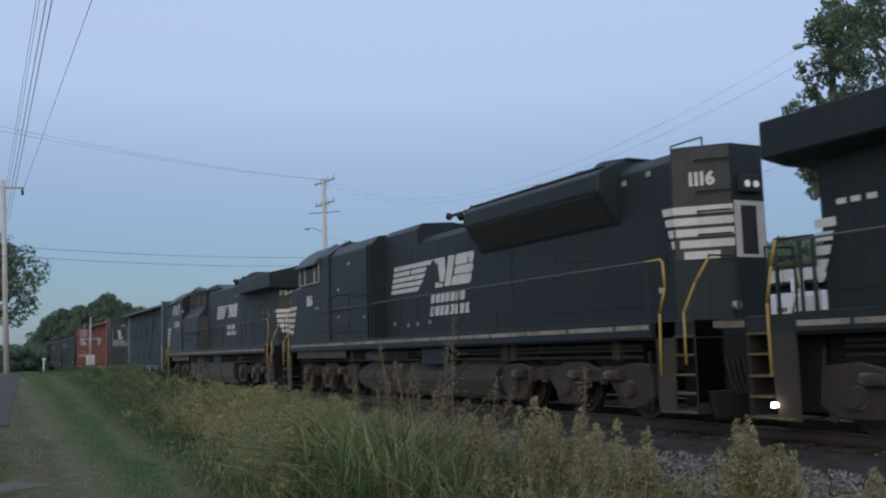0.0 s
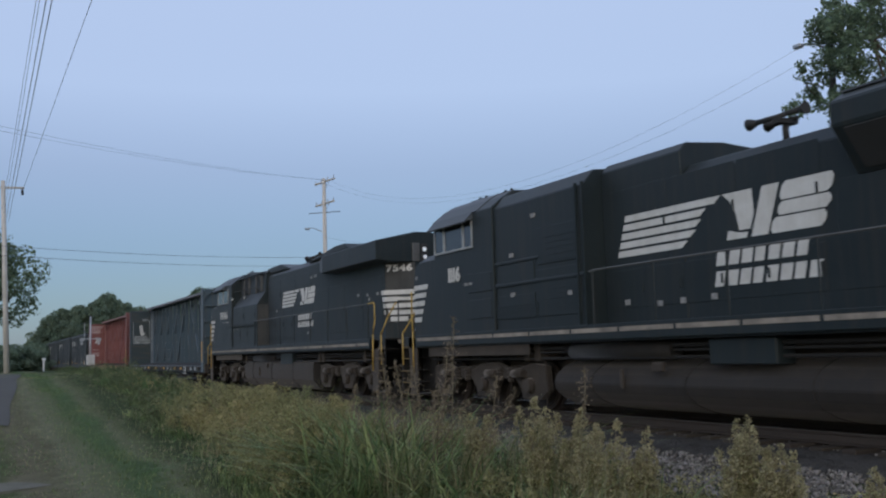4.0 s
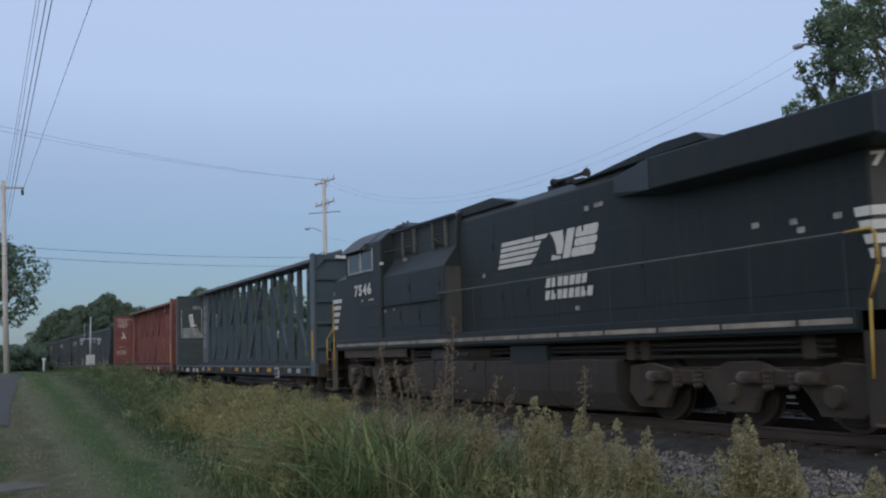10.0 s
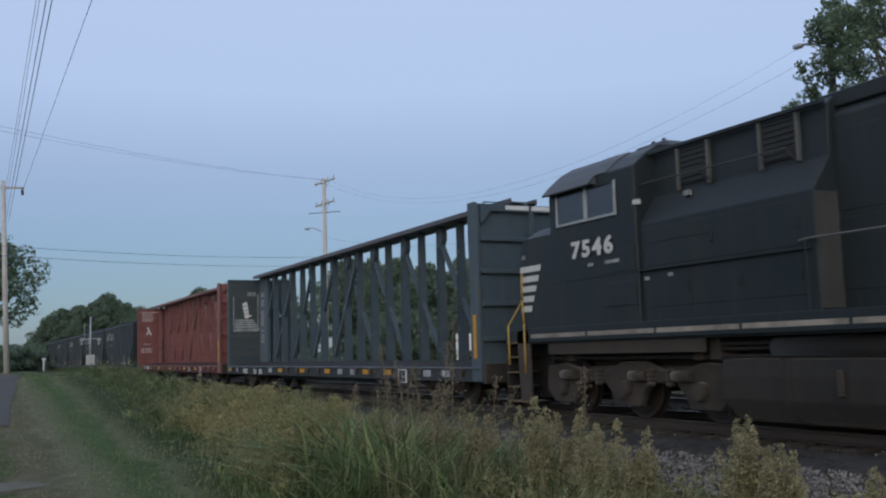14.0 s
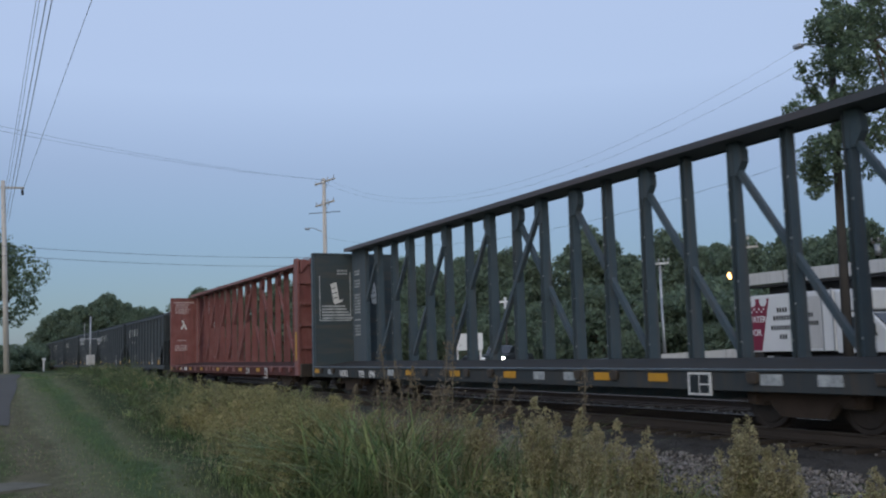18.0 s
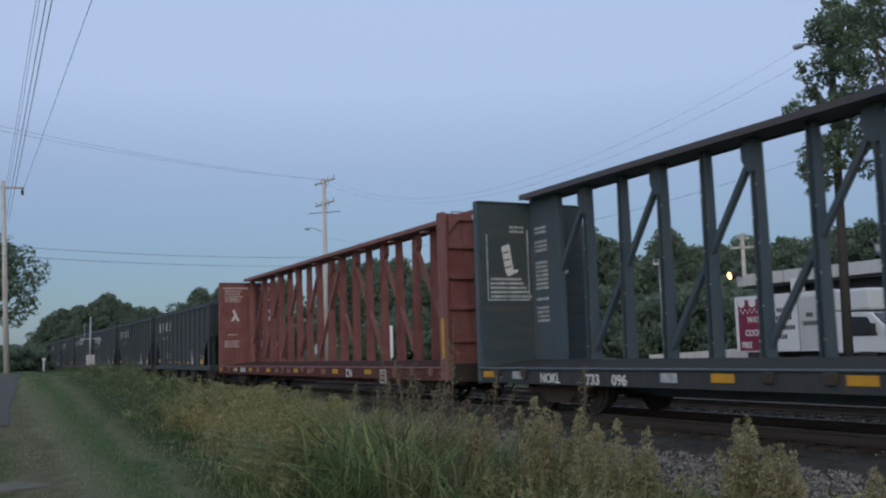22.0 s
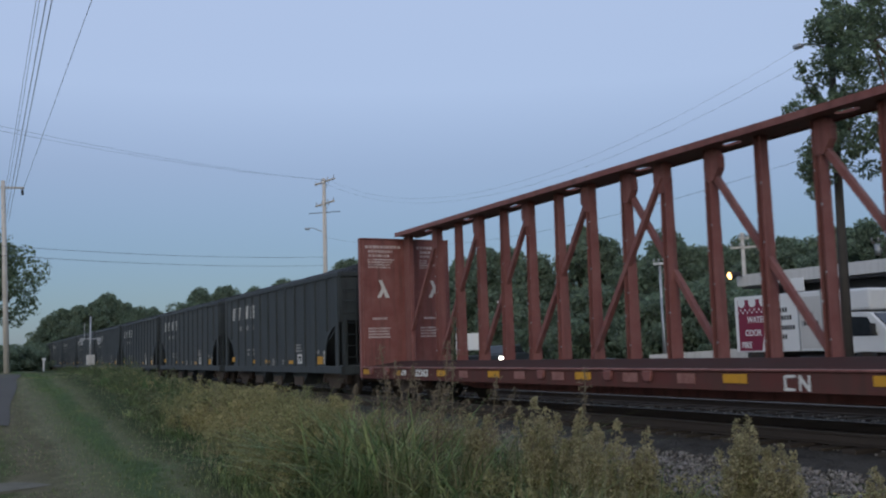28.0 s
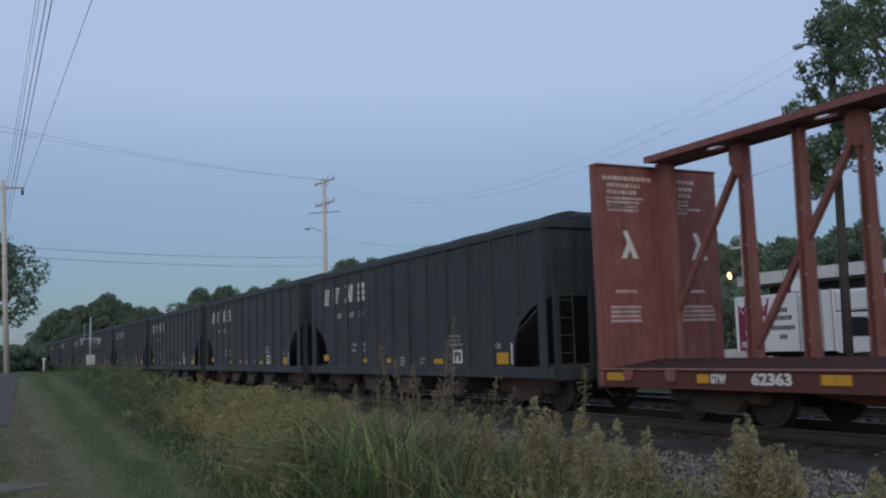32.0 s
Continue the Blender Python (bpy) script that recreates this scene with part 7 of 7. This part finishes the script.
# broad arching blades of cane-like grass
cx, cy = sow(rng, 1150, 3.4, 6.9, lambda x, y: 0.12 + 0.88 * smooth(-17, -14, x) * (1 - smooth(-10.5, -9.3, x)))
lay("broad_grass", "broad-bladed green grass with arching leaves", CANE, cx, cy, 12, 0.10, 1.25, (0.010, 0.022), (0.3, 1.8), (0.5, 1.15))
# a stand of tall canes
n = 620
x, y = -11.9 + 0.95 * rng.normal(size=n), 4.95 + 0.36 * rng.normal(size=n)
roots = np.stack([x, y, ground_z(x, y) - 0.03], -1)
canes = blades("cane_grass", roots, rng.uniform(0.7, 1.75, n), rng.uniform(0.012, 0.026, n), rng.uniform(0.3, 2.3, n), CANE, rng, (0.0, 0.3, 0.55, 0.8, 1.0))
tagged(new("cane_grass", canes), "stand of tall arching cane-like grass beside the ballast", "grass", kind="stuff")
# low growth between the tufts, its green darkened to give the bank a shaded base
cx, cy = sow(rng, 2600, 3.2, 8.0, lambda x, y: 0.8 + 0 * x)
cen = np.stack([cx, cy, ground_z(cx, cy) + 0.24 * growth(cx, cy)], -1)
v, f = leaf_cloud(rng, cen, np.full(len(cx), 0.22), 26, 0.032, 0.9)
tagged(new("low_weeds", fast_mesh("low_weeds", v, f, LEAF_SHADE)), "low weeds coloured dark for the shade under the grass", "weeds", kind="stuff")
# leafy weeds, mostly farther along
x, y = sow(rng, 1300, 3.2, 7.0, lambda x, y: 0.10 + 0.9 * smooth(-19, -23, x))
hh = growth(x, y) * rng.uniform(0.35, 0.95, len(x))
cen = np.stack([x, y, ground_z(x, y) + hh * 0.8], -1)
v, f = leaf_cloud(rng, cen, 0.13 + 0.16 * hh, 60, 0.034, 1.6)
tagged(new("leafy_weeds", fast_mesh("leafy_weeds", v, f, OLIVE_WEED)), "dull olive leafy weeds among the tall grass", "weeds", kind="stuff")
# feathery bushes of dry composite weeds: a golden bank along the middle stretch, lower ones near the stones
def feathers(name, label, n, x0, x1, y0, y1, top, per):
    fx, fy = rng.uniform(x0, x1, n), rng.uniform(y0, y1, n)
    ok = (fy > verge(fx) + 0.25) & (rng.uniform(0, 1, n) < 0.30 + 0.70 * smooth(-0.7, 0.2, np.sin(2.9 * fx + 2.2 * fy) + np.sin(3.7 * fy - 2.1 * fx) + 0.6 * np.sin(5.5 * fx + 1.3)))
    fx, fy = fx[ok], fy[ok]
    n = len(fx)
    tall = top * rng.uniform(0.62, 1.0, n) * (0.8 + 0.2 * np.sin(2.6 * fx + 1.3 * fy)) * (0.45 + 0.55 * smooth(0.1, 1.0, fy - verge(fx)))
    lean = rng.normal(0, 0.10, (n, 2))
    which = np.repeat(np.arange(n), per)
    up = 1 - 0.60 * rng.uniform(0, 1, len(which)) ** 1.7
    wide = 0.045 + 0.15 * (1 - up)
    px = fx[which] + lean[which, 0] * up + rng.normal(0, 1, len(which)) * wide
    py = fy[which] + lean[which, 1] * up + rng.normal(0, 1, len(which)) * wide
    cen = np.stack([px, py, ground_z(px, py) + tall[which] * up], -1)
    v, f = leaf_cloud(rng, cen, np.full(len(cen), 0.03), 3, 0.019, 1.3)
    tagged(new(name, fast_mesh(name, v, f, FEATHER)), label, "weeds", kind="stuff")


feathers("feathery_weeds", "feathery olive-gold weeds in a dense bank", 2350, -23.5, -12.2, 3.5, 6.6, 1.30, 52)
feathers("feathery_weeds", "low feathery weeds beside the crushed stones", 420, -11.5, -5.0, 5.2, 7.5, 0.75, 40)
feathers("feathery_weeds", "thin feathery weeds farther along the track", 200, -48.0, -26.0, 4.2, 7.2, 0.52, 26)
# seed heads on the tallest stems
tall = np.argsort(-straw_h * rng.uniform(0.6, 1, len(straw_h)))[:5200]
pick = rng.choice(tall, 2600, replace=False)
cen = straw_roots[pick] + np.stack([rng.normal(0, 0.05, 2600), rng.normal(0, 0.05, 2600), straw_h[pick] * 0.97], -1)
v, f = leaf_cloud(rng, cen, np.full(2600, 0.026), 12, 0.010, 4.0)
tagged(new("seed_heads", fast_mesh("seed_heads", v, f, GRASS_STRAW)), "pale seed heads on the dry grass", "grass", kind="stuff")


# mown verge, greener in the wheel-free strips
def verge_grass(name, label, material, n, chance, tall):
    x, y = patch(rng, n, -48, -8.5, -5.0, 5.8)
    ok = (y < verge(x) + 0.6) & (rng.uniform(0, 1, n) < chance(x, y)) & ~((x < -24.6) & (x > -46.5) & (y < 0.92 + 0.062 * (-24 - x))) & ~((x > -17.4) & (x < -15.4) & (y < 1.45))
    x, y = x[ok], y[ok]
    roots = np.stack([x, y, ground_z(x, y) - 0.01], -1)
    lift = 1 + 1.8 * smooth(-0.5, 0.2, y - verge(x))
    h = rng.uniform(0.4, 1.1, len(x)) * tall * lift
    tagged(new(name, blades(name, roots, h, rng.uniform(0.003, 0.007, len(x)), rng.uniform(0.2, 0.9, len(x)), material, rng, (0.0, 0.5, 1.0))), label, "grass", kind="stuff")


def strip(y, x):
    return np.exp(-((y - 2.58 + 0.10 * np.sin(x * 0.5)) / 0.36) ** 2) + 0.5 * np.exp(-((y - 0.3) / 0.5) ** 2) + smooth(-0.3, 0.2, y - verge(x))


verge_grass("mown_grass", "short green mown grass of the verge", GRASS_GREEN, 150000, lambda x, y: np.clip(0.22 + 0.62 * strip(y, x), 0, 1), 0.08)
verge_grass("dry_mown_grass", "short dry yellowish grass of the verge", GRASS_STRAW, 50000, lambda x, y: np.clip(0.6 - 0.6 * strip(y, x), 0, 1), 0.055)


# crushed stones on the near shoulder
def stones(n, x0, x1, y0, y1, size):
    xs = x1 - (x1 - x0) * rng.uniform(0, 1, n) ** 1.4
    ys = rng.uniform(y0, y1, n)
    z = np.interp(ys, [8.7, 10.15, 10.6, 13.2, 14.2, 15.05, 17.75], [-0.78, -0.27, -0.22, -0.22, -0.32, -0.22, -0.22])
    z = np.maximum(z, ground_z(xs, ys))
    base = np.array([(1, 0, 0), (-1, 0, 0), (0, 1, 0), (0, -1, 0), (0, 0, 1), (0, 0, -1)], float)
    tri = np.array([(0, 2, 4), (2, 1, 4), (1, 3, 4), (3, 0, 4), (2, 0, 5), (1, 2, 5), (3, 1, 5), (0, 3, 5)])
    q = rng.normal(size=(n, 3, 3))
    q, _ = np.linalg.qr(q)
    s = rng.uniform(0.6, 1.35, (n, 1, 3)) * size * rng.uniform(0.6, 1.3, (n, 1, 1))
    jit = rng.uniform(0.7, 1.2, (n, 6, 1))
    v = np.einsum("nij,nkj->nki", q, base[None] * jit * s)
    v += np.stack([xs, ys, z + size * 0.3], -1)[:, None]
    f = (np.arange(n) * 6)[:, None, None] + tri[None]
    return fast_mesh("ballast_stones", v.reshape(-1, 3), f.reshape(-1, 3), STONE)


tagged(new("ballast_stones", stones(20000, -36, 0.5, 8.3, 9.9, 0.037)), "loose grey crushed stones on the ballast shoulder", "stones", kind="stuff")
tagged(new("ballast_stones", stones(9000, -62, -34, 8.5, 10.2, 0.045)), "loose grey crushed stones along the ballast shoulder", "stones", kind="stuff")
tagged(new("ballast_stones", stones(9000, -34, 0.5, 10.7, 18.0, 0.03)), "loose grey crushed stones between the rails", "stones", kind="stuff")


def goldenrod(seed, at, height, label):
    """A bushy plant with leafy stems and pale plumes."""
    r = np.random.default_rng(seed)
    p = thing("goldenrod_plant", label, "plant", at, "bushy flowering weeds")
    for k in range(12):
        a, lean = r.uniform(0, 6.28319), r.uniform(0.05, 0.30)
        hh = height * (1.0 if k == 0 else r.uniform(0.6, 0.97))
        foot = Vector((r.normal() * 0.06, r.normal() * 0.06, -0.05))
        top = Vector((lean * math.cos(a), lean * math.sin(a), hh))
        b = bmesh.new()
        tube(b, foot, top, 0.006, 0.003, n=5)
        stem = part("stem", b, WEED_BROWN, p)
        t = r.uniform(0.15, 0.8, 42)
        pos = np.array(foot)[None] + (np.array(top) - np.array(foot))[None] * t[:, None]
        v, f = leaf_cloud(r, pos, np.full(42, 0.07), 13, 0.016)
        tagged(part("stem_leaves", fast_mesh("stem_leaves", v, f, STEM_LEAF), STEM_LEAF, stem), kind="stuff")
        t = r.uniform(0.0, 1.0, 46)
        aa = r.uniform(0, 6.28319, 46)
        rad = 0.085 * (1 - t) + 0.012
        pos = np.array(top)[None] + np.stack([rad * np.cos(aa), rad * np.sin(aa), -0.30 + 0.34 * t], -1)
        v, f = leaf_cloud(r, pos, np.full(46, 0.03), 8, 0.014)
        tagged(part("flower_plume", fast_mesh("flower_plume", v, f, GOLDENROD), GOLDENROD, stem, "pale yellow-green plume"), kind="stuff")
    return p


for k, (x, y, top) in enumerate(((-9.26, 5.94, 0.74), (-8.95, 6.2, 0.60), (-8.5, 6.16, 0.48), (-8.2, 6.5, 0.40), (-6.57, 6.51, 0.62), (-6.33, 6.53, 0.46), (-6.68, 6.36, 0.42), (-5.57, 7.09, 0.18), (-9.9, 6.4, 0.5), (-10.4, 5.7, 0.55))):
    z0 = float(ground_z(x, y))
    goldenrod(100 + k, (x, y, z0), top - z0, "bushy goldenrod plant with fading pale plumes beside the ballast")


def dry_stalk(seed, at, height, lean, turn, label):
    """A tall dead stalk with a feathery brown top."""
    r = np.random.default_rng(seed)
    p = thing("dry_stalk", label, "plant", at, "dry seed stalks")
    tip = Vector((lean * height * math.cos(turn), lean * height * math.sin(turn), height))
    mid = tip * 0.5 + Vector((0, 0, height * 0.06))
    part("stalk", pipe([(0, 0, -0.05), tuple(mid), tuple(tip)], 0.006, 5), WEED_BROWN, p)
    t = r.uniform(0.55, 1.0, 120)
    pos = np.array(mid)[None] * (2 - 2 * t)[:, None] + np.array(tip)[None] * (2 * t - 1)[:, None]
    pos += r.normal(size=(120, 3)) * (0.17 * (1.12 - t))[:, None]
    v, f = leaf_cloud(r, pos, np.full(120, 0.02), 4, 0.012)
    tagged(part("seed_plume", fast_mesh("seed_plume", v, f, WEED_BROWN), WEED_BROWN, p, "feathery brown seed plume"), kind="stuff")
    return p


for k, (x, y, top, lean, turn) in enumerate(((-10.7, 5.46, 1.74, 0.05, 0.5), (-10.95, 5.4, 1.45, 0.14, 2.0), (-11.3, 5.3, 1.2, 0.2, 3.5), (-11.9, 5.28, 1.42, 0.1, 4.0), (-12.3, 5.3, 1.05, 0.22, 1.0), (-11.5, 5.6, 1.15, 0.16, 5.0), (-9.43, 6.59, 1.06, 0.05, 0.2), (-10.3, 5.7, 1.0, 0.25, 0.0), (-13.4, 5.1, 0.85, 0.2, 2.2), (-10.2, 5.25, 0.85, 0.55, 0.6), (-10.6, 5.15, 0.8, 0.5, 2.6), (-11.2, 5.1, 0.72, 0.75, 0.4), (-11.0, 5.2, 0.9, 0.45, 0.1), (-11.4, 5.0, 0.6, 0.8, 3.3), (-11.8, 5.1, 0.8, 0.6, 2.9), (-12.1, 5.0, 0.7, 0.7, 0.3), (-10.8, 5.3, 0.95, 0.6, 5.9), (-11.6, 5.2, 0.9, 0.35, 3.0))):
    z0 = float(ground_z(x, y))
    dry_stalk(300 + k, (x, y, z0), top - z0, lean, turn, "tall dry weed stalk with a brown seed plume")

# ---- the lead unit runs the other way round, the rest of the coal train follows ----
lead_loco = copy_thing(second_loco, pose(44.25, TRACK_Y, 0, 0, 0, 180))
tagged(lead_loco, "grimy black lead road diesel with overhanging radiator wings")
for child in [c for c in lead_loco.children_recursive if c.name.startswith(("unit_number", "cab_number"))]:
    bpy.data.objects.remove(child)
for child in [c for c in lead_loco.children_recursive if c.name.startswith("grab_rail") and c.data.vertices[0].co.x > 8 and c.data.vertices[0].co.y > 0]:
    bpy.data.objects.remove(child)
part("grab_rail", pipe([(9.95, 1.5, 2.77), (10.06, 1.5, 2.4), (10.18, 1.5, 1.87), (10.18, 1.5, 0.81)], 0.021, 7), SAFETY_YELLOW, lead_loco, "yellow corner grab rail")
part("platform_rail", pipe([(10.25, 1.2, 1.7), (10.25, 1.2, 2.81), (9.53, 1.2, 2.79)], 0.024, 6), RUBBER, lead_loco, "black end platform railing")
part("platform_rail", pipe([(10.25, 1.2, 2.4), (9.53, 1.2, 2.38)], 0.02, 6), RUBBER, lead_loco)
for px in (9.79, 9.55):
    part("platform_post", pipe([(px, 1.2, 1.7), (px, 1.2, 2.79)], 0.03, 6), RUBBER, lead_loco)
for px in (9.10, 8.86, 8.6):
    part("hood_label", box(px, px + 0.16, 0.985, 0.995, 3.20, 3.28), LOCO_WHITE, lead_loco, "small white label")
lamp = bmesh.new()
tube(lamp, (10.10, 1.53, 0.41), (10.10, 1.60, 0.41), 0.035, n=14)
part("step_lamp", lamp, HEADLIGHT_GLOW, lead_loco, "lit white lamp at the foot of the steps")
for i in range(5):
    z = 3.04 - 0.194 * i
    part("hood_stripe", prism_of([(9.68, z - 0.13), (9.30 + 0.075 * i, z - 0.13), (9.30 + 0.055 * i, z), (9.68, z)], "y", 0.985, 0.99), LOCO_WHITE, lead_loco, "dirty white hood stripe")
MOVING.append((lead_loco, 44.25))
for k in range(1, 13):
    s = -69.25 - 15.55 * k
    other = copy_thing(first_hopper, Matrix.Translation((s, TRACK_Y, 0)))
    MOVING.append((other, s))


def motions():
    times = [i * 1.0 for i in range(33)]
    for ob, s in MOVING:
        turn = 180 if ob == lead_loco else 0
        walk(ob, [(t, pose(s + train_pos(t), TRACK_Y, 0, 0, 0, turn)) for t in times])
    for ob, s in MOVING:
        way = -1 if ob == lead_loco else 1
        for w in [c for c in ob.children_recursive if c.name.startswith("wheelset")]:
            home = w.matrix_basis.translation.copy()
            walk(w, [(t * 0.2, Matrix.Translation(home) @ Matrix.Rotation(way * (train_pos(t * 0.2) - train_pos(0)) / home.z, 4, "Y")) for t in range(161)])


motions()
